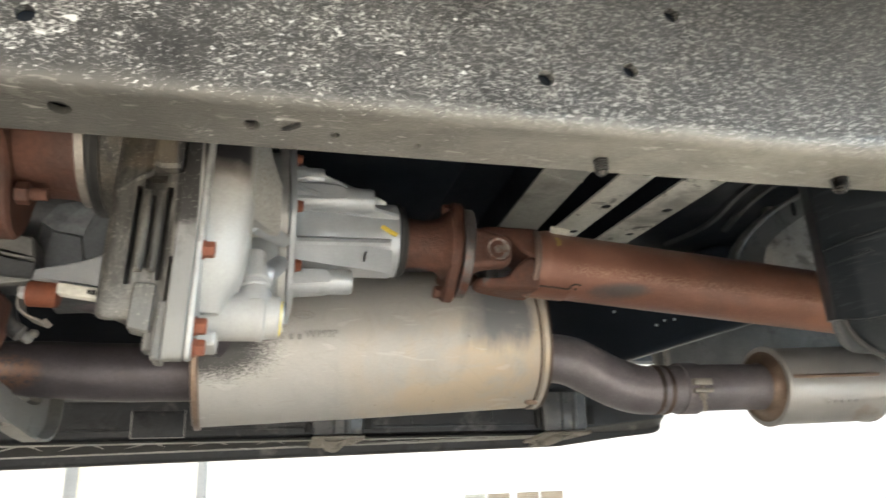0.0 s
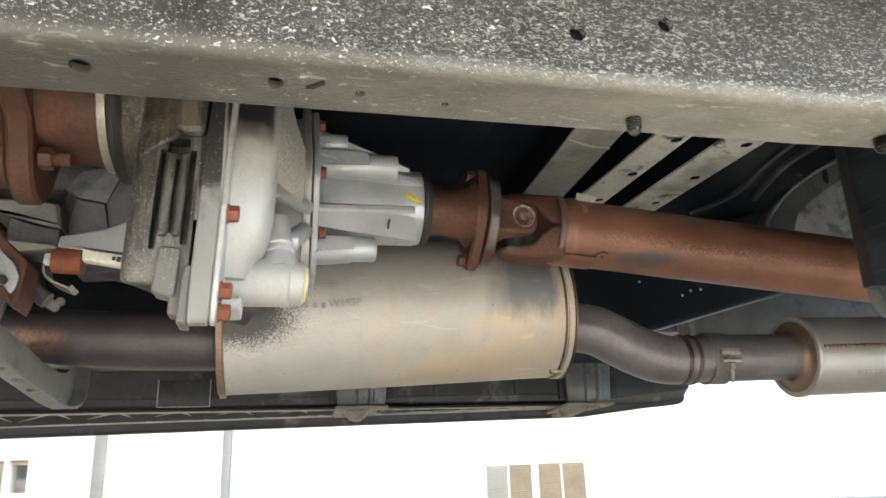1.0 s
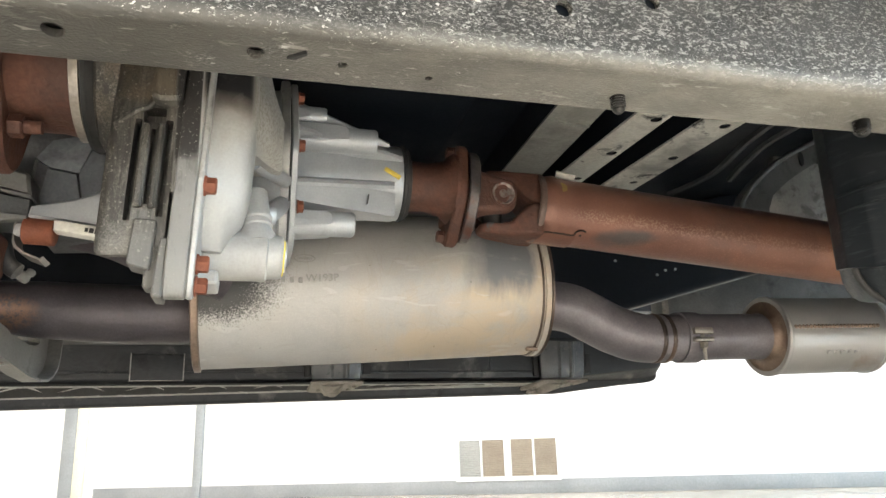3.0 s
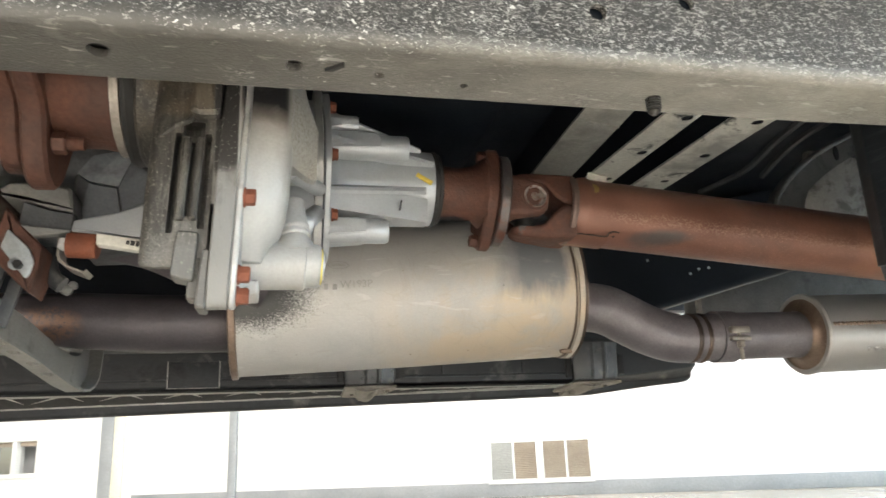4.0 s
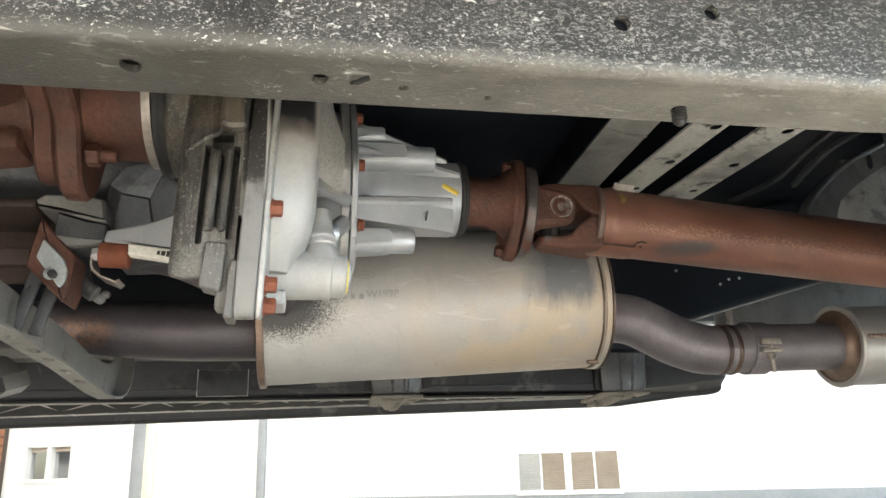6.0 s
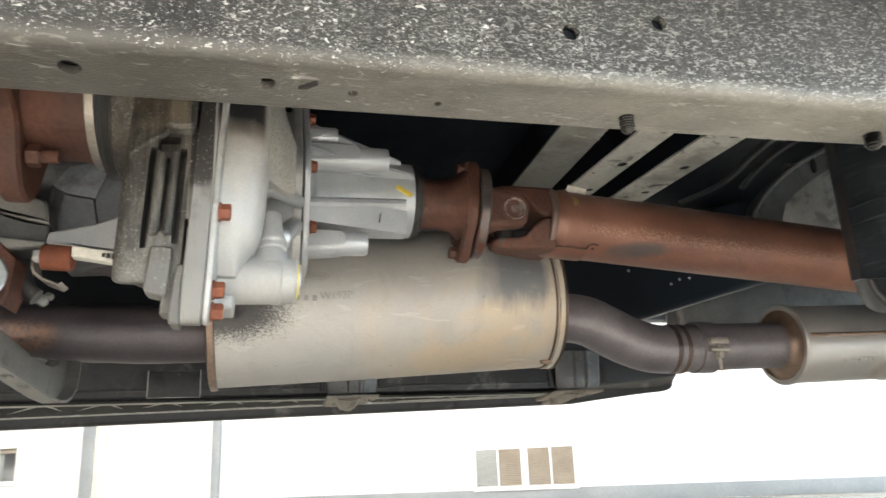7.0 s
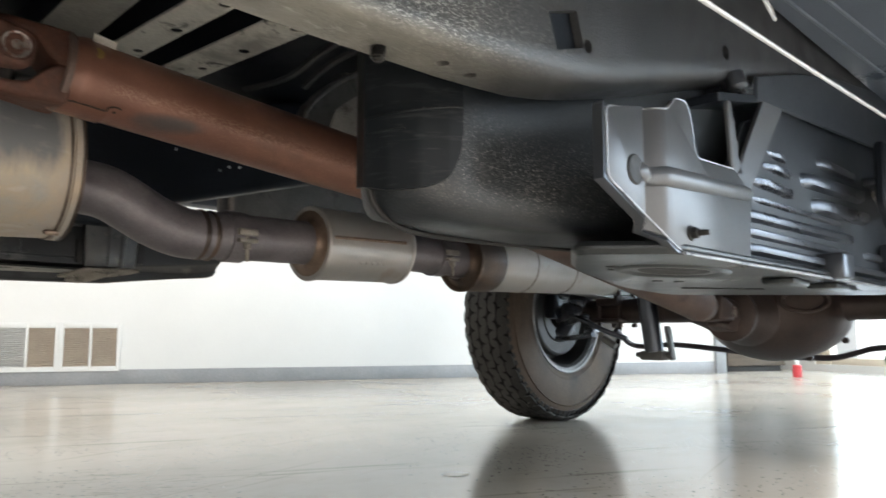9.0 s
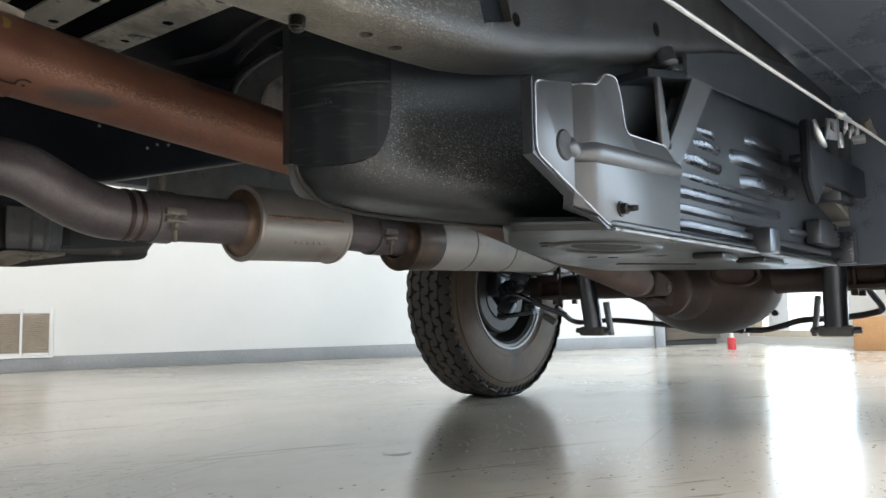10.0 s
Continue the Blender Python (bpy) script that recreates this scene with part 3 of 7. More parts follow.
def prism(bm, outline, axis, lo, hi, bevel=0.0):
    """An outline pushed along an axis. x: (y, z) points; y: (x, z); z: (x, y). The edges of both ends are chamfered by bevel."""
    def at(p, d):
        return {"x": (d, p[0], p[1]), "y": (p[0], d, p[1]), "z": (p[0], p[1], d)}[axis]

    if not bevel:
        return loft(bm, [[at(p, lo) for p in outline], [at(p, hi) for p in outline]])
    n = len(outline)
    area = sum(outline[i][0] * outline[(i + 1) % n][1] - outline[(i + 1) % n][0] * outline[i][1] for i in range(n))
    way = 1 if area > 0 else -1
    inner = []
    for i, p in enumerate(outline):
        a, b = Vector(outline[i - 1]), Vector(outline[(i + 1) % n])
        d = b - a
        d = d.normalized() if d.length > 1e-9 else Vector((1, 0))
        inner.append((p[0] - way * d.y * bevel, p[1] + way * d.x * bevel))
    return loft(bm, [[at(p, lo) for p in inner], [at(p, lo + bevel) for p in outline], [at(p, hi - bevel) for p in outline], [at(p, hi) for p in inner]])


def along(origin, way):
    """A pose at origin whose z axis points along way."""
    return Matrix.Translation(origin) @ Vector(way).to_track_quat("Z", "Y").to_matrix().to_4x4()


def lathe(bm, profile, origin, way, seg=32, squash=(1, 1), caps=True):
    """(distance along way, radius) pairs turned round the axis through origin."""
    m = along(origin, way)
    rings = []
    for d, r in profile:
        rings.append([m @ Vector((r * squash[0] * math.cos(a), r * squash[1] * math.sin(a), d)) for a in (math.tau * k / seg for k in range(seg))])
    return loft(bm, rings, caps)


def tube(bm, path, radius, seg=20, steps=8, caps=True):
    """A pipe through points, smoothed; radius: one, or one for each point."""
    pts = [Vector(p) for p in path]
    radii = list(radius) if isinstance(radius, (list, tuple)) else [radius] * len(pts)
    line, rads = [], []
    for i in range(len(pts) - 1):
        p0, p1, p2, p3 = pts[max(i - 1, 0)], pts[i], pts[i + 1], pts[min(i + 2, len(pts) - 1)]
        for k in range(steps if len(pts) > 2 else 1):
            t = k / (steps if len(pts) > 2 else 1)
            line.append(0.5 * (2 * p1 + (p2 - p0) * t + (2 * p0 - 5 * p1 + 4 * p2 - p3) * t**2 + (3 * p1 - p0 - 3 * p2 + p3) * t**3))
            rads.append(radii[i] + (radii[i + 1] - radii[i]) * t)
    line.append(pts[-1])
    rads.append(radii[-1])
    side, rings = None, []
    for i, p in enumerate(line):
        way = (line[min(i + 1, len(line) - 1)] - line[max(i - 1, 0)]).normalized()
        side = (way.orthogonal() if side is None else side - way * side.dot(way)).normalized()
        up = way.cross(side)
        rings.append([p + rads[i] * (math.cos(a) * side + math.sin(a) * up) for a in (math.tau * k / seg for k in range(seg))])
    return loft(bm, rings, caps)


def bolt_head(bm, at, way, across, height, washer=0.0):
    m = along(at, way)
    if washer:
        lathe(bm, [(0, washer), (0.0015, washer), (0.002, washer * 0.95)], at, way, 16)
    b = bmesh.new()
    r = across / 1.732
    hexagon = [(r * math.cos(math.tau * k / 6), r * math.sin(math.tau * k / 6)) for k in range(6)]
    prism(b, hexagon, "z", 0.0, height, 0.08 * across)
    return joined(bm, b, m)


def pierced(ob, cutter):
    """Cuts the bmesh cutter out of ob for good."""
    me = bpy.data.meshes.new("cutter")
    bmesh.ops.recalc_face_normals(cutter, faces=cutter.faces)
    cutter.to_mesh(me)
    cutter.free()
    tool = new("cutter", me)
    mod = ob.modifiers.new("cut", "BOOLEAN")
    mod.operation, mod.object, mod.solver = "DIFFERENCE", tool, "EXACT"
    made = bpy.data.meshes.new_from_object(ob.evaluated_get(bpy.context.evaluated_depsgraph_get()))
    ob.modifiers.clear()
    ob.data = made
    bpy.data.objects.remove(tool)
    return ob


def lettering(text, size, depth):
    """Raised letters in the x-y plane, as a bmesh."""
    curve = bpy.data.curves.new("letters", "FONT")
    curve.body, curve.size, curve.extrude, curve.align_x = text, size, depth, "CENTER"
    ob = new("letters", curve)
    bpy.context.view_layer.update()
    me = bpy.data.meshes.new_from_object(ob.evaluated_get(bpy.context.evaluated_depsgraph_get()))
    bm = bmesh.new()
    bm.from_mesh(me)
    bpy.data.objects.remove(ob)
    bpy.data.meshes.remove(me)
    return bm


def curve_at(table, x):
    """A smooth value at x between the (x, value) pairs."""
    if x <= table[0][0]:
        return table[0][1]
    for (x0, v0), (x1, v1) in zip(table, table[1:]):
        if x <= x1:
            t = (x - x0) / (x1 - x0)
            return v0 + (v1 - v0) * t * t * (3 - 2 * t) if abs(v1 - v0) > 1 else v0 + (v1 - v0) * t
    return table[-1][1]

# ---- the hall ----
def wall_block(bm, s0, s1, n0, n1, z0, z1, bevel=0.0):
    return block(bm, wall_place((s0 + s1) / 2, (n0 + n1) / 2, (z0 + z1) / 2), (s1 - s0, n1 - n0, z1 - z0), bevel, pose(0, 0, 0, 0, 0, WALL_TURN))


def hall():
    b = wall_block(bmesh.new(), -13, 15, -6, 11.2, -0.2, 0.0)
    tagged(part("floor", b, FLOOR), "glossy off-white coated concrete floor with scuffs", "floor", kind="structure")
    b = wall_block(bmesh.new(), -13, 15, -6, 11.2, 3.4, 3.6)
    tagged(part("ceiling", b, CEILING), "plain white ceiling of the hall", "ceiling", kind="structure")
    b = bmesh.new()
    for s0, s1, z0, z1 in ((-5.33, -5.24, 0, 3.4), (-5.24, -4.66, 0, 0.26), (-5.24, -4.66, 0.60, 3.4), (-4.66, 4.70, 0, 3.4)):
        wall_block(b, s0, s1, -0.15, 0.0, z0, z1)
    wall_north = tagged(part("wall_north", b, WALL), "long white painted wall of the hall", "wall", kind="structure")
    b = wall_block(bmesh.new(), -3.70, 4.70, 0.0, 0.012, 0.0, 0.095, 0.004)
    tagged(part("baseboard", b, COVE, None), "grey vinyl cove base along the white wall", "baseboard", kind="structure")
    b = wall_block(bmesh.new(), 4.70, 4.80, -0.2, 0.03, 0.0, 3.4, 0.004)
    tagged(part("trim_post", b, POST), "grey metal corner post at the wall's end", "post", kind="structure")
    for s0, s1, cream in ((-4.02, -3.90, True), (-2.80, -2.735, False)):
        b = wall_block(bmesh.new(), s0, s1, 0.0, 0.03, 0.0, 3.4, 0.003)
        post = tagged(part("trim_upright", b, POST), "grey metal upright on the white wall", "trim", kind="structure")
        if cream:
            b = wall_block(bmesh.new(), s1, s1 + 0.10, 0.0, 0.02, 0.0, 3.4, 0.002)
            part("cream_strip", b, CREAM, post, "cream strip beside the upright")
    # Brick pier where the white wall starts.
    b = wall_block(bmesh.new(), -6.6, -5.37, -0.15, 0.10, 0.0, 3.4)
    pier = tagged(part("wall_brick_pier", b, MORTAR), "brown brick pier at the wall's end", "wall", kind="structure")
    b = wall_block(bmesh.new(), -5.37, -5.33, -0.1, 0.06, 0.0, 3.4, 0.003)
    tagged(part("trim_jamb", b, WALL), "white painted jamb beside the brick pier", "trim", kind="structure")
    for row in range(14):
        for col in range(4):
            s0 = -6.55 + col * 0.30 + (0.15 if row % 2 else 0.0)
            s1 = min(s0 + 0.29, -5.375)
            if s1 - s0 < 0.06:
                continue
            b = wall_block(bmesh.new(), s0, s1, 0.10, 0.112, row * 0.075 + 0.004, row * 0.075 + 0.069, 0.003)
            part("brick", b, BRICK, pier)
    # The other walls: a closed west end, a glazed front behind the camera and a glazed end.
    b = wall_block(bmesh.new(), -13, -6.6, -0.15, 0.0, 0, 3.4)
    tagged(part("wall_north_west", b, WALL), "plain white wall of the hall", "wall", kind="structure")
    b = wall_block(bmesh.new(), -13.15, -13.0, -6, 11.2, 0, 3.4)
    tagged(part("wall_west", b, WALL), "plain white wall of the hall", "wall", kind="structure")
    b = bmesh.new()
    for s0, s1, z0, z1 in ((-13, 15, 0, 0.10), (-13, 15, 3.0, 3.4), (-13, -6.6, 0.1, 3.0), (6.6, 15, 0.1, 3.0)):
        wall_block(b, s0, s1, 11.0, 11.2, z0, z1)
    tagged(part("wall_south", b, WALL), "white wall with a wide shop front opening", "wall", kind="structure")
    # Beyond the white wall's end the hall runs on to a glazed end.
    b = wall_block(bmesh.new(), 4.8, 15, -2.75, -2.6, 0, 3.4)
    tagged(part("wall_recess", b, WALL), "plain white wall of the recess", "wall", kind="structure")
    b = bmesh.new()
    for n0, n1, z0, z1 in ((-2.6, 11.2, 0, 0.06), (-2.6, 11.2, 2.75, 3.4), (-2.6, 0.0, 0.06, 2.75), (1.06, 2.16, 0.06, 2.75), (9.5, 11.2, 0.06, 2.75)):
        wall_block(b, 5.75, 5.90, n0, n1, z0, z1)
    tagged(part("wall_east", b, WALL), "white wall with a glazed shop front", "wall", kind="structure")
    door = tagged(part("window_1", wall_block(bmesh.new(), 5.77, 5.85, 0.0, 0.16, 0.06, 2.75, 0.003), FRAME), "glazed shop front with cream frames, bright outside", "window", kind="structure")
    for n in (3.25, 4.3, 5.35, 6.4, 7.45, 8.5):
        part("window_frame", wall_block(bmesh.new(), 5.77, 5.85, n - 0.04, n + 0.04, 0.06, 2.75, 0.003), FRAME, door)
    for z in (0.06, 0.62, 2.69):
        for n0, n1 in ((0.16, 1.058), (2.162, 9.5)):
            part("window_rail", wall_block(bmesh.new(), 5.78, 5.84, n0, n1, z, z + 0.06, 0.003), FRAME, door)
    b = wall_block(bmesh.new(), 9.0, 9.1, -6, 14, -0.1, 6)
    tagged(part("backdrop", b, OUTSIDE), "bright daylight outside the shop front", "backdrop", kind="structure")


def wall_window():
    """The low two-light window in the white wall."""
    b = bmesh.new()
    for s0, s1, z0, z1 in ((-5.24, -5.19, 0.26, 0.60), (-4.70, -4.66, 0.26, 0.60), (-5.19, -4.70, 0.26, 0.30), (-5.19, -4.70, 0.57, 0.60), (-4.96, -4.92, 0.30, 0.57)):
        wall_block(b, s0, s1, -0.10, 0.008, z0, z1, 0.003)
    thing = tagged(part("window_2", b, WALL), "small white two-light window low in the wall", "window", kind="structure")
    for s0, s1 in ((-5.19, -4.96), (-4.92, -4.70)):
        pane = part("pane", wall_block(bmesh.new(), s0, s1, -0.06, -0.054, 0.30, 0.57), GLASS, thing)
        pane.visible_shadow = False
        part("blind", wall_block(bmesh.new(), s0 + 0.002, s1 - 0.002, -0.05, -0.04, 0.53, 0.57, 0.002), VENT, thing, "rolled beige blind")
    b = wall_block(bmesh.new(), -5.24, -4.66, -0.35, -0.34, 0.2, 0.7)
    part("back_panel", b, VENT_GREY, thing, "dim grey space behind the panes")


def vents():
    """A pair of floor-level return air vents, each with two louvred panels in a white frame."""
    for s0, s1, grey in ((-0.70, -0.325, True), (-0.325, 0.045, False)):
        thing = new("air_vent")
        thing.location = wall_place((s0 + s1) / 2, 0.0, 0.09)
        tagged(thing, "white framed wall vent with %s louvred panels" % ("grey and beige" if grey else "two beige"), "vent", "air vents on the wall")
        edges = ((s0, s0 + 0.026), (s0 + 0.178, s0 + 0.194), (s1 - 0.026, s1))
        b = bmesh.new()
        for a, c in edges:
            wall_block(b, a, c, 0.0, 0.016, 0.09, 0.40, 0.003)
        for z0, z1 in ((0.09, 0.118), (0.366, 0.40)):
            for a, c in ((edges[0][1], edges[1][0]), (edges[1][1], edges[2][0])):
                wall_block(b, a, c, 0.0, 0.016, z0, z1, 0.003)
        wall_block(b, s0, s1, 0.016, 0.022, 0.086, 0.096, 0.002)
        part("vent_frame", b, WALL, thing)
        for i, (a, c) in enumerate(((edges[0][1], edges[1][0]), (edges[1][1], edges[2][0]))):
            look_of = VENT_GREY if grey and i == 0 else VENT
            part("backing", wall_block(bmesh.new(), a, c, 0.0, 0.003, 0.118, 0.366), look_of, thing)
            for k in range(20):
                z = 0.124 + k * 0.0122
                b = block(bmesh.new(), wall_place((a + c) / 2, 0.009, z), (c - a, 0.010, 0.0035), 0.0, pose(0, 0, 0, 0, 0, WALL_TURN) @ pose(0, 0, 0, 32, 0, 0))
                part("slat", b, look_of, thing)


def far_things():
    thing = new("cabinet")
    thing.location = wall_place(5.15, -0.25, 0)
    tagged(thing, "tall dark brown cabinet in the recess beside the wall's end", "cabinet")
    part("body", wall_block(bmesh.new(), 4.86, 5.46, -0.45, -0.03, 0.05, 1.96, 0.006), WOOD_DARK, thing)
    part("plinth", wall_block(bmesh.new(), 4.88, 5.44, -0.43, -0.06, 0.0, 0.05, 0.002), DARK_HOLE, thing)
    part("top", wall_block(bmesh.new(), 4.84, 5.48, -0.47, -0.01, 1.96, 2.0, 0.004), WOOD_DARK, thing)
    thing = new("cardboard_box")
    thing.location = (6.38, 1.17, 0)
    tagged(thing, "closed brown cardboard box on the floor", "box")
    part("carton", block(bmesh.new(), (6.38, 1.17, 0.12), (0.55, 0.62, 0.24), 0.006, pose(0, 0, 0, 0, 0, 8)), CARDBOARD, thing)
    part("tape", block(bmesh.new(), (6.38, 1.17, 0.2405), (0.551, 0.05, 0.002), 0.0, pose(0, 0, 0, 0, 0, 8)), VENT, thing)
    thing = new("floor_can")
    thing.location = (5.95, 2.26, 0)
    tagged(thing, "small red can on the floor by the shop front", "can")
    part("body", lathe(bmesh.new(), [(0, 0.028), (0.004, 0.032), (0.085, 0.032), (0.092, 0.026)], (5.95, 2.26, 0), (0, 0, 1), 20), RED, thing)
    part("cap", lathe(bmesh.new(), [(0.09, 0.016), (0.125, 0.016), (0.13, 0.013)], (5.95, 2.26, 0), (0, 0, 1), 16), WALL, thing)
    thing = tagged(part("floor_patch", lathe(bmesh.new(), [(0.0003, 0.032), (0.0010, 0.031), (0.0013, 0.0295)], (1.335, 1.441, 0), (0, 0, 1), 28), PATCH), "pale round patch on the floor", "patch")


hall()
wall_window()
vents()
far_things()

# ---- the truck ----
truck = tagged(new("pickup_truck"), "dark pickup truck parked in the hall, seen from underneath", "truck")
truck.location = (0.9, 1.16, 0.0)
MID = 1.16  # the truck's middle line, in y
UNDER = [(-3.0, 0.54), (0.55, 0.54), (0.64, 0.543), (0.72, 0.556), (0.80, 0.577), (0.95, 0.618), (1.10, 0.658), (1.26, 0.703), (1.45, 0.745), (1.75, 0.79), (2.1, 0.81), (2.7, 0.81), (3.3, 0.74)]


def rail_section(x, side):
    z = curve_at(UNDER, x)
    grow = max(0.0, min(1.0, (x - 0.40) / 0.25))
    soft = 0.012 + 0.018 * grow
    web = 0.669 - 0.014 * grow
    ring = rounded([(web, z + 0.19), (web, z), (0.734, z), (0.734, z + 0.19)], [0.012, soft, 0.004 + 0.6 * (soft - 0.012), 0.012], 6)
    return [(x, y if side < 0 else 2 * MID - y, v) for y, v in ring]


def frame_rails():
    stations = [-3.0, -2.0, -1.0] + [-0.6 + 0.05 * k for k in range(60)] + [2.5, 2.7, 3.0, 3.3]
    rails = []
    for side in (-1, 1):
        b = loft(bmesh.new(), [rail_section(x, side) for x in stations])
        # The far rail's darker paint stands in for the shade on it.
        rails.append(part("frame_rail", b, RAIL if side < 0 else DARK_PAINT, truck, "black waxed steel frame rail with dried white spatter" if side < 0 else ""))
    cut = bmesh.new()
    for x, y, rx, ry in ((-0.107, 0.699, 0.0078, 0.0066), (0.006, 0.701, 0.0068, 0.0054), (0.060, 0.706, 0.0035, 0.0035), (0.118, 0.712, 0.0030, 0.0025),
                         (0.530, 0.700, 0.007, 0.006), (0.570, 0.704, 0.007, 0.006), (-0.42, 0.70, 0.0095, 0.0085)):
        lathe(cut, [(-0.03, 1.0), (0.005, 1.0), (0.005, 1.9), (0.13, 1.9)], (x, y, curve_at(UNDER, x)), (0, 0, 1), 20, (ry, rx))
    for x, z, r in ((0.689, 0.589, 0.007), (1.018, 0.676, 0.010), (0.93, 0.73, 0.006), (0.200, 0.577, 0.0062), (0.266, 0.591, 0.0058), (0.307, 0.644, 0.0062), (-0.124, 0.584, 0.006)):
        lathe(cut, [(-0.03, r), (0.02, r), (0.02, 1.8 * r), (0.07, 1.8 * r)], (x, 0.655, z), (0, 1, 0), 18)
    block(cut, (0.654, 0.670, 0.595), (0.046, 0.11, 0.036), 0.0, pose(0, 0, 0, 0, -18, 0))
    left = pierced(rails[0], cut)
    # Dark discs set behind the holes, standing in for the shade inside the rail.
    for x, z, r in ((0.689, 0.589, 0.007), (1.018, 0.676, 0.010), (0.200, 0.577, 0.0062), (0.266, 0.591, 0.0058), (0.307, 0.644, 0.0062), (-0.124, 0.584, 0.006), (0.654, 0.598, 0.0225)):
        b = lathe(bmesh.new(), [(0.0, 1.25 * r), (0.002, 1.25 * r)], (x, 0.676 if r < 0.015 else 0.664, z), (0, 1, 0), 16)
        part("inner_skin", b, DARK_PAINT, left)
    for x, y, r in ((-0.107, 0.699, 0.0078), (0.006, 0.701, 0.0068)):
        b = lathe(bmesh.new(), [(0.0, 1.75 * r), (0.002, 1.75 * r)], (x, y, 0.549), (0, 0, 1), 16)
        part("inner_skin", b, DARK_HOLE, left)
    # A dark wedge laid on the flange for the notch beside the second hole.
    b = prism(bmesh.new(), [(0.025, 0.7015), (0.036, 0.692), (0.037, 0.6945), (0.030, 0.7015)], "z", 0.5378, 0.5405)
    part("tab", b, DARK_HOLE, left)
    for x, y, r in ((0.257, 0.712, 0.0056), (0.468, 0.712, 0.0068)):
        profile = [(-0.004, r * 1.25), (0.0008, r * 1.25), (0.001, r)]
        for k in range(5):
            profile += [(0.0014 + 0.0019 * k, r), (0.0023 + 0.0019 * k, r * 0.80)]
        profile += [(0.0112, r * 0.82), (0.0135, r * 0.4)]
        part("threaded_stud", lathe(bmesh.new(), profile, (x, y, 0.541), (0, 0, -1), 18), STUD, left, "black threaded stud through the flange")
    # Body mount and bracket where the rail sweeps up.
    b = block(bmesh.new(), (1.085, 0.69, 0.652), (0.07, 0.06, 0.010), 0.004, pose(0, 0, 0, 0, -15, 0))
    lathe(b, [(-0.012, 0.014), (0.008, 0.014), (0.010, 0.010)], (1.045, 0.655, 0.642), (0, -0.3, -1), 16)
    bolt_head(b, (1.075, 0.660, 0.642), (0, -0.3, -1), 0.013, 0.010, 0.010)
    part("body_mount", b, BLACK_STEEL, left)
    return left


def underbody():
    """The floor pan and load bed seen between the rails, with its dusty cross ribs."""
    b = block(bmesh.new(), (0.3, MID, 0.83), (6.6, 1.96, 0.02), 0.004)
    floor_pan = part("floor_pan", b, DARK_PAINT, truck)
    b = bmesh.new()
    for y in (0.17, 2 * MID - 0.17):
        block(b, (0.3, y, 1.08), (6.6, 0.05, 0.84), 0.02)
    part("body_side", b, DEEP, truck)
    for x, w, turn, dirty in ((0.456, 0.070, 0.03, False), (0.573, 0.050, -0.05, True), (0.690, 0.062, -0.07, True)):
        def slant(outline):
            return [[(u + turn * (y - MID), y, v) for u, v in outline] for y in (0.74, MID, 2 * MID - 0.74)]
        b = loft(bmesh.new(), slant(rounded([(x - w * 0.6, 0.825), (x - w / 2, 0.771), (x + w / 2, 0.771), (x + w * 0.6, 0.825)], 0.006, 4)))
        part("rib_channel", b, DARK_PAINT, floor_pan)
        b = loft(bmesh.new(), slant([(x - w / 2, 0.773), (x - w / 2, 0.769), (x - 0.12 * w, 0.7655), (x - 0.02 * w, 0.764), (x + w / 2, 0.764), (x + w / 2, 0.769), (x + w / 2 - 0.002, 0.769), (x + w / 2 - 0.002, 0.7655), (x - 0.02 * w, 0.7655), (x - 0.12 * w, 0.767), (x - w / 2 + 0.002, 0.7703), (x - w / 2 + 0.002, 0.773)][::-1]))
        rib = part("cross_rib", b, RIB if dirty else SHADED_RIB, floor_pan, "dusty pale steel rib under the load bed")
        if not dirty:
            for y in (0.98, 1.09, 1.20):
                rows = [(x - w / 2 + turn * (y - MID), y, 0.7705), (x + turn * (y - MID), y + 0.006, 0.7640), (x + w / 2 + turn * (y - MID), y + 0.010, 0.7640)]
                part("pressed_step", tube(bmesh.new(), rows, 0.0026, 8), SHADED_RIB, rib)
        if dirty:
            cut = bmesh.new()
            for y, r in ((0.90, 0.009), (1.01, 0.011), (1.06, 0.008), (1.12, 0.012), (1.17, 0.009), (1.30, 0.009), (1.42, 0.008)):
                lathe(cut, [(-0.03, r), (0.03, r)], (x + 0.010 + turn * (y - MID), y, 0.765), (0, 0, 1), 14)
            pierced(rib, cut)
    b = block(bmesh.new(), (0.16, 1.25, 0.80), (0.30, 0.9, 0.05), 0.012)
    part("cross_sill", b, DARK_PAINT, floor_pan)
    # Crease lines pressed into the pan; the paler tubes paint in highlights on its folds.
    for x in (0.80, 0.90, 1.05):
        b = tube(bmesh.new(), [(x - 0.03, 0.76, 0.83), (x, 1.1, 0.835), (x + 0.05, 1.5, 0.84)], 0.012, 10)
        part("pressing", b, DARK_PAINT, floor_pan)
    for pts in ([(0.848, 1.20, 0.819), (0.856, 1.29, 0.819), (0.866, 1.35, 0.819), (0.890, 1.45, 0.819), (0.889, 1.52, 0.819), (0.87, 1.60, 0.819)], [(0.905, 1.22, 0.819), (0.900, 1.31, 0.819), (0.92, 1.41, 0.819), (0.95, 1.5, 0.819)]):
        part("pressed_edge", tube(bmesh.new(), pts, 0.0075, 8), CASE_GREY, floor_pan)
    # Curved spring-hanger arm and the pale panel behind it.
    arc = [(0.790, 0.64), (0.799, 0.684), (0.810, 0.704), (0.835, 0.731), (0.866, 0.757), (0.901, 0.780), (0.939, 0.800), (0.992, 0.824), (1.05, 0.835)]
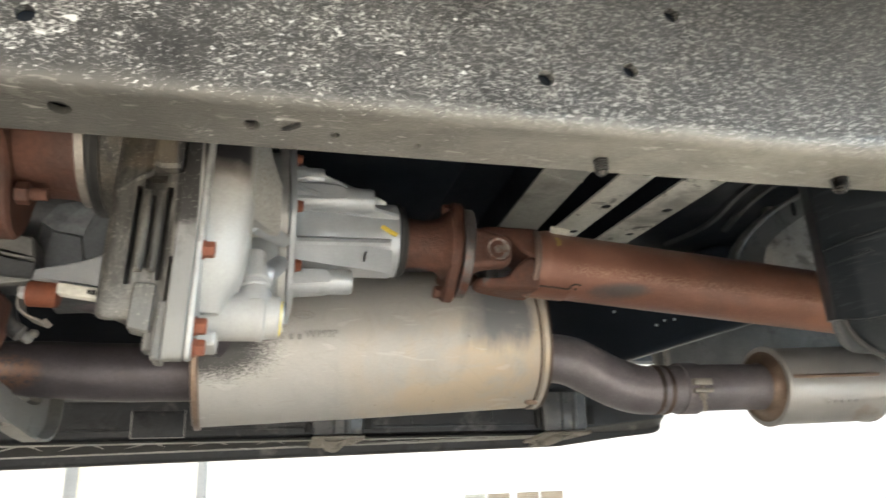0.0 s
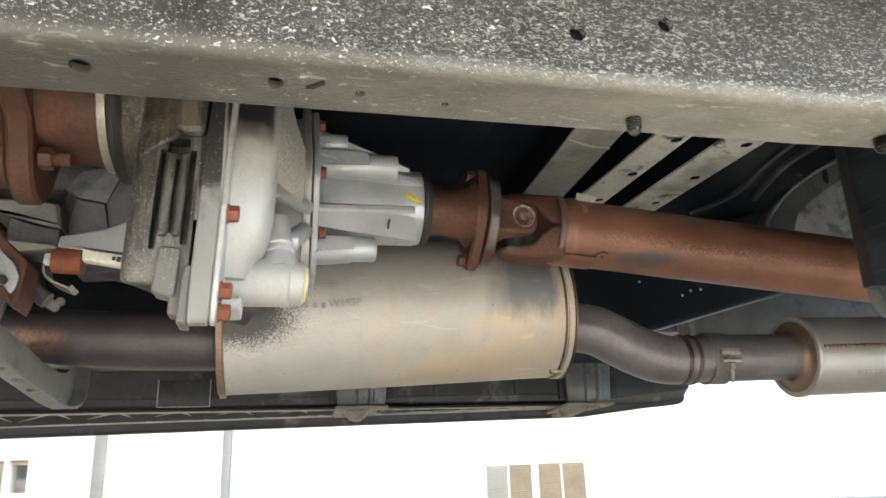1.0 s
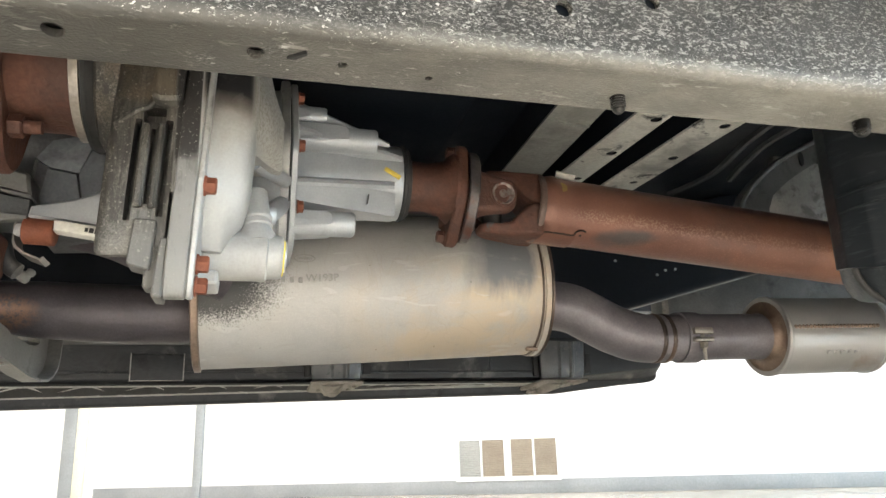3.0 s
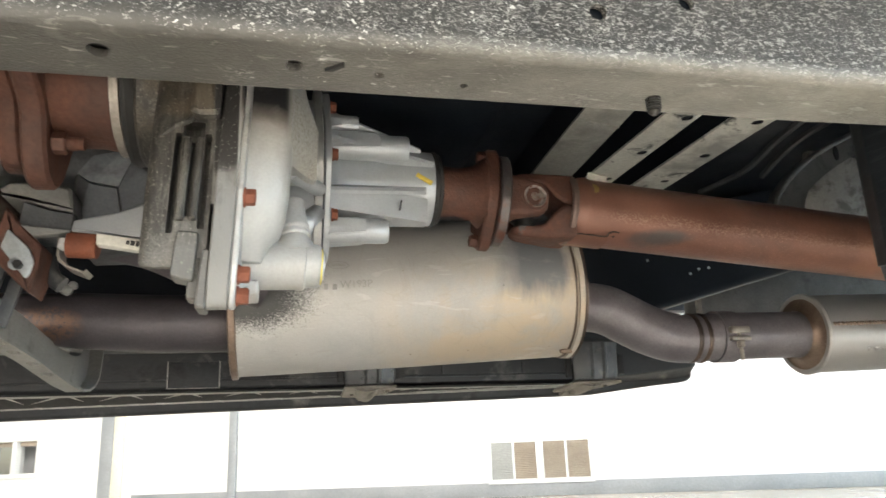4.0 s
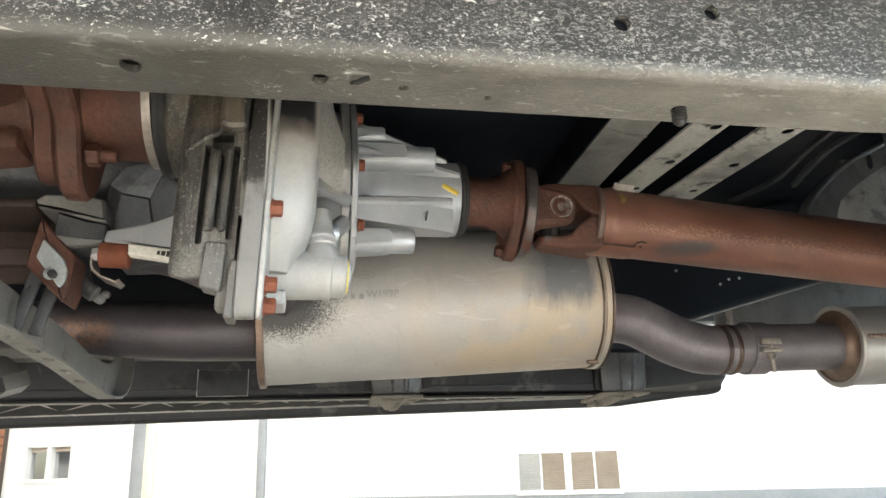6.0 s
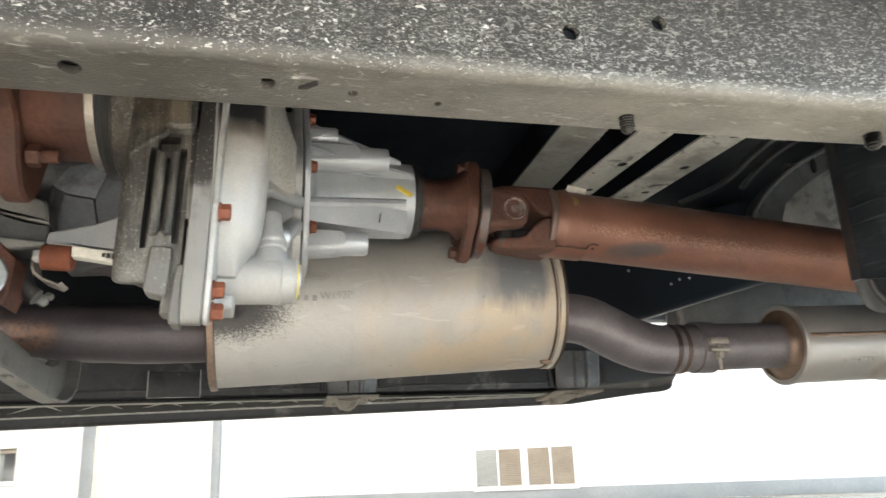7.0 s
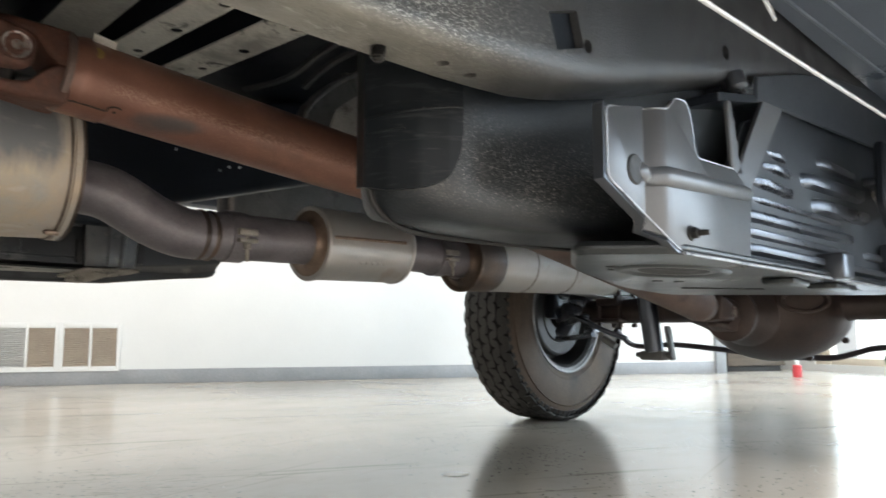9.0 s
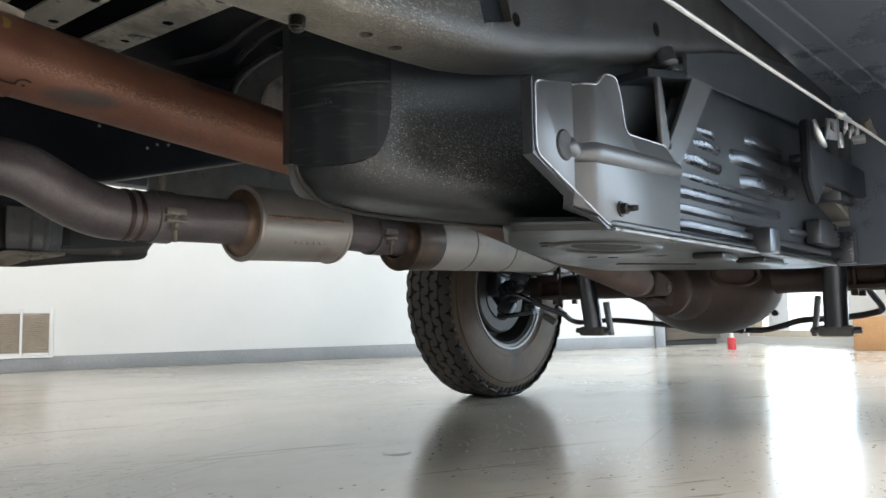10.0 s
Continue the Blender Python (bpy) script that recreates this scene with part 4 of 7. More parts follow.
    inner = [(0.850, 0.64), (0.858, 0.681), (0.869, 0.705), (0.889, 0.722), (0.908, 0.736), (0.930, 0.750), (0.952, 0.763), (0.995, 0.785), (1.05, 0.80)]
    b = loft(bmesh.new(), [[(x, 1.29, z), (x, 1.31, z), (u, 1.31, w), (u, 1.29, w)] for (x, z), (u, w) in zip(arc, inner)])
    hanger = part("hanger_arm", b, GREY_STEEL, floor_pan, "curved dull grey steel hanger arm")
    b = tube(bmesh.new(), [(x + 0.003, 1.289, z - 0.003) for x, z in arc], 0.0045, 10)
    part("rolled_edge", b, GREY_STEEL, hanger)
    # A dark disc on the arm stands in for the shade in its hole.
    b = lathe(bmesh.new(), [(0.0, 0.0095), (0.003, 0.0095)], (0.938, 1.2875, 0.777), (0.0, 1.0, 0.0), 18, (0.5, 1.4))
    part("slot", b, DARK_HOLE, hanger)
    b = block(bmesh.new(), (1.020, 1.40, 0.735), (0.150, 0.02, 0.17), 0.01, pose(0, 0, 0, 12, 8, 0))
    part("splash_panel", b, PALE, floor_pan, "pale blotchy panel")
    # Far sill and inner bed wall behind the right rail.
    b = block(bmesh.new(), (1.55, 1.93, 0.70), (1.10, 0.03, 0.20), 0.01)
    part("bed_wall", b, GREY_STEEL, truck, "dull grey inner wall of the load bed")
    b = block(bmesh.new(), (1.015, 1.895, 0.66), (0.014, 0.012, 0.12), 0.003)
    part("wall_flange", b, DUSTY, truck)
    b = block(bmesh.new(), (-0.9, 2.0, 0.62), (3.6, 0.05, 0.12), 0.02)
    part("door_sill", b, DARK_PAINT, truck)
    # Underside of the load bed outside the left rail, with two creases.
    b = block(bmesh.new(), (1.9, 0.42, 0.795), (2.4, 0.46, 0.012), 0.004)
    bed = part("bed_underside", b, DEEP, truck, "smooth blue-black underside of the load bed")
    for y0, y1 in ((0.585, 0.50), (0.625, 0.56)):
        b = tube(bmesh.new(), [(1.15, y0, 0.789), (1.9, 0.5 * (y0 + y1), 0.789), (2.6, y1, 0.789)], 0.003, 8)
        part("crease", b, DEEP, bed)
    # Dark panel added to block the bright window behind this gap.
    b = block(bmesh.new(), (1.985, 0.43, 0.60), (0.02, 0.47, 0.40), 0.01)
    part("wheel_house", b, DEEP, truck)
    # Rivet heads on the inside of the right rail.
    for x, z in ((0.812, 0.634), (0.832, 0.644), (0.855, 0.647), (0.72, 0.66)):
        b = lathe(bmesh.new(), [(0, 0.003), (0.0015, 0.0027), (0.002, 0.001)], (x, 2 * MID - 0.734, z), (0, -1, 0), 10)
        part("rivet", b, ZINC, truck)


def transfer_case():
    """Cast case in two halves with a bolted joint, a round pump barrel, and the extension housing behind."""
    cy, cz = 1.09, 0.62

    def ring(x, pts, k, r=0.012):
        return [(x, cy + (y - cy) * k, cz + (z - cz) * k) for y, z in rounded(pts, r, 4)]

    front = [(0.853, 0.4445), (0.848, 0.50), (0.846, 0.56), (0.853, 0.64), (0.885, 0.72), (1.0, 0.765), (1.2, 0.765), (1.28, 0.68), (1.28, 0.60), (1.1, 0.540), (0.95, 0.484)]
    b = loft(bmesh.new(), [ring(-0.1045, front, 0.955), ring(-0.1035, front, 0.975), ring(-0.0995, front, 0.993), ring(-0.095, front, 1.0), ring(-0.046, front, 1.0)])
    case = part("transfer_case", b, CASE, truck, "grey cast aluminium transfer case, oily and dirty at the front")
    # Upright pockets between the cast ribs of the forward half.
    cut = bmesh.new()
    for x0, x1, z0, z1, deep in ((-0.0850, -0.0800, 0.474, 0.556, 0.866), (-0.0722, -0.0690, 0.487, 0.548, 0.858), (-0.0625, -0.0570, 0.478, 0.556, 0.864), (-0.0795, -0.0630, 0.5535, 0.5660, 0.862), (-0.0540, -0.0512, 0.444, 0.498, 0.868)):
        prism(cut, rounded([(x0, z0), (x1, z0), (x1, z1), (x0, z1)], 0.0015, 3), "y", 0.80, deep)
    pierced(case, cut)
    b = bmesh.new()
    for x0, x1, z0, z1, y in ((-0.0793, -0.0727, 0.484, 0.5525, 0.843), (-0.0686, -0.0630, 0.484, 0.5525, 0.843)):
        prism(b, rounded([(x0, z0), (x1, z0), (x1 + 0.0005, z1), (x0 + 0.0005, z1)], 0.0018, 3), "y", y, 0.852, 0.0018)
    part("case_rib", b, CASE, case)
    b = prism(bmesh.new(), rounded([(-0.0780, 0.4395), (-0.0610, 0.4355), (-0.0600, 0.4745), (-0.0765, 0.4755)], 0.003, 3), "y", 0.8460, 0.870, 0.0012)
    part("lower_pad", b, CASE, case)
    b = prism(bmesh.new(), rounded([(-0.0745, 0.571), (-0.0680, 0.5675), (-0.0520, 0.569), (-0.0525, 0.640), (-0.0745, 0.640)], 0.003, 3), "y", 0.833, 0.870, 0.003)
    part("mount_boss", b, CASE, case, "square cast boss, oily brown")
    b = tube(bmesh.new(), [(-0.0995, 0.850, 0.550), (-0.086, 0.847, 0.562), (-0.0735, 0.847, 0.573), (-0.0725, 0.848, 0.62)], 0.0028, 10)
    part("casting_line", b, CASE, case)
    b = lathe(bmesh.new(), [(-0.127, 0.077), (-0.124, 0.081), (-0.108, 0.086), (-0.088, 0.088), (-0.070, 0.086)], (0, 0.938, 0.647), (1, 0, 0), 40)
    part("bearing_boss", b, CASE, case)
    # Bolted joint: a dirty forward flange and a bare rear one, each with its foot.
    flange = [(0.843, 0.4135), (0.838, 0.45), (0.838, 0.56), (0.845, 0.64), (0.875, 0.73), (0.99, 0.78), (1.2, 0.78), (1.295, 0.69), (1.295, 0.60), (1.1, 0.545), (0.95, 0.480), (0.90, 0.4400), (0.862, 0.4160)]
    b = prism(bmesh.new(), rounded(flange, 0.010, 4), "x", -0.0502, -0.0342, 0.0012)
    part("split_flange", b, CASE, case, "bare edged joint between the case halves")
    b = prism(bmesh.new(), [(cy + (y - cy) * 0.999, cz + (z - cz) * 0.999) for y, z in rounded(flange, 0.010, 4)], "x", -0.0338, -0.0290, 0.0012)
    part("split_flange", b, CASE_EDGE, case, "bright bare edge of the joint")
    b = prism(bmesh.new(), rounded([(-0.0575, 0.4150), (-0.0500, 0.4140), (-0.0495, 0.4600), (-0.0560, 0.4600), (-0.0575, 0.4340)], 0.002, 3), "y", 0.8420, 0.872, 0.0015)
    prism(b, rounded([(-0.0655, 0.4235), (-0.0570, 0.4225), (-0.0570, 0.4560), (-0.0655, 0.4560)], 0.002, 3), "y", 0.8515, 0.872, 0.0015)
    part("joint_foot", b, CASE, case)
    b = prism(bmesh.new(), rounded([(-0.0325, 0.4340), (-0.0325, 0.446), (-0.0140, 0.446), (-0.0145, 0.4345)], 0.002, 3), "y", 0.882, 0.925, 0.002)
    part("drain_boss", b, CASE, case)
    # Rear half: a bulge that ends in a rounded upright edge, drawn in below where the barrel leaves it.
    def plan(z, edge, near):
        back = min(0.34, 0.01 + 3.0 * (z - 0.462))
        return [(x, y, z) for x, y in rounded([(-0.0295, near), (-0.014, near + 0.003), (edge - 0.002, near + 0.012), (edge, near + 0.035), (edge - 0.004, near + 0.05 + 0.45 * back), (edge - 0.004, near + 0.05 + back), (-0.0295, near + 0.05 + back)], [0.0, 0.012, 0.014, 0.014, 0.004, 0.01, 0.0], 5)]
    b = loft(bmesh.new(), [plan(z, e, n) for z, e, n in ((0.462, -0.012, 0.884), (0.478, -0.006, 0.872), (0.490, 0.001, 0.863), (0.503, 0.0045, 0.857), (0.52, 0.006, 0.854), (0.56, 0.0065, 0.852), (0.60, 0.006, 0.852), (0.64, 0.002, 0.858), (0.70, -0.004, 0.878), (0.75, -0.010, 0.93))])
    part("rear_half", b, CASE, case, "pale grey rear half of the case", 50)
    # The shoulder that flares from the bulge to the rear joint.
    def flare(z, x0, x1, y1):
        return [(x0 - 0.010, 0.874, z), (x0, 0.878, z), (0.5 * (x0 + x1), 0.5 * (0.870 + y1), z), (x1, y1, z), (x1 + 0.3 * (0.038 - x1), y1 + 0.02 + 1.5 * (z - 0.556), z), (x1, y1 + 0.03 + 2.0 * (z - 0.556), z), (-0.02, y1 + 0.03 + 2.0 * (z - 0.556), z)]
    b = loft(bmesh.new(), [flare(z, x0, x1, y1) for z, x0, x1, y1 in ((0.556, 0.001, 0.006, 0.905), (0.566, 0.003, 0.020, 0.93), (0.575, 0.004, 0.0285, 0.94), (0.605, 0.002, 0.029, 0.94), (0.640, -0.004, 0.018, 0.95), (0.70, -0.010, 0.005, 0.97))])
    part("case_shoulder", b, CASE, case, "", 25)
    b = lathe(bmesh.new(), [(-0.02, 0.080), (0.004, 0.094), (0.020, 0.102), (0.037, 0.104)], (0, 1.15, 0.630), (1, 0, 0), 48)
    part("rear_wall", b, CASE_CLEAN, case)
    for p, q, r in (((0.004, 0.93, 0.560), (0.036, 1.055, 0.590), 0.008), ((0.004, 0.955, 0.500), (0.034, 1.05, 0.560), 0.010)):
        part("pocket_web", tube(bmesh.new(), [p, q], r, 12), CASE_CLEAN, case)
    # Pump barrel low on the rear half, with a collar and a plugged end.
    b = lathe(bmesh.new(), [(-0.031, 0.0212), (0.016, 0.0210), (0.0185, 0.0218), (0.0225, 0.0215), (0.0240, 0.0192), (0.0345, 0.0188), (0.0365, 0.0170)], (0.0, 0.915, 0.4660), (1, 0, 0), 36)
    part("pump_barrel", b, CASE, case)
    b = lathe(bmesh.new(), [(0.0362, 0.0160), (0.0375, 0.0158), (0.0380, 0.0140)], (0.0, 0.915, 0.4655), (1, 0, 0), 28)
    part("plug_ring", b, YELLOW, case, "yellow marked plug")
    b = lathe(bmesh.new(), [(0.0375, 0.0135), (0.0395, 0.0130)], (0.0, 0.915, 0.4665), (1, 0, 0), 24)
    part("plug", b, CASE_CLEAN, case)
    axis = Vector((0.10, -0.25, -1.0)).normalized()
    top = Vector((0.0085, 0.928, 0.528))
    b = lathe(bmesh.new(), [(0.0, 0.0110), (0.014, 0.0115), (0.024, 0.0128), (0.026, 0.0140), (0.029, 0.0140), (0.0302, 0.0126), (0.0320, 0.0126), (0.0332, 0.0142), (0.0362, 0.0144), (0.0374, 0.0130), (0.0390, 0.0132), (0.045, 0.0165), (0.056, 0.0190)], top, axis, 24)
    part("neck", b, CASE, case)
    b = lathe(bmesh.new(), [(-0.006, 0.0090), (0.020, 0.0092), (0.0225, 0.0078)], (0.006, 0.935, 0.5105), (1, 0, 0.02), 22)
    part("sensor_boss", b, CASE_CLEAN, case)
    # Rear joint plates and the extension housing with its ledge and bosses.
    ay, az = 1.15, 0.630
    for x0, x1, r, look_of in ((0.0355, 0.0455, 0.110, CASE_EDGE), (0.0470, 0.0545, 0.107, CASE_CLEAN)):
        outline = [(ay + r * (1 + 0.05 * math.cos(6 * a)) * math.cos(a), az + r * (1 + 0.05 * math.cos(6 * a)) * math.sin(a)) for a in (math.tau * k / 60 for k in range(60))]
        part("joint_plate", prism(bmesh.new(), outline, "x", x0, x1, 0.0012), look_of, case)
    b = lathe(bmesh.new(), [(0.046, 0.100), (0.048, 0.100)], (0, ay, az), (1, 0, 0), 48)
    part("gasket", b, DARK_HOLE, case, "dark gasket line")
    b = lathe(bmesh.new(), [(0.054, 0.086), (0.058, 0.070), (0.066, 0.062), (0.100, 0.0545), (0.130, 0.0490), (0.170, 0.0470), (0.184, 0.0470), (0.187, 0.0450)], (0, ay, az), (1, 0, 0), 48)
    ext = part("extension_housing", b, CASE_CLEAN, case, "clean grey cast extension housing")
    def web(angle, r0, r1, w, x1):
        c, s = math.cos(radians(angle)), math.sin(radians(angle))
        out, side, o = Vector((0, c, s)), Vector((0, -s, c)) * w, Vector((0, ay, az))
        rows = []
        for k in range(5):
            x = 0.054 + (x1 - 0.054) * k / 4
            r = r0 + (r1 - r0) * k / 4
            e = Vector((x, 0, 0)) + o
            rows.append([e + out * 0.042 - side, e + out * 0.042 + side, e + out * (r - 0.0015) + side * 0.8, e + out * r, e + out * (r - 0.0015) - side * 0.8])
        part("web", loft(bmesh.new(), rows), CASE_CLEAN, ext)
    web(203, 0.098, 0.0535, 0.0050, 0.172)
    web(160, 0.092, 0.0520, 0.0045, 0.182)
    web(122, 0.094, 0.0520, 0.0050, 0.170)
    # Flat side of the housing under the ledge.
    rows = [[(x, y, 0.5985 + 0.004 * u), (x, y + 0.004, 0.5740), (x, 1.14, 0.5760), (x, 1.14, 0.606)] for x, y, u in ((0.054, 1.066, 0.0), (0.10, 1.084, 0.4), (0.150, 1.100, 0.9), (0.174, 1.110, 1.0))]
    part("cast_side", loft(bmesh.new(), rows), CASE_CLEAN, ext)
    for x1, step, y, z, r, up in ((0.1215, 0.0970, 1.090, 0.5540, 0.0152, 0.012), (0.1480, 0.1150, 1.088, 0.6570, 0.0160, 0.014), (0.0880, 0.0700, 1.085, 0.6830, 0.0120, 0.006)):
        b = lathe(bmesh.new(), [(0.050, r), (x1 - 0.003, r * 0.96), (x1, r * 0.84)], (0, y, z), (1, 0, 0), 24)
        prism(b, rounded([(0.052, z + up), (step - 0.006, z + up), (step, z + up - 0.006), (step, z - 0.006), (0.052, z - 0.010)], 0.003, 3), "y", y - r * 0.98, y + 0.04, 0.002)
        part("boss", b, CASE_CLEAN, ext)
    b = lathe(bmesh.new(), [(0.184, 0.0460), (0.186, 0.0482), (0.1895, 0.0482), (0.191, 0.0462), (0.1950, 0.0450), (0.1960, 0.0420), (0.1960, 0.030)], (0, ay, az), (1, 0, 0), 44)
    part("oil_seal", b, DARK_HOLE, ext, "black rubber oil seal")
    b = block(bmesh.new(), (0.1700, ay - 0.0468, az - 0.004), (0.022, 0.003, 0.0060), 0.001, pose(0, 0, 0, -4, 30, 0))
    part("paint_mark", b, YELLOW, ext, "yellow paint stroke")
    b = block(bmesh.new(), (0.1385, 1.0945, 0.5880), (0.0014, 0.003, 0.012), 0.0004, pose(0, 0, 0, 0, 10, 0))
    part("nick", b, DARK_HOLE, ext)
    for y, z in ((0.846, 0.5035), (0.853, 0.4425), (0.860, 0.4270)):
        b = bolt_head(bmesh.new(), (-0.0292, y, z), (1, 0, 0), 0.0118, 0.0095, 0.0080)
        part("bolt", b, RUST_BOLT, case, "rusty hexagon bolt head")
    for y, z in ((1.046, 0.6285), (1.058, 0.5620), (1.075, 0.700)):
        b = bolt_head(bmesh.new(), (0.0545, y, z), (1, 0, 0), 0.0115, 0.007, 0.0075)
        part("bolt", b, RUST_BOLT, case, "rusty hexagon bolt head")
    shear_case(case)


def shear_case(case):
    """Shears the cast halves to fit the camera's view: their lower ends move further forward."""
    for ob in (case, *case.children):
        if ob.name.split(".")[0] in ("extension_housing", "joint_plate", "gasket", "rear_wall"):
            continue
        for v in ob.data.vertices:
            v.co.x += 0.05 * (v.co.z - 0.50) if v.co.x < 0.045 else 0.0


def ujoint(parent, centre, way, spread, material):
    """A cross joint: two yokes, the spider and its bearing caps. way: the shaft's direction."""
    w = Vector(way).normalized()
    up = (Vector((0, 0, 1)) - w * w.z).normalized()
    side = w.cross(up)
    m = Matrix.Translation(centre) @ Matrix((up, side, w)).transposed().to_4x4()
    def ear(bm, sign, axis):
        # A yoke ear: a tapered arm with a round eye, from the flange side sign to the centre.
        for s in (-1, 1):
            out = Vector((s, 0, 0)) if axis == "x" else Vector((0, s, 0))
            cross = Vector((0, 1, 0)) if axis == "x" else Vector((1, 0, 0))
            rows = []
            shaft_ear = ((0.064, 0.038, 0.0, 0.043), (0.046, 0.037, 0.0, 0.0445), (0.034, 0.033, 0.010, 0.0452), (0.022, 0.028, 0.027, 0.0455), (0.006, 0.025, 0.031, 0.0455), (-0.010, 0.022, 0.031, 0.0445), (-0.020, 0.012, 0.032, 0.0425))
            for d, w, o0, o1 in shaft_ear if axis == "x" else ((0.064, 0.038, 0.0, 0.043), (0.046, 0.037, 0.0, 0.047), (0.034, 0.034, 0.012, 0.049), (0.022, 0.030, 0.030, 0.050), (0.006, 0.027, 0.034, 0.050), (-0.010, 0.024, 0.034, 0.049), (-0.020, 0.014, 0.035, 0.047)):
                z = Vector((0, 0, sign * d))
                rows.append([m @ (z + out * o0 * spread - cross * w), m @ (z + out * o0 * spread + cross * w), m @ (z + out * o1 * spread + cross * w * 0.8), m @ (z + out * o1 * spread - cross * w * 0.8)])
            loft(bm, rows)
        return bm
    front = part("flange_yoke", ear(bmesh.new(), -1, "y"), material, parent)
    rear = part("shaft_yoke", ear(bmesh.new(), 1, "x"), material, parent)
    for ob in (front, rear):
        mod = ob.modifiers.new("round", "BEVEL")
        mod.width, mod.segments, mod.limit_method = 0.005, 3, "ANGLE"
    b = bmesh.new()
    for axis in ((1, 0, 0), (0, 1, 0)):
        w = (m.to_3x3() @ Vector(axis)).normalized()
        lathe(b, [(-0.034 * spread, 0.013), (0.034 * spread, 0.013)], centre, w, 18)
    part("spider", b, DARK_HOLE, parent)
    for axis in ((1, 0, 0), (-1, 0, 0), (0, 1, 0), (0, -1, 0)):
        w = (m.to_3x3() @ Vector(axis)).normalized()
        top = (0.0435 if axis[0] else 0.0520) * spread
        b = lathe(bmesh.new(), [(0.030 * spread, 0.0150), (top - 0.0012, 0.0150), (top, 0.0140), (top - 0.0008, 0.0122), (top - 0.0026, 0.0114), (top - 0.0026, 0.0060), (top - 0.0014, 0.0052), (top - 0.0014, 0.001)], centre, w, 24)
        cap = part("bearing_cap", b, CAP, parent, "worn rusty steel bearing cap")
        b = lathe(bmesh.new(), [(top - 0.0030, 0.0180), (top - 0.0006, 0.0176), (top - 0.0004, 0.0152)], centre, w, 24, caps=False)
        part("cap_ring", b, material, parent)


def rear_driveshaft():
    a, knee, c = Vector((0.317, 1.165, 0.618)), Vector((1.20, 1.145, 0.529)), Vector((2.02, 1.125, 0.370))
    way, rear_way = (knee - a).normalized(), (c - knee).normalized()
    length, rear_length = (knee - a).length, (c - knee).length
    b = lathe(bmesh.new(), [(0.055, 0.040), (0.070, 0.046), (0.077, 0.0475), (0.083, 0.0450), (length, 0.0446)], a, way, 40)
    rear_tube = lathe(bmesh.new(), [(-0.02, 0.0446), (rear_length - 0.12, 0.0446), (rear_length - 0.11, 0.0465), (rear_length - 0.10, 0.045), (rear_length - 0.05, 0.032)], knee, rear_way, 40)
    shaft = part("rear_driveshaft", b, SHAFT, truck, "rusty red-brown steel driveshaft tube")
    b = lathe(bmesh.new(), [(0.052, 0.044), (0.054, 0.0472), (0.058, 0.0476), (0.061, 0.0460)], a, way, 40, caps=False)
    part("weld_ring", b, TUBE_BROWN, shaft, "dark weld ring")
    b = lathe(bmesh.new(), [(0.0, 0.009), (0.001, 0.0085), (0.0014, 0.006)], a + way * 0.084 + Vector((0, -0.0385, 0.0205)), (0, -0.9, 0.45), 14)
    part("paint_dot", b, OCHRE, shaft, "ochre paint dot")
    ujoint(shaft, a + Vector((0, 0, -0.004)), way, 0.97, RUST)
    # Companion flange on the case's output.
    b = lathe(bmesh.new(), [(0.190, 0.034), (0.222, 0.031), (0.242, 0.036), (0.253, 0.046), (0.257, 0.046)], (0, 1.15, 0.634), (1, 0.0, -0.03), 32)
    part("output_flange", b, RUST, shaft)
    b = bmesh.new()
    seat = along((0.250, 1.155, 0.621), way)
    ears = [((0.046 + 0.021 * abs(math.sin(t)) ** 7) * math.cos(t), (0.046 + 0.021 * abs(math.sin(t)) ** 7) * math.sin(t)) for t in (math.tau * k / 72 for k in range(72))]
    b = joined(bmesh.new(), prism(bmesh.new(), ears, "z", 0.004, 0.020, 0.003), seat @ pose(0, 0, 0, 0, 0, 12))
    part("flange_plate", b, RUST, shaft, "rusty two-eared flange")
    disc = [((0.050 + 0.010 * abs(math.sin(t)) ** 3) * math.cos(t), (0.050 + 0.010 * abs(math.sin(t)) ** 3) * math.sin(t)) for t in (math.tau * k / 72 for k in range(72))]
    b = joined(bmesh.new(), prism(bmesh.new(), disc, "z", 0.0205, 0.0340, 0.0018), seat @ pose(0, 0, 0, 0, 0, 8))
    part("flange_plate", b, FLANGE_GREY, shaft, "grey edged mating flange")
    for k in range(2):
        t = radians(102 + 180 * k)
        p = seat @ Vector((0.055 * math.cos(t), 0.055 * math.sin(t), 0.004))
        part("flange_bolt", bolt_head(bmesh.new(), p, -way, 0.014, 0.010, 0.009), RUST, shaft)
    # Balance weight strip and paper tag on the tube.
    up = way.cross(Vector((0, 1, 0))).normalized()
    def on_tube(d, below, r):
        """A place d metres along the tube and so many degrees under its level line, on the side towards the rail."""
        return a + way * d + (Vector((0, -1, 0)) * math.cos(radians(below)) - up * math.sin(radians(below))) * r
    rows = []
    for d, top in ((0.050, 82), (0.066, 59), (0.080, 58), (0.094, 58), (0.108, 58)):
        outer = [on_tube(d, top + (104 - top) * k / 6, 0.0470) for k in range(7)]
        rows.append(outer + [on_tube(d, top + (104 - top) * k / 6, 0.0440) for k in reversed(range(7))])
    weight = part("balance_weight", loft(bmesh.new(), rows), SHAFT, shaft, "thin strip weight welded under the tube")
    # Thin dark tube drawn along the strip's upper edge, ending in a hook.
    b = tube(bmesh.new(), [on_tube(d, g, 0.0466) for d, g in ((0.049, 82), (0.057, 70), (0.065, 58), (0.085, 57), (0.104, 57), (0.107, 50), (0.113, 46), (0.120, 47))], 0.0011, 6, 4)
    part("weld_bead", b, DARK_RUST, weight)
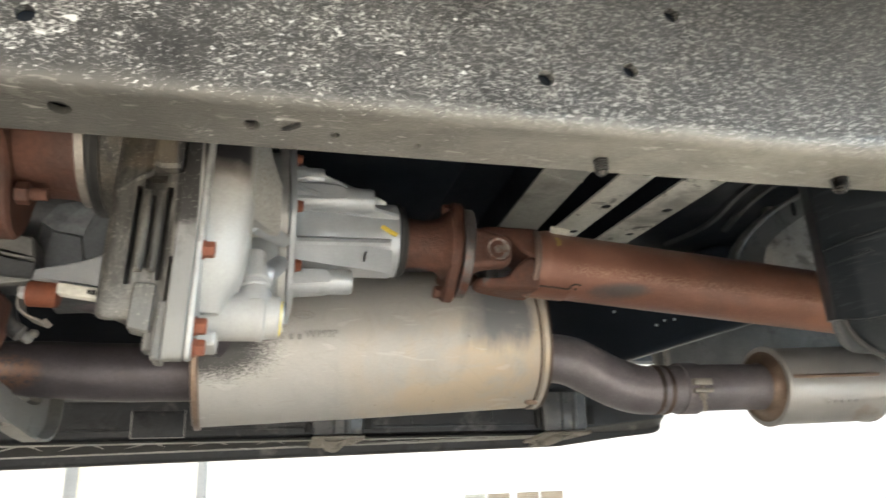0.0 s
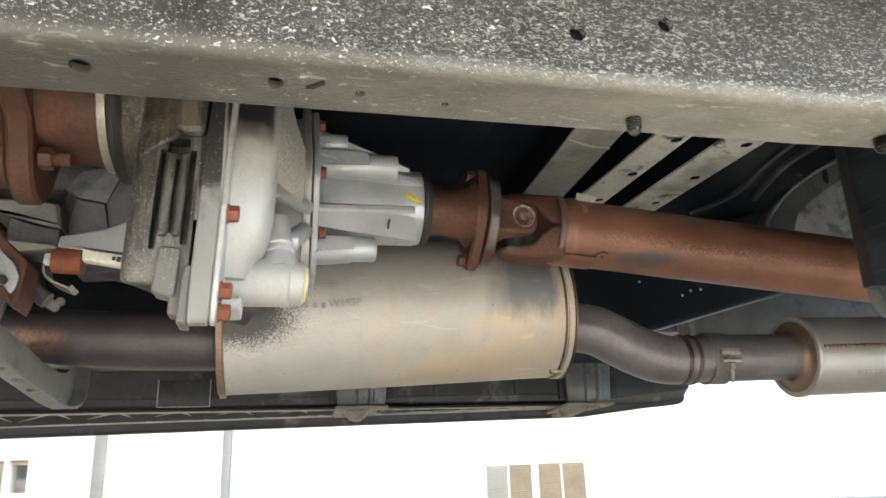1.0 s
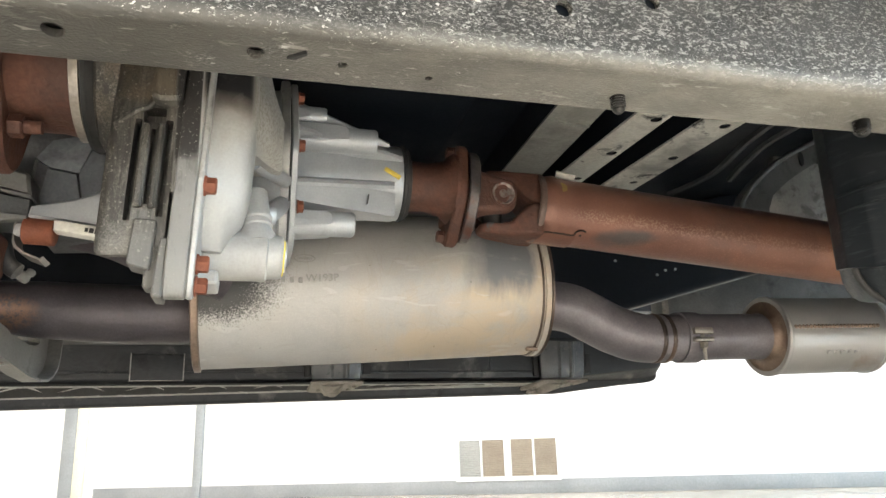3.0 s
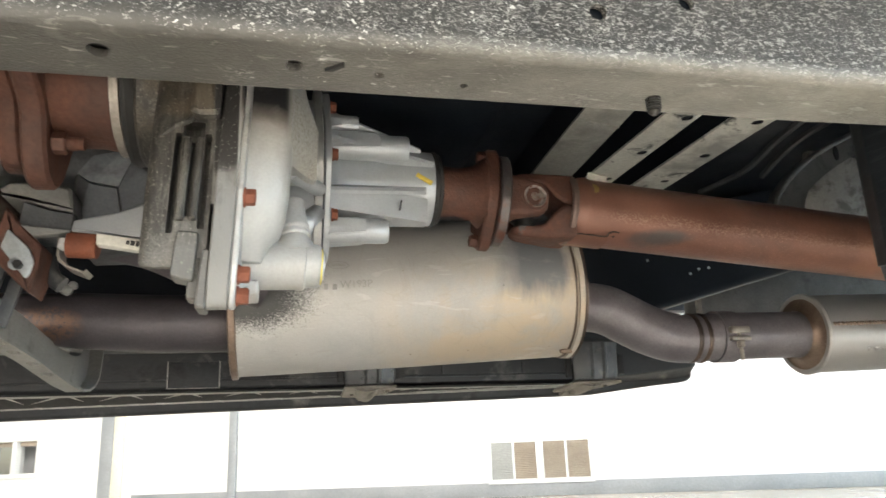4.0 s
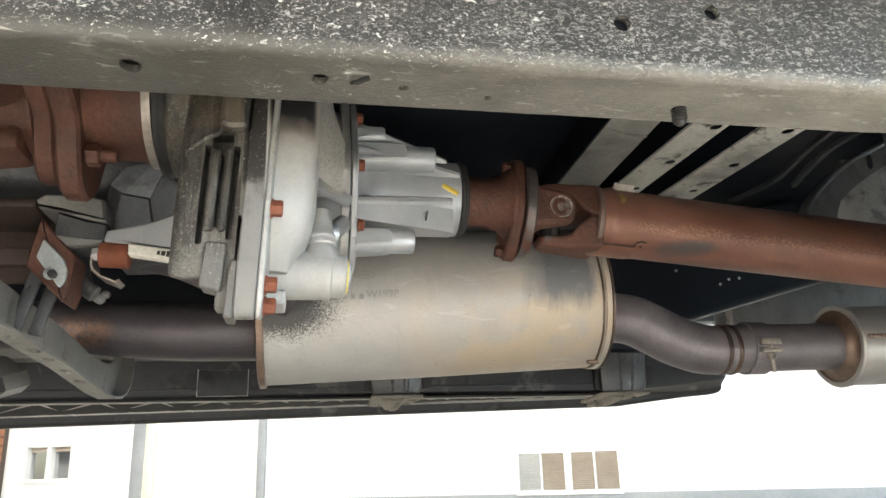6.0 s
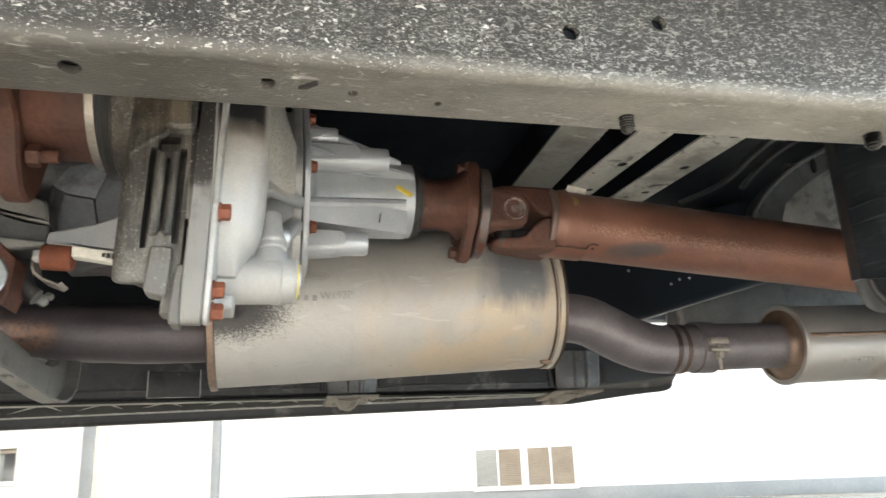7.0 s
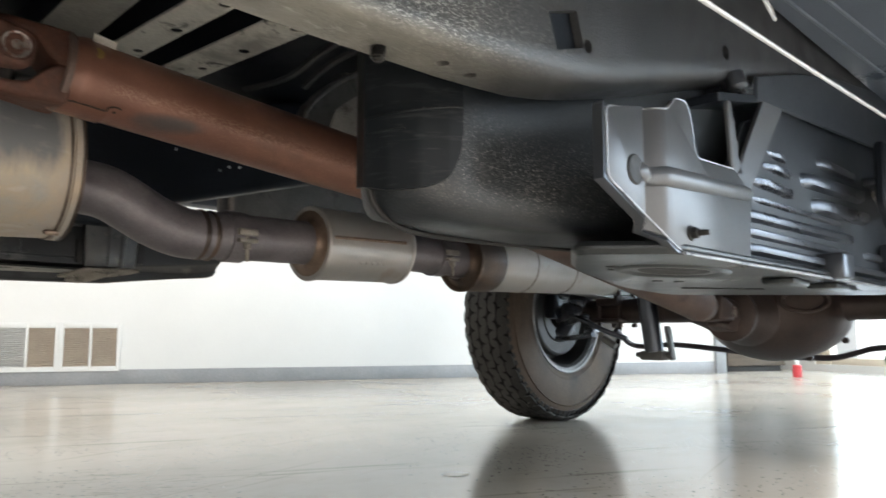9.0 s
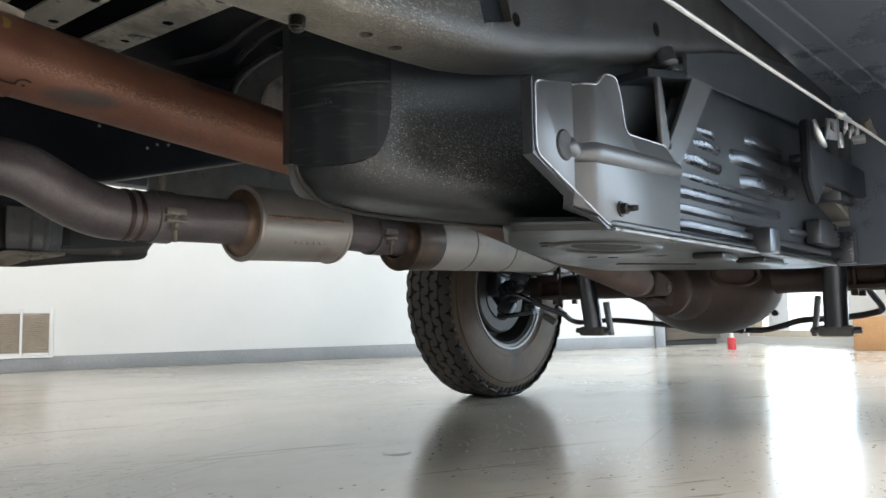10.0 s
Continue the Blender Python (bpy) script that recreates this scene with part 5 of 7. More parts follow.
    b = lathe(bmesh.new(), [(0.0, 0.0022), (0.0008, 0.0020), (0.0012, 0.0008)], on_tube(0.115, 57, 0.0442), on_tube(0.115, 57, 1.0) - on_tube(0.115, 57, 0.0), 10)
    part("weld_spot", b, DARK_RUST, weight)
    b = block(bmesh.new(), a + way * 0.098 + Vector((0, -0.020, 0.0425)), (0.026, 0.018, 0.002), 0.0, pose(0, 0, 0, -28, 18, -20))
    part("paper_tag", b, RIB, shaft, "torn pale paper tag")
    part("rear_tube", rear_tube, TUBE_BROWN, shaft, "dull brown rear shaft tube")
    ujoint(shaft, c, rear_way, 0.95, AXLE)


def front_output():
    """The rusty flange and yoke ahead of the case, and the front driveshaft."""
    o = (0, 0.95, 0.647)
    b = lathe(bmesh.new(), [(-0.330, 0.030), (-0.300, 0.046), (-0.262, 0.058), (-0.236, 0.070)], o, (1, 0, 0), 32, (0.9, 1))
    shaft = part("front_driveshaft", b, RUST, truck, "rusty front driveshaft yoke and flange")
    outline = [((0.082 + 0.016 * math.cos(4 * t)) * math.cos(t), (0.082 + 0.016 * math.cos(4 * t)) * math.sin(t)) for t in (math.tau * k / 64 for k in range(64))]
    for x0, x1, k in ((-0.238, -0.219, 0.92), (-0.217, -0.196, 1.06)):
        b = joined(bmesh.new(), prism(bmesh.new(), [(k * y, k * z) for y, z in outline], "z", x0, x1, 0.003), along(o, (1, 0, 0)))
        part("flange_plate", b, RUST, shaft)
    b = lathe(bmesh.new(), [(-0.197, 0.060), (-0.160, 0.060), (-0.150, 0.062), (-0.146, 0.062)], o, (1, 0, 0), 36)
    part("flange_neck", b, RUST, shaft)
    b = lathe(bmesh.new(), [(-0.146, 0.064), (-0.145, 0.067), (-0.138, 0.067), (-0.136, 0.060)], o, (1, 0, 0), 40)
    part("seal_ring", b, CLAMP, shaft, "bright steel seal ring")
    # Its black stands in for the shaded gap between seal ring and case.
    b = lathe(bmesh.new(), [(-0.137, 0.066), (-0.135, 0.074), (-0.131, 0.076), (-0.126, 0.074), (-0.100, 0.070)], o, (1, 0, 0), 40)
    part("dust_shield", b, DARK_HOLE, shaft, "dust shield, coloured black for the shaded gap")
    b = lathe(bmesh.new(), [(0.0, 0.026), (0.004, 0.026), (0.004, 0.020), (0.001, 0.019), (0.001, 0.008)], (-0.262, 0.893, 0.628), (0, -1, 0), 28)
    part("bearing_cap", b, RUST, shaft)
    for s in (-1, 1):
        b = bolt_head(bmesh.new(), (-0.195, 0.95 - 0.02, 0.578) if s < 0 else (-0.195, 0.90, 0.70), (1, 0, 0), 0.018, 0.012)
        lathe(b, [(0.0, 0.0058), (0.026, 0.0058)], (-0.195, 0.93, 0.578) if s < 0 else (-0.195, 0.90, 0.70), (1, 0, 0), 12)
        part("flange_bolt", b, RUST, shaft)
    b = bmesh.new()
    block(b, (-0.29, 0.935, 0.580), (0.09, 0.05, 0.022), 0.008, pose(0, 0, 0, 0, -6, 0))
    part("yoke_ear", b, RUST, shaft)
    b = tube(bmesh.new(), [(-0.32, 0.95, 0.642), (-1.6, 0.93, 0.52)], 0.036, 24)
    part("shaft_tube", b, RUST, shaft)


def gearbox():
    """The gearbox and adapter ahead of the transfer case, with its mount and crossmember."""
    def ring(x, y, z, w, h, r=0.03):
        return [(x, y + p, z + q) for p, q in rounded([(-w, -h), (w, -h), (w, h), (-w, h)], r, 4)]
    b = loft(bmesh.new(), [ring(-1.4, 1.18, 0.70, 0.2, 0.16), ring(-0.6, 1.18, 0.70, 0.16, 0.14), ring(-0.40, 1.20, 0.70, 0.11, 0.09), ring(-0.24, 1.215, 0.70, 0.10, 0.085), ring(-0.11, 1.22, 0.69, 0.11, 0.09)])
    box = part("gearbox", b, CASE_GREY, truck, "dull grey cast gearbox tail housing")
    b = prism(bmesh.new(), rounded([(-0.285, 0.574), (-0.270, 0.587), (-0.235, 0.587), (-0.211, 0.583), (-0.206, 0.557), (-0.228, 0.561), (-0.254, 0.569)], 0.003, 3), "y", 1.056, 1.14, 0.003)
    part("mount_pad", b, GREY_STEEL, box, "pale grey cast gearbox mount pad")
    b = prism(bmesh.new(), rounded([(-0.256, 0.5685), (-0.230, 0.5605), (-0.2062, 0.5565), (-0.2065, 0.535), (-0.239, 0.5285), (-0.258, 0.540)], 0.002, 3), "y", 1.060, 1.14, 0.002)
    part("mount_plate", b, CASE_GREY, box, "dull grey steel gearbox mount plate")
    b = prism(bmesh.new(), [(-0.252, 0.5400), (-0.207, 0.5360), (-0.207, 0.5330), (-0.240, 0.5285)], "y", 1.050, 1.062, 0.001)
    part("mount_lip", b, GREY_STEEL, box)
    # Bell of the adapter: flat cast facets that meet in sharp edges, and a pale machined wedge below.
    b = prism(bmesh.new(), [(-0.225, 0.548), (-0.220, 0.615), (-0.165, 0.645), (-0.105, 0.665), (-0.10, 0.553), (-0.15, 0.552)], "y", 1.098, 1.25, 0.006)
    part("adapter_bell", b, CASE_GREY, box, "dull grey cast adapter bell")
    for pts, lift in (([(-0.203, 0.602), (-0.162, 0.641), (-0.158, 0.628), (-0.173, 0.597)], 0.020), ([(-0.173, 0.597), (-0.158, 0.628), (-0.140, 0.612), (-0.136, 0.569), (-0.164, 0.553)], 0.012), ([(-0.216, 0.612), (-0.200, 0.632), (-0.166, 0.640), (-0.203, 0.603)], 0.014), ([(-0.213, 0.549), (-0.203, 0.600), (-0.174, 0.596), (-0.166, 0.554)], 0.010)):
        cx, cz = (sum(p[c] for p in pts) / len(pts) for c in (0, 1))
        near = [(x + 0.03 * (cx - x), 1.098 - lift * (0.4 + 14.0 * max(0.0, z - cz + 0.02)), z + 0.03 * (cz - z)) for x, z in pts]
        part("cast_facet", loft(bmesh.new(), [[(x, 1.102, z) for x, z in pts], near]), FACET, box, "blue-grey cast facet")
    b = prism(bmesh.new(), rounded([(-0.206, 0.535), (-0.204, 0.546), (-0.165, 0.555), (-0.128, 0.570), (-0.112, 0.580), (-0.112, 0.522), (-0.133, 0.526), (-0.178, 0.532)], 0.002, 2), "y", 1.050, 1.082, 0.002)
    part("adapter_web", b, CASE_CLEAN, box, "pale machined wedge of the adapter")
    b = joined(bmesh.new(), prism(bmesh.new(), [(-0.180, 0.531), (-0.118, 0.523), (-0.118, 0.511), (-0.180, 0.520)], "y", 1.044, 1.060, 0.001))
    strip = part("label_strip", b, RIB, box, "pale label strip with dark bars of print")
    for k in range(7):
        b = block(bmesh.new(), (-0.150 + 0.0046 * k, 1.0436, 0.5215 - 0.0006 * k), (0.003 + 0.0012 * (k % 2), 0.001, 0.004 + 0.001 * (k % 3)), 0.0, pose(0, 0, 0, 0, 7, 0))
        part("print_bar", b, DARK_HOLE, strip)
    b = lathe(bmesh.new(), [(-0.001, 0.012), (0.0, 0.0135), (0.027, 0.0135), (0.028, 0.012)], (-0.2095, 1.062, 0.5235), (1, 0, -0.04), 24)
    part("mount_bush", b, RUST_BOLT, box, "rusty mount bush")
    rows = [[(x, y, z), (x + 0.0018, y, z + 0.0015), (x + 0.0018, y + 0.03, z + 0.0015), (x, y + 0.03, z)] for x, y, z in ((-0.2195, 1.06, 0.530), (-0.2195, 1.06, 0.512), (-0.2175, 1.06, 0.506), (-0.209, 1.06, 0.4995), (-0.194, 1.06, 0.4935), (-0.192, 1.06, 0.496))]
    part("bent_strip", loft(bmesh.new(), rows), CLAMP, box, "thin bent steel strip")
    b = lathe(bmesh.new(), [(0, 0.006), (0.008, 0.006), (0.009, 0.004)], (-0.213, 1.062, 0.527), (0, -0.4, -1), 12)
    part("pale_nut", b, CABLE, box)
    b = tube(bmesh.new(), [(-0.240, 1.10, 0.540), (-0.238, 1.10, 0.515), (-0.232, 1.10, 0.498), (-0.222, 1.10, 0.490)], 0.009, 12)
    part("rubber_hose", b, PLASTIC, box)
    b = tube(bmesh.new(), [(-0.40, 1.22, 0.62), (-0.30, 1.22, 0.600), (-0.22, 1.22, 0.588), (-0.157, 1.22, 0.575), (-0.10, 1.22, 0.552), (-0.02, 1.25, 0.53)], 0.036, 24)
    part("cross_pipe", b, PIPE, box, "burnt exhaust crossover pipe, darkened for its shade")
    b = block(bmesh.new(), (-0.258, 1.25, 0.519), (0.017, 0.012, 0.013), 0.005, pose(0, 0, 0, 10, 35, 20))
    block(b, (-0.250, 1.25, 0.524), (0.011, 0.010, 0.010), 0.004, pose(0, 0, 0, 0, 20, 0))
    part("wad", b, GREY_STEEL, box, "pale torn wad")
    # Rusty tilted mount plate with a zinc plate and nut, and the bracket it closes.
    b = bmesh.new()
    block(b, (-0.40, 1.10, 0.574), (0.25, 0.10, 0.010), 0.003)
    block(b, (-0.40, 1.14, 0.54), (0.25, 0.01, 0.06), 0.003)
    block(b, (-0.40, 1.06, 0.518), (0.25, 0.012, 0.020), 0.004)
    bracket = part("mount_bracket", b, DARK_RUST, truck, "rusty brown gearbox mount bracket")
    plate = [(-0.268, 0.560), (-0.257, 0.546), (-0.232, 0.520), (-0.2345, 0.487), (-0.2395, 0.471), (-0.277, 0.508), (-0.271, 0.544)]
    part("end_plate", prism(bmesh.new(), rounded(plate, 0.003, 3), "y", 1.052, 1.10, 0.002), RUST, bracket, "rust red end plate")
    part("zinc_plate", prism(bmesh.new(), rounded([(-0.262, 0.535), (-0.241, 0.515), (-0.2355, 0.502), (-0.238, 0.490), (-0.242, 0.484), (-0.252, 0.497), (-0.267, 0.516)], 0.003, 3), "y", 1.047, 1.0515, 0.001), ZINC, bracket, "bright zinc plated plate")
    b = lathe(bmesh.new(), [(0, 0.0062), (0.002, 0.0062), (0.0025, 0.005)], (-0.2515, 1.047, 0.4985), (0, -1, 0), 18)
    part("washer", b, ZINC, bracket)
    part("nut", bolt_head(bmesh.new(), (-0.2475, 1.0445, 0.4965), (0, -1, 0), 0.0075, 0.008), DARK_HOLE, bracket)
    for x, ln in ((-0.289, 0.085), (-0.268, 0.075)):
        b = block(bmesh.new(), (x, 1.10, 0.482), (0.013, 0.006, ln), 0.001, pose(0, 0, 0, 0, 14, 0))
        lathe(b, [(0, 0.0028), (0.002, 0.0022)], (x + 0.001, 1.097, 0.497), (0, -1, 0), 10)
        part("hanger_strap", b, CASE_GREY, bracket)
    # Crossmember: a pressed channel that dips under the exhaust.
    line = [(0.736, 0.50), (0.85, 0.457), (0.95, 0.443), (1.055, 0.438), (1.23, 0.429), (1.39, 0.415), (1.46, 0.413), (1.50, 0.417), (1.53, 0.426), (1.553, 0.440), (1.565, 0.462), (1.570, 0.50), (1.58, 0.56)]
    b = bmesh.new()
    rows, flange = [], []
    for i, (y, z) in enumerate(line):
        (ya, za), (yb, zb) = line[max(i - 1, 0)], line[min(i + 1, len(line) - 1)]
        way = Vector((0, yb - ya, zb - za)).normalized()
        up = Vector((0, -way.z, way.y))
        p = Vector((-0.30, y, z))
        rows.append([p + Vector((u, 0, 0)) + up * v for u, v in ((0.0, 0.0), (0.024, 0.0), (0.024, 0.004), (0.004, 0.004), (0.004, 0.053), (-0.012, 0.057), (-0.012, 0.053), (0.0, 0.050))])
    loft(b, rows)
    member = part("crossmember", b, CROSS, truck, "pressed grey steel crossmember with holes along its underside")
    cut = bmesh.new()
    for y in (0.98, 1.03, 1.065, 1.13, 1.18, 1.25, 1.31):
        lathe(cut, [(-0.03, 0.0072), (0.03, 0.0072)], (-0.2865, y, curve_at(line, y)), (0, 0.05, 1), 12, (1, 1.7))
    pierced(member, cut)
    rows = []
    for x, z in ((-0.60, 0.470), (-0.45, 0.452), (-0.395, 0.442), (-0.368, 0.424), (-0.362, 0.408), (-0.372, 0.398), (-0.392, 0.394), (-0.60, 0.400)):
        rows.append([(x, 1.28, z), (x, 1.284, z + 0.003), (x, 1.36, z + 0.020), (x, 1.36, z + 0.016)])
    part("crossmember_end", loft(bmesh.new(), rows), CROSS, member, "rounded grey end of the pressed channel")


def exhaust():
    """Pipes, muffler and resonators along the right-hand side of the shaft."""
    y0 = 1.375
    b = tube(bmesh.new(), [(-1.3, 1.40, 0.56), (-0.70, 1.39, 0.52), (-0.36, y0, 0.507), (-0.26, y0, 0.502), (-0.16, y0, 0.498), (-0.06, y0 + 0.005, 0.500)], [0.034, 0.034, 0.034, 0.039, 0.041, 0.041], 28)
    line = part("exhaust_system", b, PIPE, truck, "burnt steel exhaust pipe, darkened for its shade")
    # Muffler: an oval drum with rolled rims.
    m0, m1 = Vector((-0.071, 1.395, 0.5355)), Vector((0.452, 1.395, 0.5595))
    way, ln = (m1 - m0).normalized(), (m1 - m0).length
    b = lathe(bmesh.new(), [(0.006, 0.098), (0.010, 0.1015), (0.5 * ln, 0.1025), (ln - 0.010, 0.1015), (ln - 0.006, 0.098)], m0, way, 56, (1, 1.11))
    drum = part("muffler", b, MUFFLER, line, "oval aluminised steel muffler with tan heat stains")
    for d, lip in ((0.0, 0.1052), (ln - 0.012, 0.1040)):
        b = lathe(bmesh.new(), [(d, 0.060), (d, 0.100), (d + 0.002, lip), (d + 0.010, lip), (d + 0.012, 0.1), (d + 0.012, 0.060)], m0, way, 56, (1, 1.11), caps=False)
        part("end_rim", b, HEAT_TAN if d < 0.1 else MUFFLER, line, "rolled rim of the muffler")
        b = lathe(bmesh.new(), [(d + 0.004, 0.101), (d + 0.008, 0.101)], m0, way, 56, (1, 1.11))
        part("end_plate", b, MUFFLER, line)
    for d, r in ((ln - 0.0165, 0.1030), (ln - 0.0005, 0.1046)):
        b = lathe(bmesh.new(), [(d, r - 0.004), (d, r), (d + 0.003, r + 0.0004), (d + 0.004, r - 0.004)], m0, way, 56, (1, 1.11), caps=False)
        part("rim_seam", b, BURNT, line, "burnt dark seam of the rim")
    rim_foot = m0 + way * (ln - 0.014) + Vector((0, -0.034, -0.1085))
    b = block(bmesh.new(), rim_foot, (0.020, 0.010, 0.007), 0.003, pose(0, 0, 0, 26, 0, 0))
    part("weld_lump", b, HEAT_TAN, line)
    return line


def exhaust_rear(line):
    y1 = 1.365
    b = tube(bmesh.new(), [(0.445, 1.378, 0.522), (0.490, 1.377, 0.5225), (0.520, 1.376, 0.517), (0.550, 1.375, 0.503), (0.585, 1.373, 0.485), (0.622, 1.370, 0.4725), (0.655, y1, 0.4685), (0.720, y1, 0.4715), (0.90, y1, 0.4745)], [0.0395, 0.0395, 0.040, 0.040, 0.040, 0.040, 0.039, 0.0385, 0.0385], 32)
    part("tail_pipe", b, TAIL_PIPE, line)
    b = bmesh.new()
    for x in (0.651, 0.668):
        lathe(b, [(x, 0.0385), (x + 0.003, 0.0408), (x + 0.007, 0.0408), (x + 0.010, 0.0385)], (0, y1, 0.469), (1, 0, 0), 32, caps=False)
    part("pipe_bead", b, BURNT, line)
    def clamp(x, r, z):
        b = lathe(bmesh.new(), [(x - 0.016, r), (x - 0.016, r + 0.003), (x + 0.016, r + 0.003), (x + 0.016, r)], (0, y1, z), (1, 0, 0), 32, caps=False)
        ob = part("band_clamp", b, TAIL_PIPE, line, "dark steel band clamp")
        b = bmesh.new()
        block(b, (x + 0.004, y1 - r - 0.004, z + 0.004), (0.034, 0.014, 0.011), 0.002)
        block(b, (x + 0.004, y1 - r - 0.004, z - 0.010), (0.034, 0.014, 0.007), 0.002)
        bolt_head(b, (x + 0.004, y1 - r - 0.005, z - 0.014), (0, 0, -1), 0.012, 0.010)
        lathe(b, [(-0.01, 0.0032), (0.034, 0.0032)], (x + 0.004, y1 - r - 0.005, z - 0.010), (0, 0, -1), 10)
        part("clamp_bolt", b, CLAMP, line)
        return ob
    clamp(0.715, 0.0395, 0.471)
    def can(x0, x1, r, z0, z1, name, label, seam=True):
        a, c = Vector((x0, y1, z0)), Vector((x1, y1, z1))
        w, ln = (c - a).normalized(), (c - a).length
        b = lathe(bmesh.new(), [(0.004, r - 0.006), (0.006, r), (ln - 0.006, r), (ln - 0.004, r - 0.006)], a, w, 48)
        ob = part(name, b, STAINLESS if seam else ALUMINISED, line, label)
        for d in (0.0, ln - 0.008):
            b = lathe(bmesh.new(), [(d, r - 0.006), (d, r + 0.001), (d + 0.003, r + 0.0030), (d + 0.007, r + 0.0024), (d + 0.008, r)], a, w, 48, caps=False)
            part("end_rim", b, STAINLESS if seam else BURNT if d < 0.01 else STAINLESS, line)
        b = lathe(bmesh.new(), [(-0.010, 0.0395), (-0.004, 0.042), (0.000, 0.048), (0.003, r - 0.008), (0.003, r - 0.002)], a, w, 48, caps=False)
        part("end_cone", b, HEAT_TAN if seam else BURNT, line, "heat tinted end cone")
        b = lathe(bmesh.new(), [(ln - 0.003, r - 0.002), (ln - 0.003, r - 0.008), (ln, 0.048), (ln + 0.004, 0.042), (ln + 0.010, 0.0395)], a, w, 48, caps=False)
        part("end_cone", b, HEAT_TAN, line, "heat tinted end cone")
        if not seam:
            b = lathe(bmesh.new(), [(0.005, r + 0.0012), (0.085, r + 0.0012), (0.088, r)], a, w, 48, caps=False)
            part("burnt_sleeve", b, BURNT, line, "burnt brown end sleeve")
            for d in (0.20, 0.36):
                b = lathe(bmesh.new(), [(d, r), (d + 0.002, r + 0.0012), (d + 0.005, r + 0.0012), (d + 0.007, r)], a, w, 48, caps=False)
                part("body_seam", b, CLAMP, line)
        if seam:
            b = bmesh.new()
            for k in range(int((ln - 0.03) / 0.0075)):
                p = a + w * (0.014 + 0.0075 * k) + Vector((0, -r * 0.99, 0.006))
                lathe(b, [(-0.0034, 0.0020), (0, 0.0040), (0.0034, 0.0020)], p, w, 8)
            part("weld_seam", b, HEAT_TAN, line, "brown beaded weld seam")
            for n in range(5):
                b = block(bmesh.new(), a + w * (0.080 + 0.014 * n) + Vector((0, -r * 0.84, -r * 0.545)), (0.008, 0.003, 0.006), 0.001, pose(0, 0, 0, 33, 0, 0))
                part("stamped_bar", b, STAINLESS, line)
        return ob
    can(0.868, 1.075, 0.0655, 0.474, 0.479, "resonator", "short round steel resonator with a welded seam")
    b = tube(bmesh.new(), [(1.07, y1, 0.479), (1.30, y1, 0.474)], 0.0385, 28)
    part("tail_pipe", b, TAIL_PIPE, line)
    clamp(1.196, 0.0395, 0.476)
    can(1.270, 1.86, 0.064, 0.470, 0.484, "tail_muffler", "long round steel tail muffler", False)
    b = tube(bmesh.new(), [(1.86, y1, 0.484), (2.0, 1.40, 0.53), (2.2, 1.48, 0.66), (2.45, 1.52, 0.70), (2.8, 1.56, 0.62), (3.2, 1.62, 0.55)], 0.036, 24)
    part("tail_pipe", b, TAIL_PIPE, line)


def stamping(line):
    """The pressed part number and oval mark on the muffler's side."""
    b = lettering("W193P", 0.0150, 0.0026)
    joined_bm = joined(bmesh.new(), b, Matrix.Translation((0.106, 1.2921, 0.5335)) @ pose(0, 0, 0, 95, 0, 0) @ pose(0, 0, 0, 0, 0, 3))
    part("stamped_number", joined_bm, STAMP, line, "pressed characters W193P")
    rings = []
    for r in (1.0, 0.9):
        rings.append([(0.081 + 0.0150 * r * math.cos(t), 1.2943 + 0.0012 * r * math.sin(t), 0.566 + 0.0058 * r * math.sin(t)) for t in (math.tau * k / 32 for k in range(32))])
    b = loft(bmesh.new(), [rings[0], [(x, y - 0.0015, z) for x, y, z in rings[0]], [(x, y - 0.0015, z) for x, y, z in rings[1]], rings[1]], caps=False)
    part("oval_mark", b, STAMP, line, "pressed oval mark")
    b = tube(bmesh.new(), [(0.081 + 0.0016 * k, 1.2936, 0.566 + (0.0022 if k % 2 else -0.0018)) for k in range(-6, 7)], 0.0006, 6, 3)
    part("oval_wave", b, STAMP, line)
    for k in range(3):
        b = block(bmesh.new(), (0.052 + 0.012 * k, 1.2928, 0.5345), (0.006, 0.003, 0.008), 0.001)
        part("stamped_bar", b, STAMP, line)


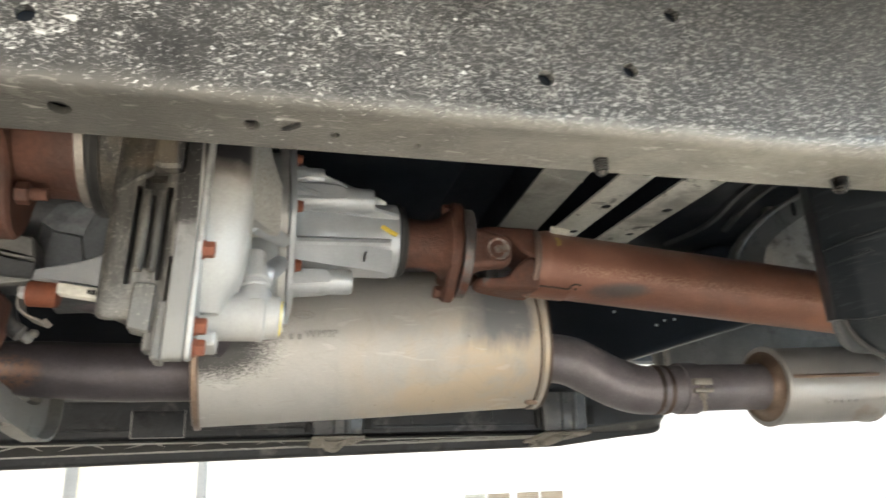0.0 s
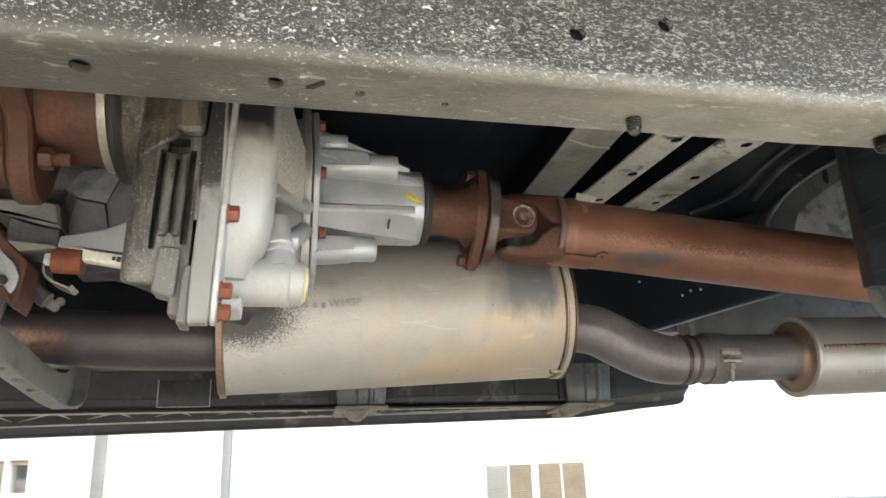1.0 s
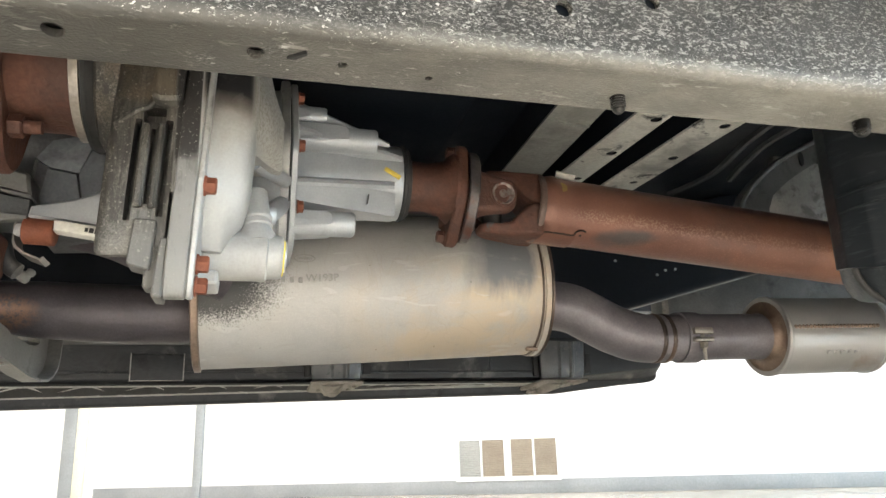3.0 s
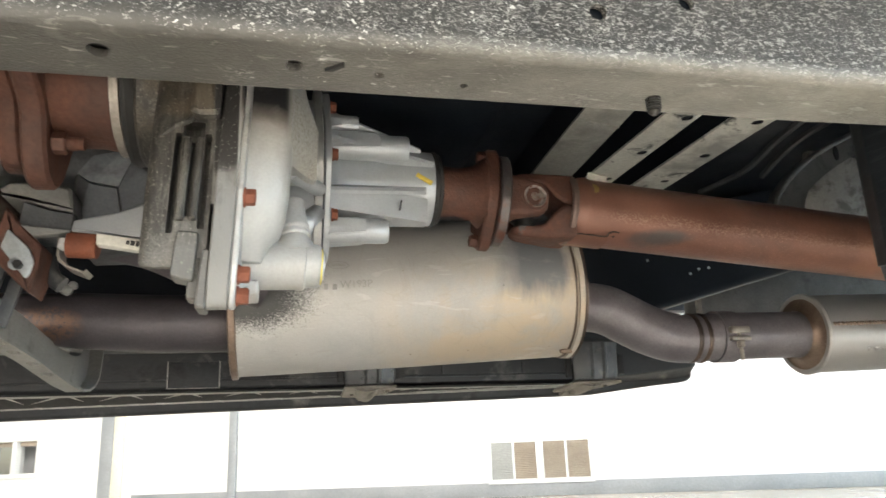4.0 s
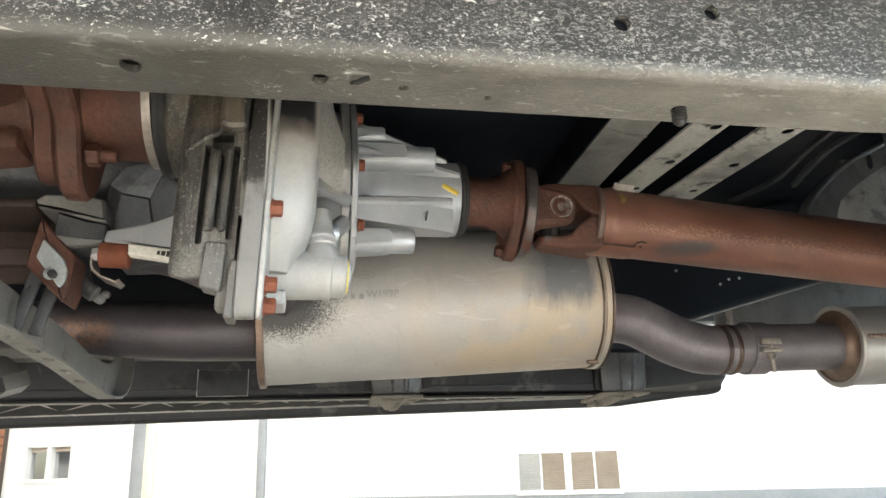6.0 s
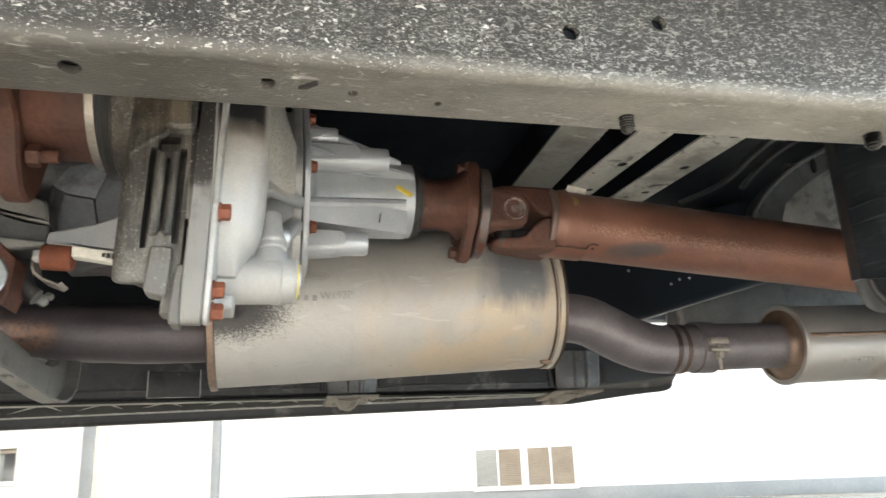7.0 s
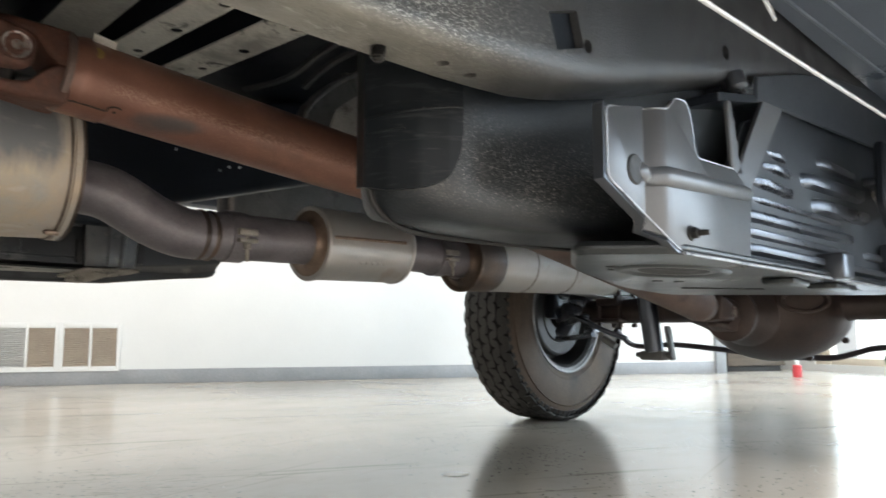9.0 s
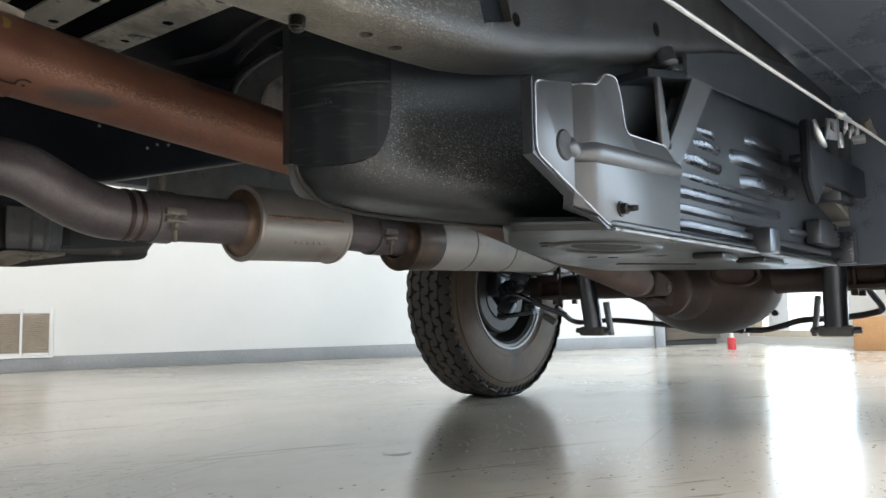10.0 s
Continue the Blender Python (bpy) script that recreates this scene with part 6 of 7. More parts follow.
def running_board():
    """The far running board: a scuffed plastic shell with latticed underside and dusty brackets."""
    sec = [(2.050, 0.585), (2.050, 0.474), (2.054, 0.470), (2.102, 0.447), (2.106, 0.443), (2.110, 0.420), (2.118, 0.415), (2.19, 0.420), (2.225, 0.47), (2.215, 0.56), (2.19, 0.59)]
    def lift(x):
        """How far the lower edge of the board rises along its length."""
        return max(-0.012, 0.008 + 0.017 * x)
    rows = []
    for x, shrink in ((-2.2, 1), (-1.5, 1), (-1.0, 1), (-0.5, 1), (0.0, 1), (0.5, 1), (0.80, 1), (0.88, 1), (0.98, 1), (1.045, 1), (1.066, 0.97), (1.078, 0.90), (1.084, 0.78)):
        t = max(0.0, (x - 0.80) / 0.282)
        row = [(y - 0.45 * t * max(0.0, y - 2.06), z + 0.040 * t * max(0.0, (0.585 - z) / 0.167)) for y, z in rounded(sec, 0.008, 3)]
        row = [(y, z + lift(x) * max(0.0, min(1.0, (0.474 - z) / 0.027)) * (1 - 0.6 * t)) for y, z in row]
        rows.append([(x, 2.09 + (y - 2.09) * shrink, 0.52 + (z - 0.52) * shrink) for y, z in row])
    board = part("running_board", loft(bmesh.new(), rows), PLASTIC, truck, "scuffed dark plastic running board with a latticed underside")
    # Lattice of thin dusty ribs under the board, over a dark sheet that paints in the shade between them.
    def under(x, v, drop=0.0):
        return Vector((x, 2.053 + 0.048 * v, 0.4655 - 0.0225 * v + lift(x) * v - drop))
    def rib(name, p, q, wide, deep, material):
        b = bmesh.new()
        loft(b, [[(e.x, e.y - wide / 2, e.z + deep / 2), (e.x, e.y + wide / 2, e.z + deep / 2), (e.x, e.y + wide / 2, e.z - deep / 2), (e.x, e.y - wide / 2, e.z - deep / 2)] for e in (p, q)])
        part(name, b, material, board)
    rnd = random.Random(4)
    ends = (-2.06, -1.20, 0.80)
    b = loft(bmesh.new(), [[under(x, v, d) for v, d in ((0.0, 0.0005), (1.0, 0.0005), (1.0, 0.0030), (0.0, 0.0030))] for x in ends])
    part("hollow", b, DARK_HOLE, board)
    for v in (0.06, 0.52, 0.96):
        for a, c in ((-2.06, -1.20), (-1.20, 0.80)):
            rib("long_rib", under(a, v, 0.005), under(c, v, 0.005), 0.0016, 0.0045, LATTICE)
    for n in range(22):
        x = -1.98 + 0.128 * n + 0.012 * rnd.random()
        rib("cross_web", under(x, 0.05, 0.006), under(x + 0.062, 0.95, 0.006), 0.0018, 0.0045, LATTICE)
        rib("cross_web", under(x - 0.02, 0.95, 0.0055), under(x + 0.105, 0.05, 0.0055), 0.0013, 0.0045, LATTICE)
    # A pale-edged cover plate on the inner wall.
    b = block(bmesh.new(), (-0.184, 2.047, 0.5), (0.112, 0.010, 0.060), 0.004)
    plate = part("cover_plate", b, PLASTIC, board)
    for at, size in (((-0.240, 2.0415, 0.5), (0.0022, 0.003, 0.062)), ((-0.128, 2.0415, 0.5), (0.0022, 0.003, 0.062)), ((-0.184, 2.0415, 0.470), (0.112, 0.003, 0.0016))):
        part("plate_edge", block(bmesh.new(), at, size, 0.0), LATTICE, plate)
    b = block(bmesh.new(), (-0.70, 2.01, 0.565), (2.6, 0.06, 0.034), 0.006)
    part("sill_lip", b, GREY_STEEL, board)
    for x, lean in ((0.215, 0.004), (0.788, -0.050)):
        # A plastic saddle over the steel arm, with a ridge down it, standing on a dusty steel foot under the board.
        rows = []
        for y, z, w in ((2.018, 0.620, 0.062), (2.026, 0.560, 0.061), (2.029, 0.510, 0.060), (2.031, 0.486, 0.059), (2.036, 0.470, 0.056)):
            rows.append([(x - w, y + 0.016, z), (x - w, y + 0.004, z), (x - 0.90 * w, y, z), (x - 0.25 * w, y - 0.002, z), (x - 0.15 * w, y - 0.008, z), (x + 0.22 * w, y - 0.009, z), (x + 0.30 * w, y - 0.015, z), (x + 0.40 * w, y - 0.015, z), (x + 0.46 * w, y - 0.008, z), (x + 0.92 * w, y - 0.002, z), (x + w, y + 0.004, z), (x + w, y + 0.016, z)])
        arm = part("bracket", loft(bmesh.new(), rows), SADDLE, board, "scuffed blue-grey plastic bracket saddle")
        slope = Matrix.Translation((x, 2.034, 0.4685)) @ pose(0, 0, 0, -20, 0, 0)
        outline = [(-0.060, -0.004), (0.062, -0.004), (0.060, 0.014), (0.036, 0.036), (0.012, 0.046), (0.004, 0.066), (-0.010, 0.074), (-0.028, 0.072), (-0.036, 0.052), (-0.064, 0.052), (-0.070, 0.044)]
        lower = [(u + lean * v / 0.07, v) for u, v in outline]
        b = joined(bmesh.new(), prism(bmesh.new(), lower, "z", -0.009, -0.001, 0.003), slope)
        foot = part("bracket_foot", b, DUSTY, arm, "dusty steel bracket foot")
        cut = bmesh.new()
        for u, v, r in ((-0.044, 0.036, 0.0050), (-0.026, 0.014, 0.0055), (0.040, 0.018, 0.0060), (0.026, 0.034, 0.0045)):
            lathe(cut, [(-0.02, r), (0.02, r)], slope @ Vector((u + lean * v / 0.07, v, 0)), (0, 0.43, 0.9), 12)
        pierced(foot, cut)
        rows = []
        for v, w, d in ((0.004, 0.030, 0.011), (0.024, 0.028, 0.015), (0.046, 0.022, 0.015), (0.064, 0.014, 0.011), (0.073, 0.006, 0.005)):
            rows.append([slope @ Vector((-0.010 + lean * v / 0.07 + w * math.cos(g), v, -0.004 - d * max(math.sin(g), -0.2))) for g in (math.tau * k / 16 for k in range(16))])
        part("bracket_toe", loft(bmesh.new(), rows), DUSTY, arm, "dusty rounded bracket toe")
        # Dark blocks stand in for the shade in the slots beside the saddle.
        for u, w, z, h in ((0.072, 0.020, 0.508, 0.050), (-0.069, 0.014, 0.505, 0.056)):
            b = block(bmesh.new(), (x + u, 2.0475, z), (w, 0.012, h), 0.002)
            part("slot", b, DARK_HOLE, arm)
    # Raised mouldings along the inner wall of the board.
    for z, h, d in ((0.566, 0.010, 0.006), (0.488, 0.006, 0.004)):
        b = block(bmesh.new(), (-0.66, 2.049 - d / 2, z), (3.0, d, h), 0.0018)
        part("moulding", b, PLASTIC, board)
    for x in (-0.42, 0.05, 0.395, 0.60):
        b = block(bmesh.new(), (x, 2.0485, 0.525), (0.006, 0.005, 0.066), 0.001)
        part("upright_rib", b, PLASTIC, board)
    return board


def fuel_tank():
    def ring(x, y0, y1, z0, z1, r):
        return [(x, y, z) for y, z in rounded([(y0, z1), (y0, z0), (y1, z0), (y1, z1)], [0.02, r, r, 0.02], 6)]
    rows = [ring(0.588, 0.858, 0.870, 0.515, 0.66, 0.004), ring(0.592, 0.842, 0.882, 0.480, 0.665, 0.015), ring(0.605, 0.815, 0.900, 0.452, 0.67, 0.03), ring(0.630, 0.790, 0.928, 0.434, 0.67, 0.045),
            ring(0.660, 0.781, 0.900, 0.429, 0.67, 0.045), ring(0.70, 0.778, 0.917, 0.427, 0.67, 0.045), ring(0.78, 0.765, 0.925, 0.428, 0.67, 0.045), ring(0.86, 0.735, 0.925, 0.428, 0.67, 0.035), ring(1.0, 0.70, 0.93, 0.432, 0.67, 0.05), ring(1.6, 0.70, 0.95, 0.435, 0.69, 0.05), ring(1.75, 0.79, 0.95, 0.45, 0.69, 0.05)]
    tank = part("fuel_tank", loft(bmesh.new(), rows), TANK, truck, "black textured plastic fuel tank")
    # Smooth flap wrapped round the tank's forward corner.
    plan = [(0.600, 0.900), (0.584, 0.868), (0.590, 0.838), (0.606, 0.806), (0.626, 0.784), (0.640, 0.776)]
    rows = []
    for k in range(31):
        u = k / 30
        e = u * (len(plan) - 1)
        n = min(int(e), len(plan) - 2)
        x, y = (plan[n][c] + (plan[n + 1][c] - plan[n][c]) * (e - n) for c in (0, 1))
        low = 0.470 - 0.012 * min(1.0, u / 0.4) + (0.060 * (1 - math.sqrt(1 - min(1.0, ((u - 0.55) / 0.45) ** 2))) if u > 0.55 else 0.0)
        rows.append([(x, y, 0.66), (x, y, low), (x + 0.004, y + 0.004, low), (x + 0.004, y + 0.004, 0.66)])
    flap = part("tank_flap", loft(bmesh.new(), rows), FLAP, tank, "smooth black plastic flap round the tank's corner", 60)
    b = tube(bmesh.new(), [(0.5835, 0.867, 0.537), (0.5895, 0.838, 0.538), (0.6055, 0.806, 0.540), (0.6255, 0.784, 0.542), (0.639, 0.7765, 0.543)], 0.0013, 8)
    part("crease", b, FLAP, flap)
    b = tube(bmesh.new(), [(0.5835, 0.866, 0.520), (0.5895, 0.838, 0.521), (0.598, 0.820, 0.522)], 0.0011, 8)
    part("crease", b, FLAP, flap)
    b = tube(bmesh.new(), [(0.589, 0.868, 0.480), (0.600, 0.872, 0.452), (0.63, 0.878, 0.434), (0.68, 0.886, 0.427), (0.80, 0.888, 0.427), (1.0, 0.87, 0.431)], 0.0035, 10)
    part("seam_edge", b, DARK_HOLE, tank)
    # Pressed guard on the outer side.
    y0, y1 = 0.648, 0.656
    guard = rounded([(0.713, 0.534), (0.713, 0.463), (0.853, 0.402), (1.050, 0.407), (1.062, 0.495), (1.011, 0.518), (0.903, 0.514), (0.891, 0.562), (0.882, 0.577), (0.856, 0.575), (0.834, 0.556), (0.814, 0.556)],
                    [0.008, 0.010, 0.008, 0.003, 0.004, 0.004, 0.012, 0.012, 0.008, 0.008, 0.008, 0.006], 4)
    b = prism(bmesh.new(), guard, "y", y0, y1, 0.0015)
    # An upright groove is pressed into the guard, and a ridge runs across it.
    def groove(x):
        k = max(0.0, 1.0 - abs(x - 0.806) / 0.022)
        return 0.019 * k * k * (3 - 2 * k) + (0.003 if x < 0.806 else 0.0)
    for x in (0.784, 0.790, 0.796, 0.801, 0.806, 0.811, 0.816, 0.822, 0.828):
        bmesh.ops.bisect_plane(b, geom=b.verts[:] + b.edges[:] + b.faces[:], plane_co=(x, 0, 0), plane_no=(1, 0, 0))
    for v in b.verts:
        v.co.y += groove(v.co.x)
    shield = part("tank_guard", b, GUARD, truck, "pressed grey-black steel tank guard with a V strut", 50)
    # Thin bright tubes along the outline paint in the highlight on its edge.
    b = bmesh.new()
    for p, q in zip(guard, guard[1:] + guard[:1]):
        if (p[0] < 0.90 and q[0] < 0.90) or (min(p[1], q[1]) > 0.505 and max(p[0], q[0]) < 1.02):
            y = [0.6488 + groove(u[0]) for u in (p, q)]
            tube(b, [(p[0], y[0], p[1]), (q[0], y[1], q[1])], 0.0011, 6)
    part("worn_rim", b, BRIGHT_EDGE, shield, "bright thin line painted in for the guard's edge highlight")
    b = bmesh.new()
    edge = [(0.7085, 0.536, 0.003), (0.7085, 0.461, 0.003), (0.784, 0.4285, 0.003), (0.806, 0.419, 0.018), (0.828, 0.409, 0.0), (0.852, 0.398, 0.0), (1.050, 0.403, 0.0)]
    loft(b, [[(x, 0.650 + d, z), (x, 0.662 + d, z), (x + 0.0035, 0.662 + d, z + 0.0035), (x + 0.0035, 0.650 + d, z + 0.0035)] for x, z, d in edge])
    part("guard_flange", b, BLACK_STEEL, shield)
    b = bmesh.new()
    rows = []
    for x, z, h, d in ((0.770, 0.478, 0.004, 0.004), (0.779, 0.478, 0.0110, 0.003), (0.790, 0.478, 0.0110, 0.006), (0.806, 0.4785, 0.0100, 0.013), (0.820, 0.4795, 0.0110, 0.003), (0.828, 0.480, 0.0120, 0.0), (0.90, 0.484, 0.012, 0.0), (1.050, 0.491, 0.010, 0.0), (1.061, 0.492, 0.006, 0.0)):
        rows.append([(x, y0 + 0.003 + d - 0.9 * h * max(0.0, math.sin(a)), z + h * math.cos(a)) for a in (math.pi * k / 12 for k in range(13))])
    loft(b, rows, caps=False, closed=False)
    part("pressed_ridge", b, GUARD, shield, "", 60)
    b = lathe(bmesh.new(), [(-0.004, 0.0165), (0.0006, 0.0165), (0.0020, 0.0145), (0.0012, 0.001)], (0.765, 0.651, 0.478), (0, -1, 0), 20)
    part("grommet", b, DARK_HOLE, shield, "black rubber grommet")
    b = bolt_head(bmesh.new(), (0.880, 0.648, 0.4225), (0, -1, 0), 0.012, 0.009, 0.009)
    lathe(b, [(0.008, 0.0042), (0.0100, 0.0042), (0.0112, 0.0034), (0.0124, 0.0042), (0.0136, 0.0034), (0.0148, 0.0042), (0.0160, 0.0034), (0.0200, 0.0030)], (0.880, 0.648, 0.4225), (0.25, -1, 0), 14)
    part("bolt", b, DARK_HOLE, shield)
    for pts in ([(0.998, 0.606), (1.010, 0.608), (1.034, 0.514), (1.006, 0.514)], [(1.125, 0.640), (1.205, 0.645), (1.056, 0.492), (1.018, 0.512)]):
        b = prism(bmesh.new(), rounded(pts, 0.004, 3), "y", 0.648, 0.654, 0.0012)
        part("strut", b, GUARD, shield)
    b = prism(bmesh.new(), rounded([(0.975, 0.600), (1.215, 0.652), (1.215, 0.660), (0.975, 0.612)], 0.003, 3), "y", 0.650, 0.70, 0.001)
    part("top_flange", b, DARK_PAINT, shield)
    # Skin added between guard and rail to hide the rail's bright underside.
    b = prism(bmesh.new(), [(1.10, 0.630), (1.25, 0.640), (1.97, 0.690), (1.97, 0.80), (1.75, 0.796), (1.45, 0.752), (1.26, 0.709), (1.10, 0.664)], "y", 0.6475, 0.653, 0.002)
    part("splash_skin", b, DARK_SKIN, shield, "added blue-black skin that hides the rail's lit underside")
    # Ribbed side skin behind the guard.
    # The skin is darker than its ribs, which paints in their highlights.
    b = prism(bmesh.new(), [(1.03, 0.402), (2.02, 0.405), (2.02, 0.74), (1.50, 0.70), (1.25, 0.655), (1.09, 0.60), (1.03, 0.53)], "y", 0.664, 0.670, 0.001)
    part("side_skin", b, DARK_SKIN, shield)
    for x0, z0, x1, z1, h, d in ((1.050, 0.469, 1.56, 0.477, 0.010, 0.012), (1.055, 0.446, 1.53, 0.449, 0.008, 0.010), (1.060, 0.424, 1.92, 0.424, 0.009, 0.014), (1.10, 0.521, 1.262, 0.519, 0.009, 0.012), (1.15, 0.550, 1.265, 0.549, 0.008, 0.010),
                                (1.165, 0.572, 1.243, 0.569, 0.007, 0.009), (1.30, 0.553, 1.64, 0.566, 0.015, 0.014), (1.345, 0.518, 1.66, 0.526, 0.015, 0.014), (1.10, 0.495, 1.50, 0.500, 0.006, 0.006), (1.38, 0.594, 1.60, 0.596, 0.011, 0.010), (1.62, 0.455, 1.93, 0.457, 0.010, 0.010)):
        rows = []
        for x, k in ((x0, 0.02), (x0 + 0.016, 0.45), (x0 + 0.036, 1.0), (x1 - 0.03, 1.0), (x1, 0.02)):
            z = z0 + (z1 - z0) * (x - x0) / (x1 - x0)
            rows.append([(x, 0.668, z - h), (x, 0.666 - d * k, z - 0.55 * h), (x, 0.665 - d * k, z - 0.3 * h), (x, 0.665 - d * k, z + 0.45 * h), (x, 0.666 - d * k, z + 0.6 * h), (x, 0.668, z + h)])
        part("rib", loft(bmesh.new(), rows), BLACK_STEEL, shield)
    for x, y, z, w, dd, h in ((1.385, 0.648, 0.418, 0.055, 0.05, 0.042), (1.89, 0.640, 0.612, 0.13, 0.06, 0.165), (1.985, 0.640, 0.440, 0.10, 0.05, 0.072), (1.70, 0.652, 0.60, 0.10, 0.03, 0.018), (1.80, 0.645, 0.46, 0.16, 0.03, 0.05)):
        part("stop", block(bmesh.new(), (x, y, z), (w, dd, h), 0.006), BLACK_STEEL, shield)
    # Bottom skid with a pressed ring.
    out = rounded([(0.770, 0.735), (0.85, 0.645), (1.90, 0.645), (1.95, 0.72), (1.60, 1.05), (1.30, 0.99), (0.93, 0.845)], [0.03, 0.02, 0.02, 0.04, 0.06, 0.08, 0.04], 5)
    b = prism(bmesh.new(), out, "z", 0.397, 0.412, 0.006)
    skid = part("skid_plate", b, SKID, shield, "black steel skid plate with a pressed ring")
    b = lathe(bmesh.new(), [(-0.001, 0.088), (0.003, 0.082), (0.004, 0.074), (0.001, 0.066), (-0.001, 0.060)], (1.05, 0.755, 0.3975), (0, 0, -1), 40, (1.4, 0.75))
    part("pressed_ring", b, SKID, skid)
    # Dark discs and a strip imitate the shade in the dish, slot and holes.
    b = lathe(bmesh.new(), [(-0.001, 0.058), (0.0012, 0.050), (0.0012, 0.040)], (1.05, 0.755, 0.3975), (0, 0, -1), 36, (1.4, 0.75))
    part("pressed_dish", b, DARK_HOLE, skid)
    slot = [(1.385, 0.905), (1.525, 0.810), (1.535, 0.822), (1.395, 0.917)]
    part("drain_slot", prism(bmesh.new(), rounded(slot, 0.006, 3), "z", 0.3952, 0.3985), DARK_HOLE, skid)
    for x, y in ((0.93, 0.78), (0.965, 0.80), (1.20, 0.86), (1.235, 0.84), (1.60, 0.70), (1.70, 0.70)):
        part("skid_hole", lathe(bmesh.new(), [(-0.001, 0.009), (0.0015, 0.0085)], (x, y, 0.3975), (0, 0, -1), 14), DARK_HOLE, skid)
    # A bright tube paints in the highlight along the near edge.
    b = tube(bmesh.new(), [(0.86, 0.6470, 0.3985), (1.30, 0.6455, 0.3985), (1.90, 0.6455, 0.3985)], 0.0022, 8)
    part("worn_rim", b, BRIGHT_EDGE, skid, "bright thin line painted in for the skid plate's edge highlight")
    for x, y, ln, turn in ((1.32, 0.70, 0.10, 5), (1.52, 0.69, 0.16, 4)):
        b = block(bmesh.new(), (x, y, 0.393), (ln, 0.05, 0.012), 0.005, pose(0, 0, 0, 0, 0, turn))
        part("skid_fold", b, SKID, skid)


def wheel(y, side):
    """A rear wheel seen from inside: all-terrain tyre, steel rim and brake."""
    r, w, x, z = 0.387, 0.202, 2.41, 0.387
    thing_at = Vector((x, y, z))
    way = Vector((0, side, 0))
    half = w / 2
    prof = [(-half + 0.020, 0.205), (-half + 0.005, 0.235), (-half, 0.280), (-half + 0.004, 0.325), (-half + 0.012, 0.352), (-half + 0.026, 0.372), (-half + 0.036, 0.380), (half - 0.036, 0.380), (half - 0.026, 0.372), (half - 0.012, 0.352), (half - 0.004, 0.325), (half, 0.280), (half - 0.005, 0.235), (half - 0.020, 0.205)]
    b = lathe(bmesh.new(), prof, thing_at, way, 96, caps=False)
    hub = part("rear_wheel", b, SIDEWALL, truck, "dusty all-terrain tyre on a steel rim")
    b = lathe(bmesh.new(), [(-half + 0.006, 0.3695), (-half + 0.014, 0.3775), (-half + 0.036, 0.3850), (half - 0.036, 0.3850), (half - 0.014, 0.3775), (half - 0.006, 0.3695)], thing_at, way, 96, caps=False)
    part("tread_base", b, GROOVE, hub)
    # Tread blocks in five staggered rows, with shoulder lugs over the edge.
    b = bmesh.new()
    rnd = random.Random(3)
    m = along(thing_at, way)
    count = 78
    for row, (d, wd) in enumerate(((-0.0785, 0.036), (-0.0402, 0.0385), (0.0, 0.0395), (0.0402, 0.0385), (0.0785, 0.036))):
        for k in range(count):
            a = math.tau * (k + 0.5 * (row % 2) + 0.16 * rnd.random()) / count
            ln = 0.90 * math.tau / count * (0.92 + 0.16 * rnd.random())
            bend = (0.28 + 0.16 * rnd.random()) * (1 if (row + k) % 2 else -1)
            top, low = r, 0.381
            edge = abs(d) > 0.07
            ring = []
            for rad in (low, top - 0.0015, top):
                k2 = 0.95 if rad == top else 1.0
                pts = []
                for u, v in ((-1.0, -0.85), (-0.1, -1.0), (0.95, -0.8), (1.12, 0.0), (0.95, 0.85), (0.1, 1.0), (-0.95, 0.8), (-1.1, 0.0)):
                    ang = a + (u * k2 + bend * v) * ln / 2
                    rr = rad - (0.010 if edge and v * d > 0 else 0.0)
                    pts.append(m @ Vector((rr * math.cos(ang), rr * math.sin(ang), d + (v * k2 + 0.3 * bend * u) * wd / 2)))
                ring.append(pts)
            loft(b, ring)
    lugs = 76
    for s in (-1, 1):
        for k in range(lugs):
            a0 = math.tau * k / lugs
            pts = []
            for rad, d in ((0.380, half - 0.030), (0.367, half - 0.0185), (0.352, half - 0.0105)):
                for u in (-0.3, 0.3):
                    ang = a0 + u * math.tau / lugs
                    pts.append((rad, d, ang))
            out = [[m @ Vector(((rad + 0.001) * math.cos(g), (rad + 0.001) * math.sin(g), s * (d + 0.001))) for rad, d, g in pts[i:i + 2]] + [m @ Vector(((rad - 0.01) * math.cos(g), (rad - 0.01) * math.sin(g), s * (d - 0.01))) for rad, d, g in pts[i:i + 2][::-1]] for i in (0, 2, 4)]
            loft(b, out)
    part("tread", b, RUBBER, hub, "black all-terrain tread blocks")
    b = lathe(bmesh.new(), [(-half + 0.006, 0.228), (-half + 0.003, 0.233), (-half + 0.003, 0.240)], thing_at, way, 96, caps=False)
    b = lathe(b, [(-half + 0.0035, 0.331), (-half + 0.001, 0.3335), (-half + 0.0045, 0.336)], thing_at, way, 96, caps=False)
    part("sidewall_line", b, SIDEWALL, hub)
    # Rim with both lips, barrel and disc.
    b = lathe(bmesh.new(), [(-half + 0.022, 0.210), (-half + 0.015, 0.2155), (-half + 0.011, 0.213), (-half + 0.013, 0.206), (-half + 0.018, 0.203), (-half + 0.021, 0.196), (-half + 0.026, 0.194)], thing_at, way, 72, caps=False)
    part("rim_lip", b, RIM, hub, "worn bright rim lip")
    b = lathe(bmesh.new(), [(-half + 0.025, 0.194), (-half + 0.032, 0.186), (-half + 0.070, 0.183), (half - 0.10, 0.172), (half - 0.04, 0.185), (half - 0.02, 0.206)], thing_at, way, 72, caps=False)
    part("rim", b, RIM_DARK, hub, "dark steel rim barrel")
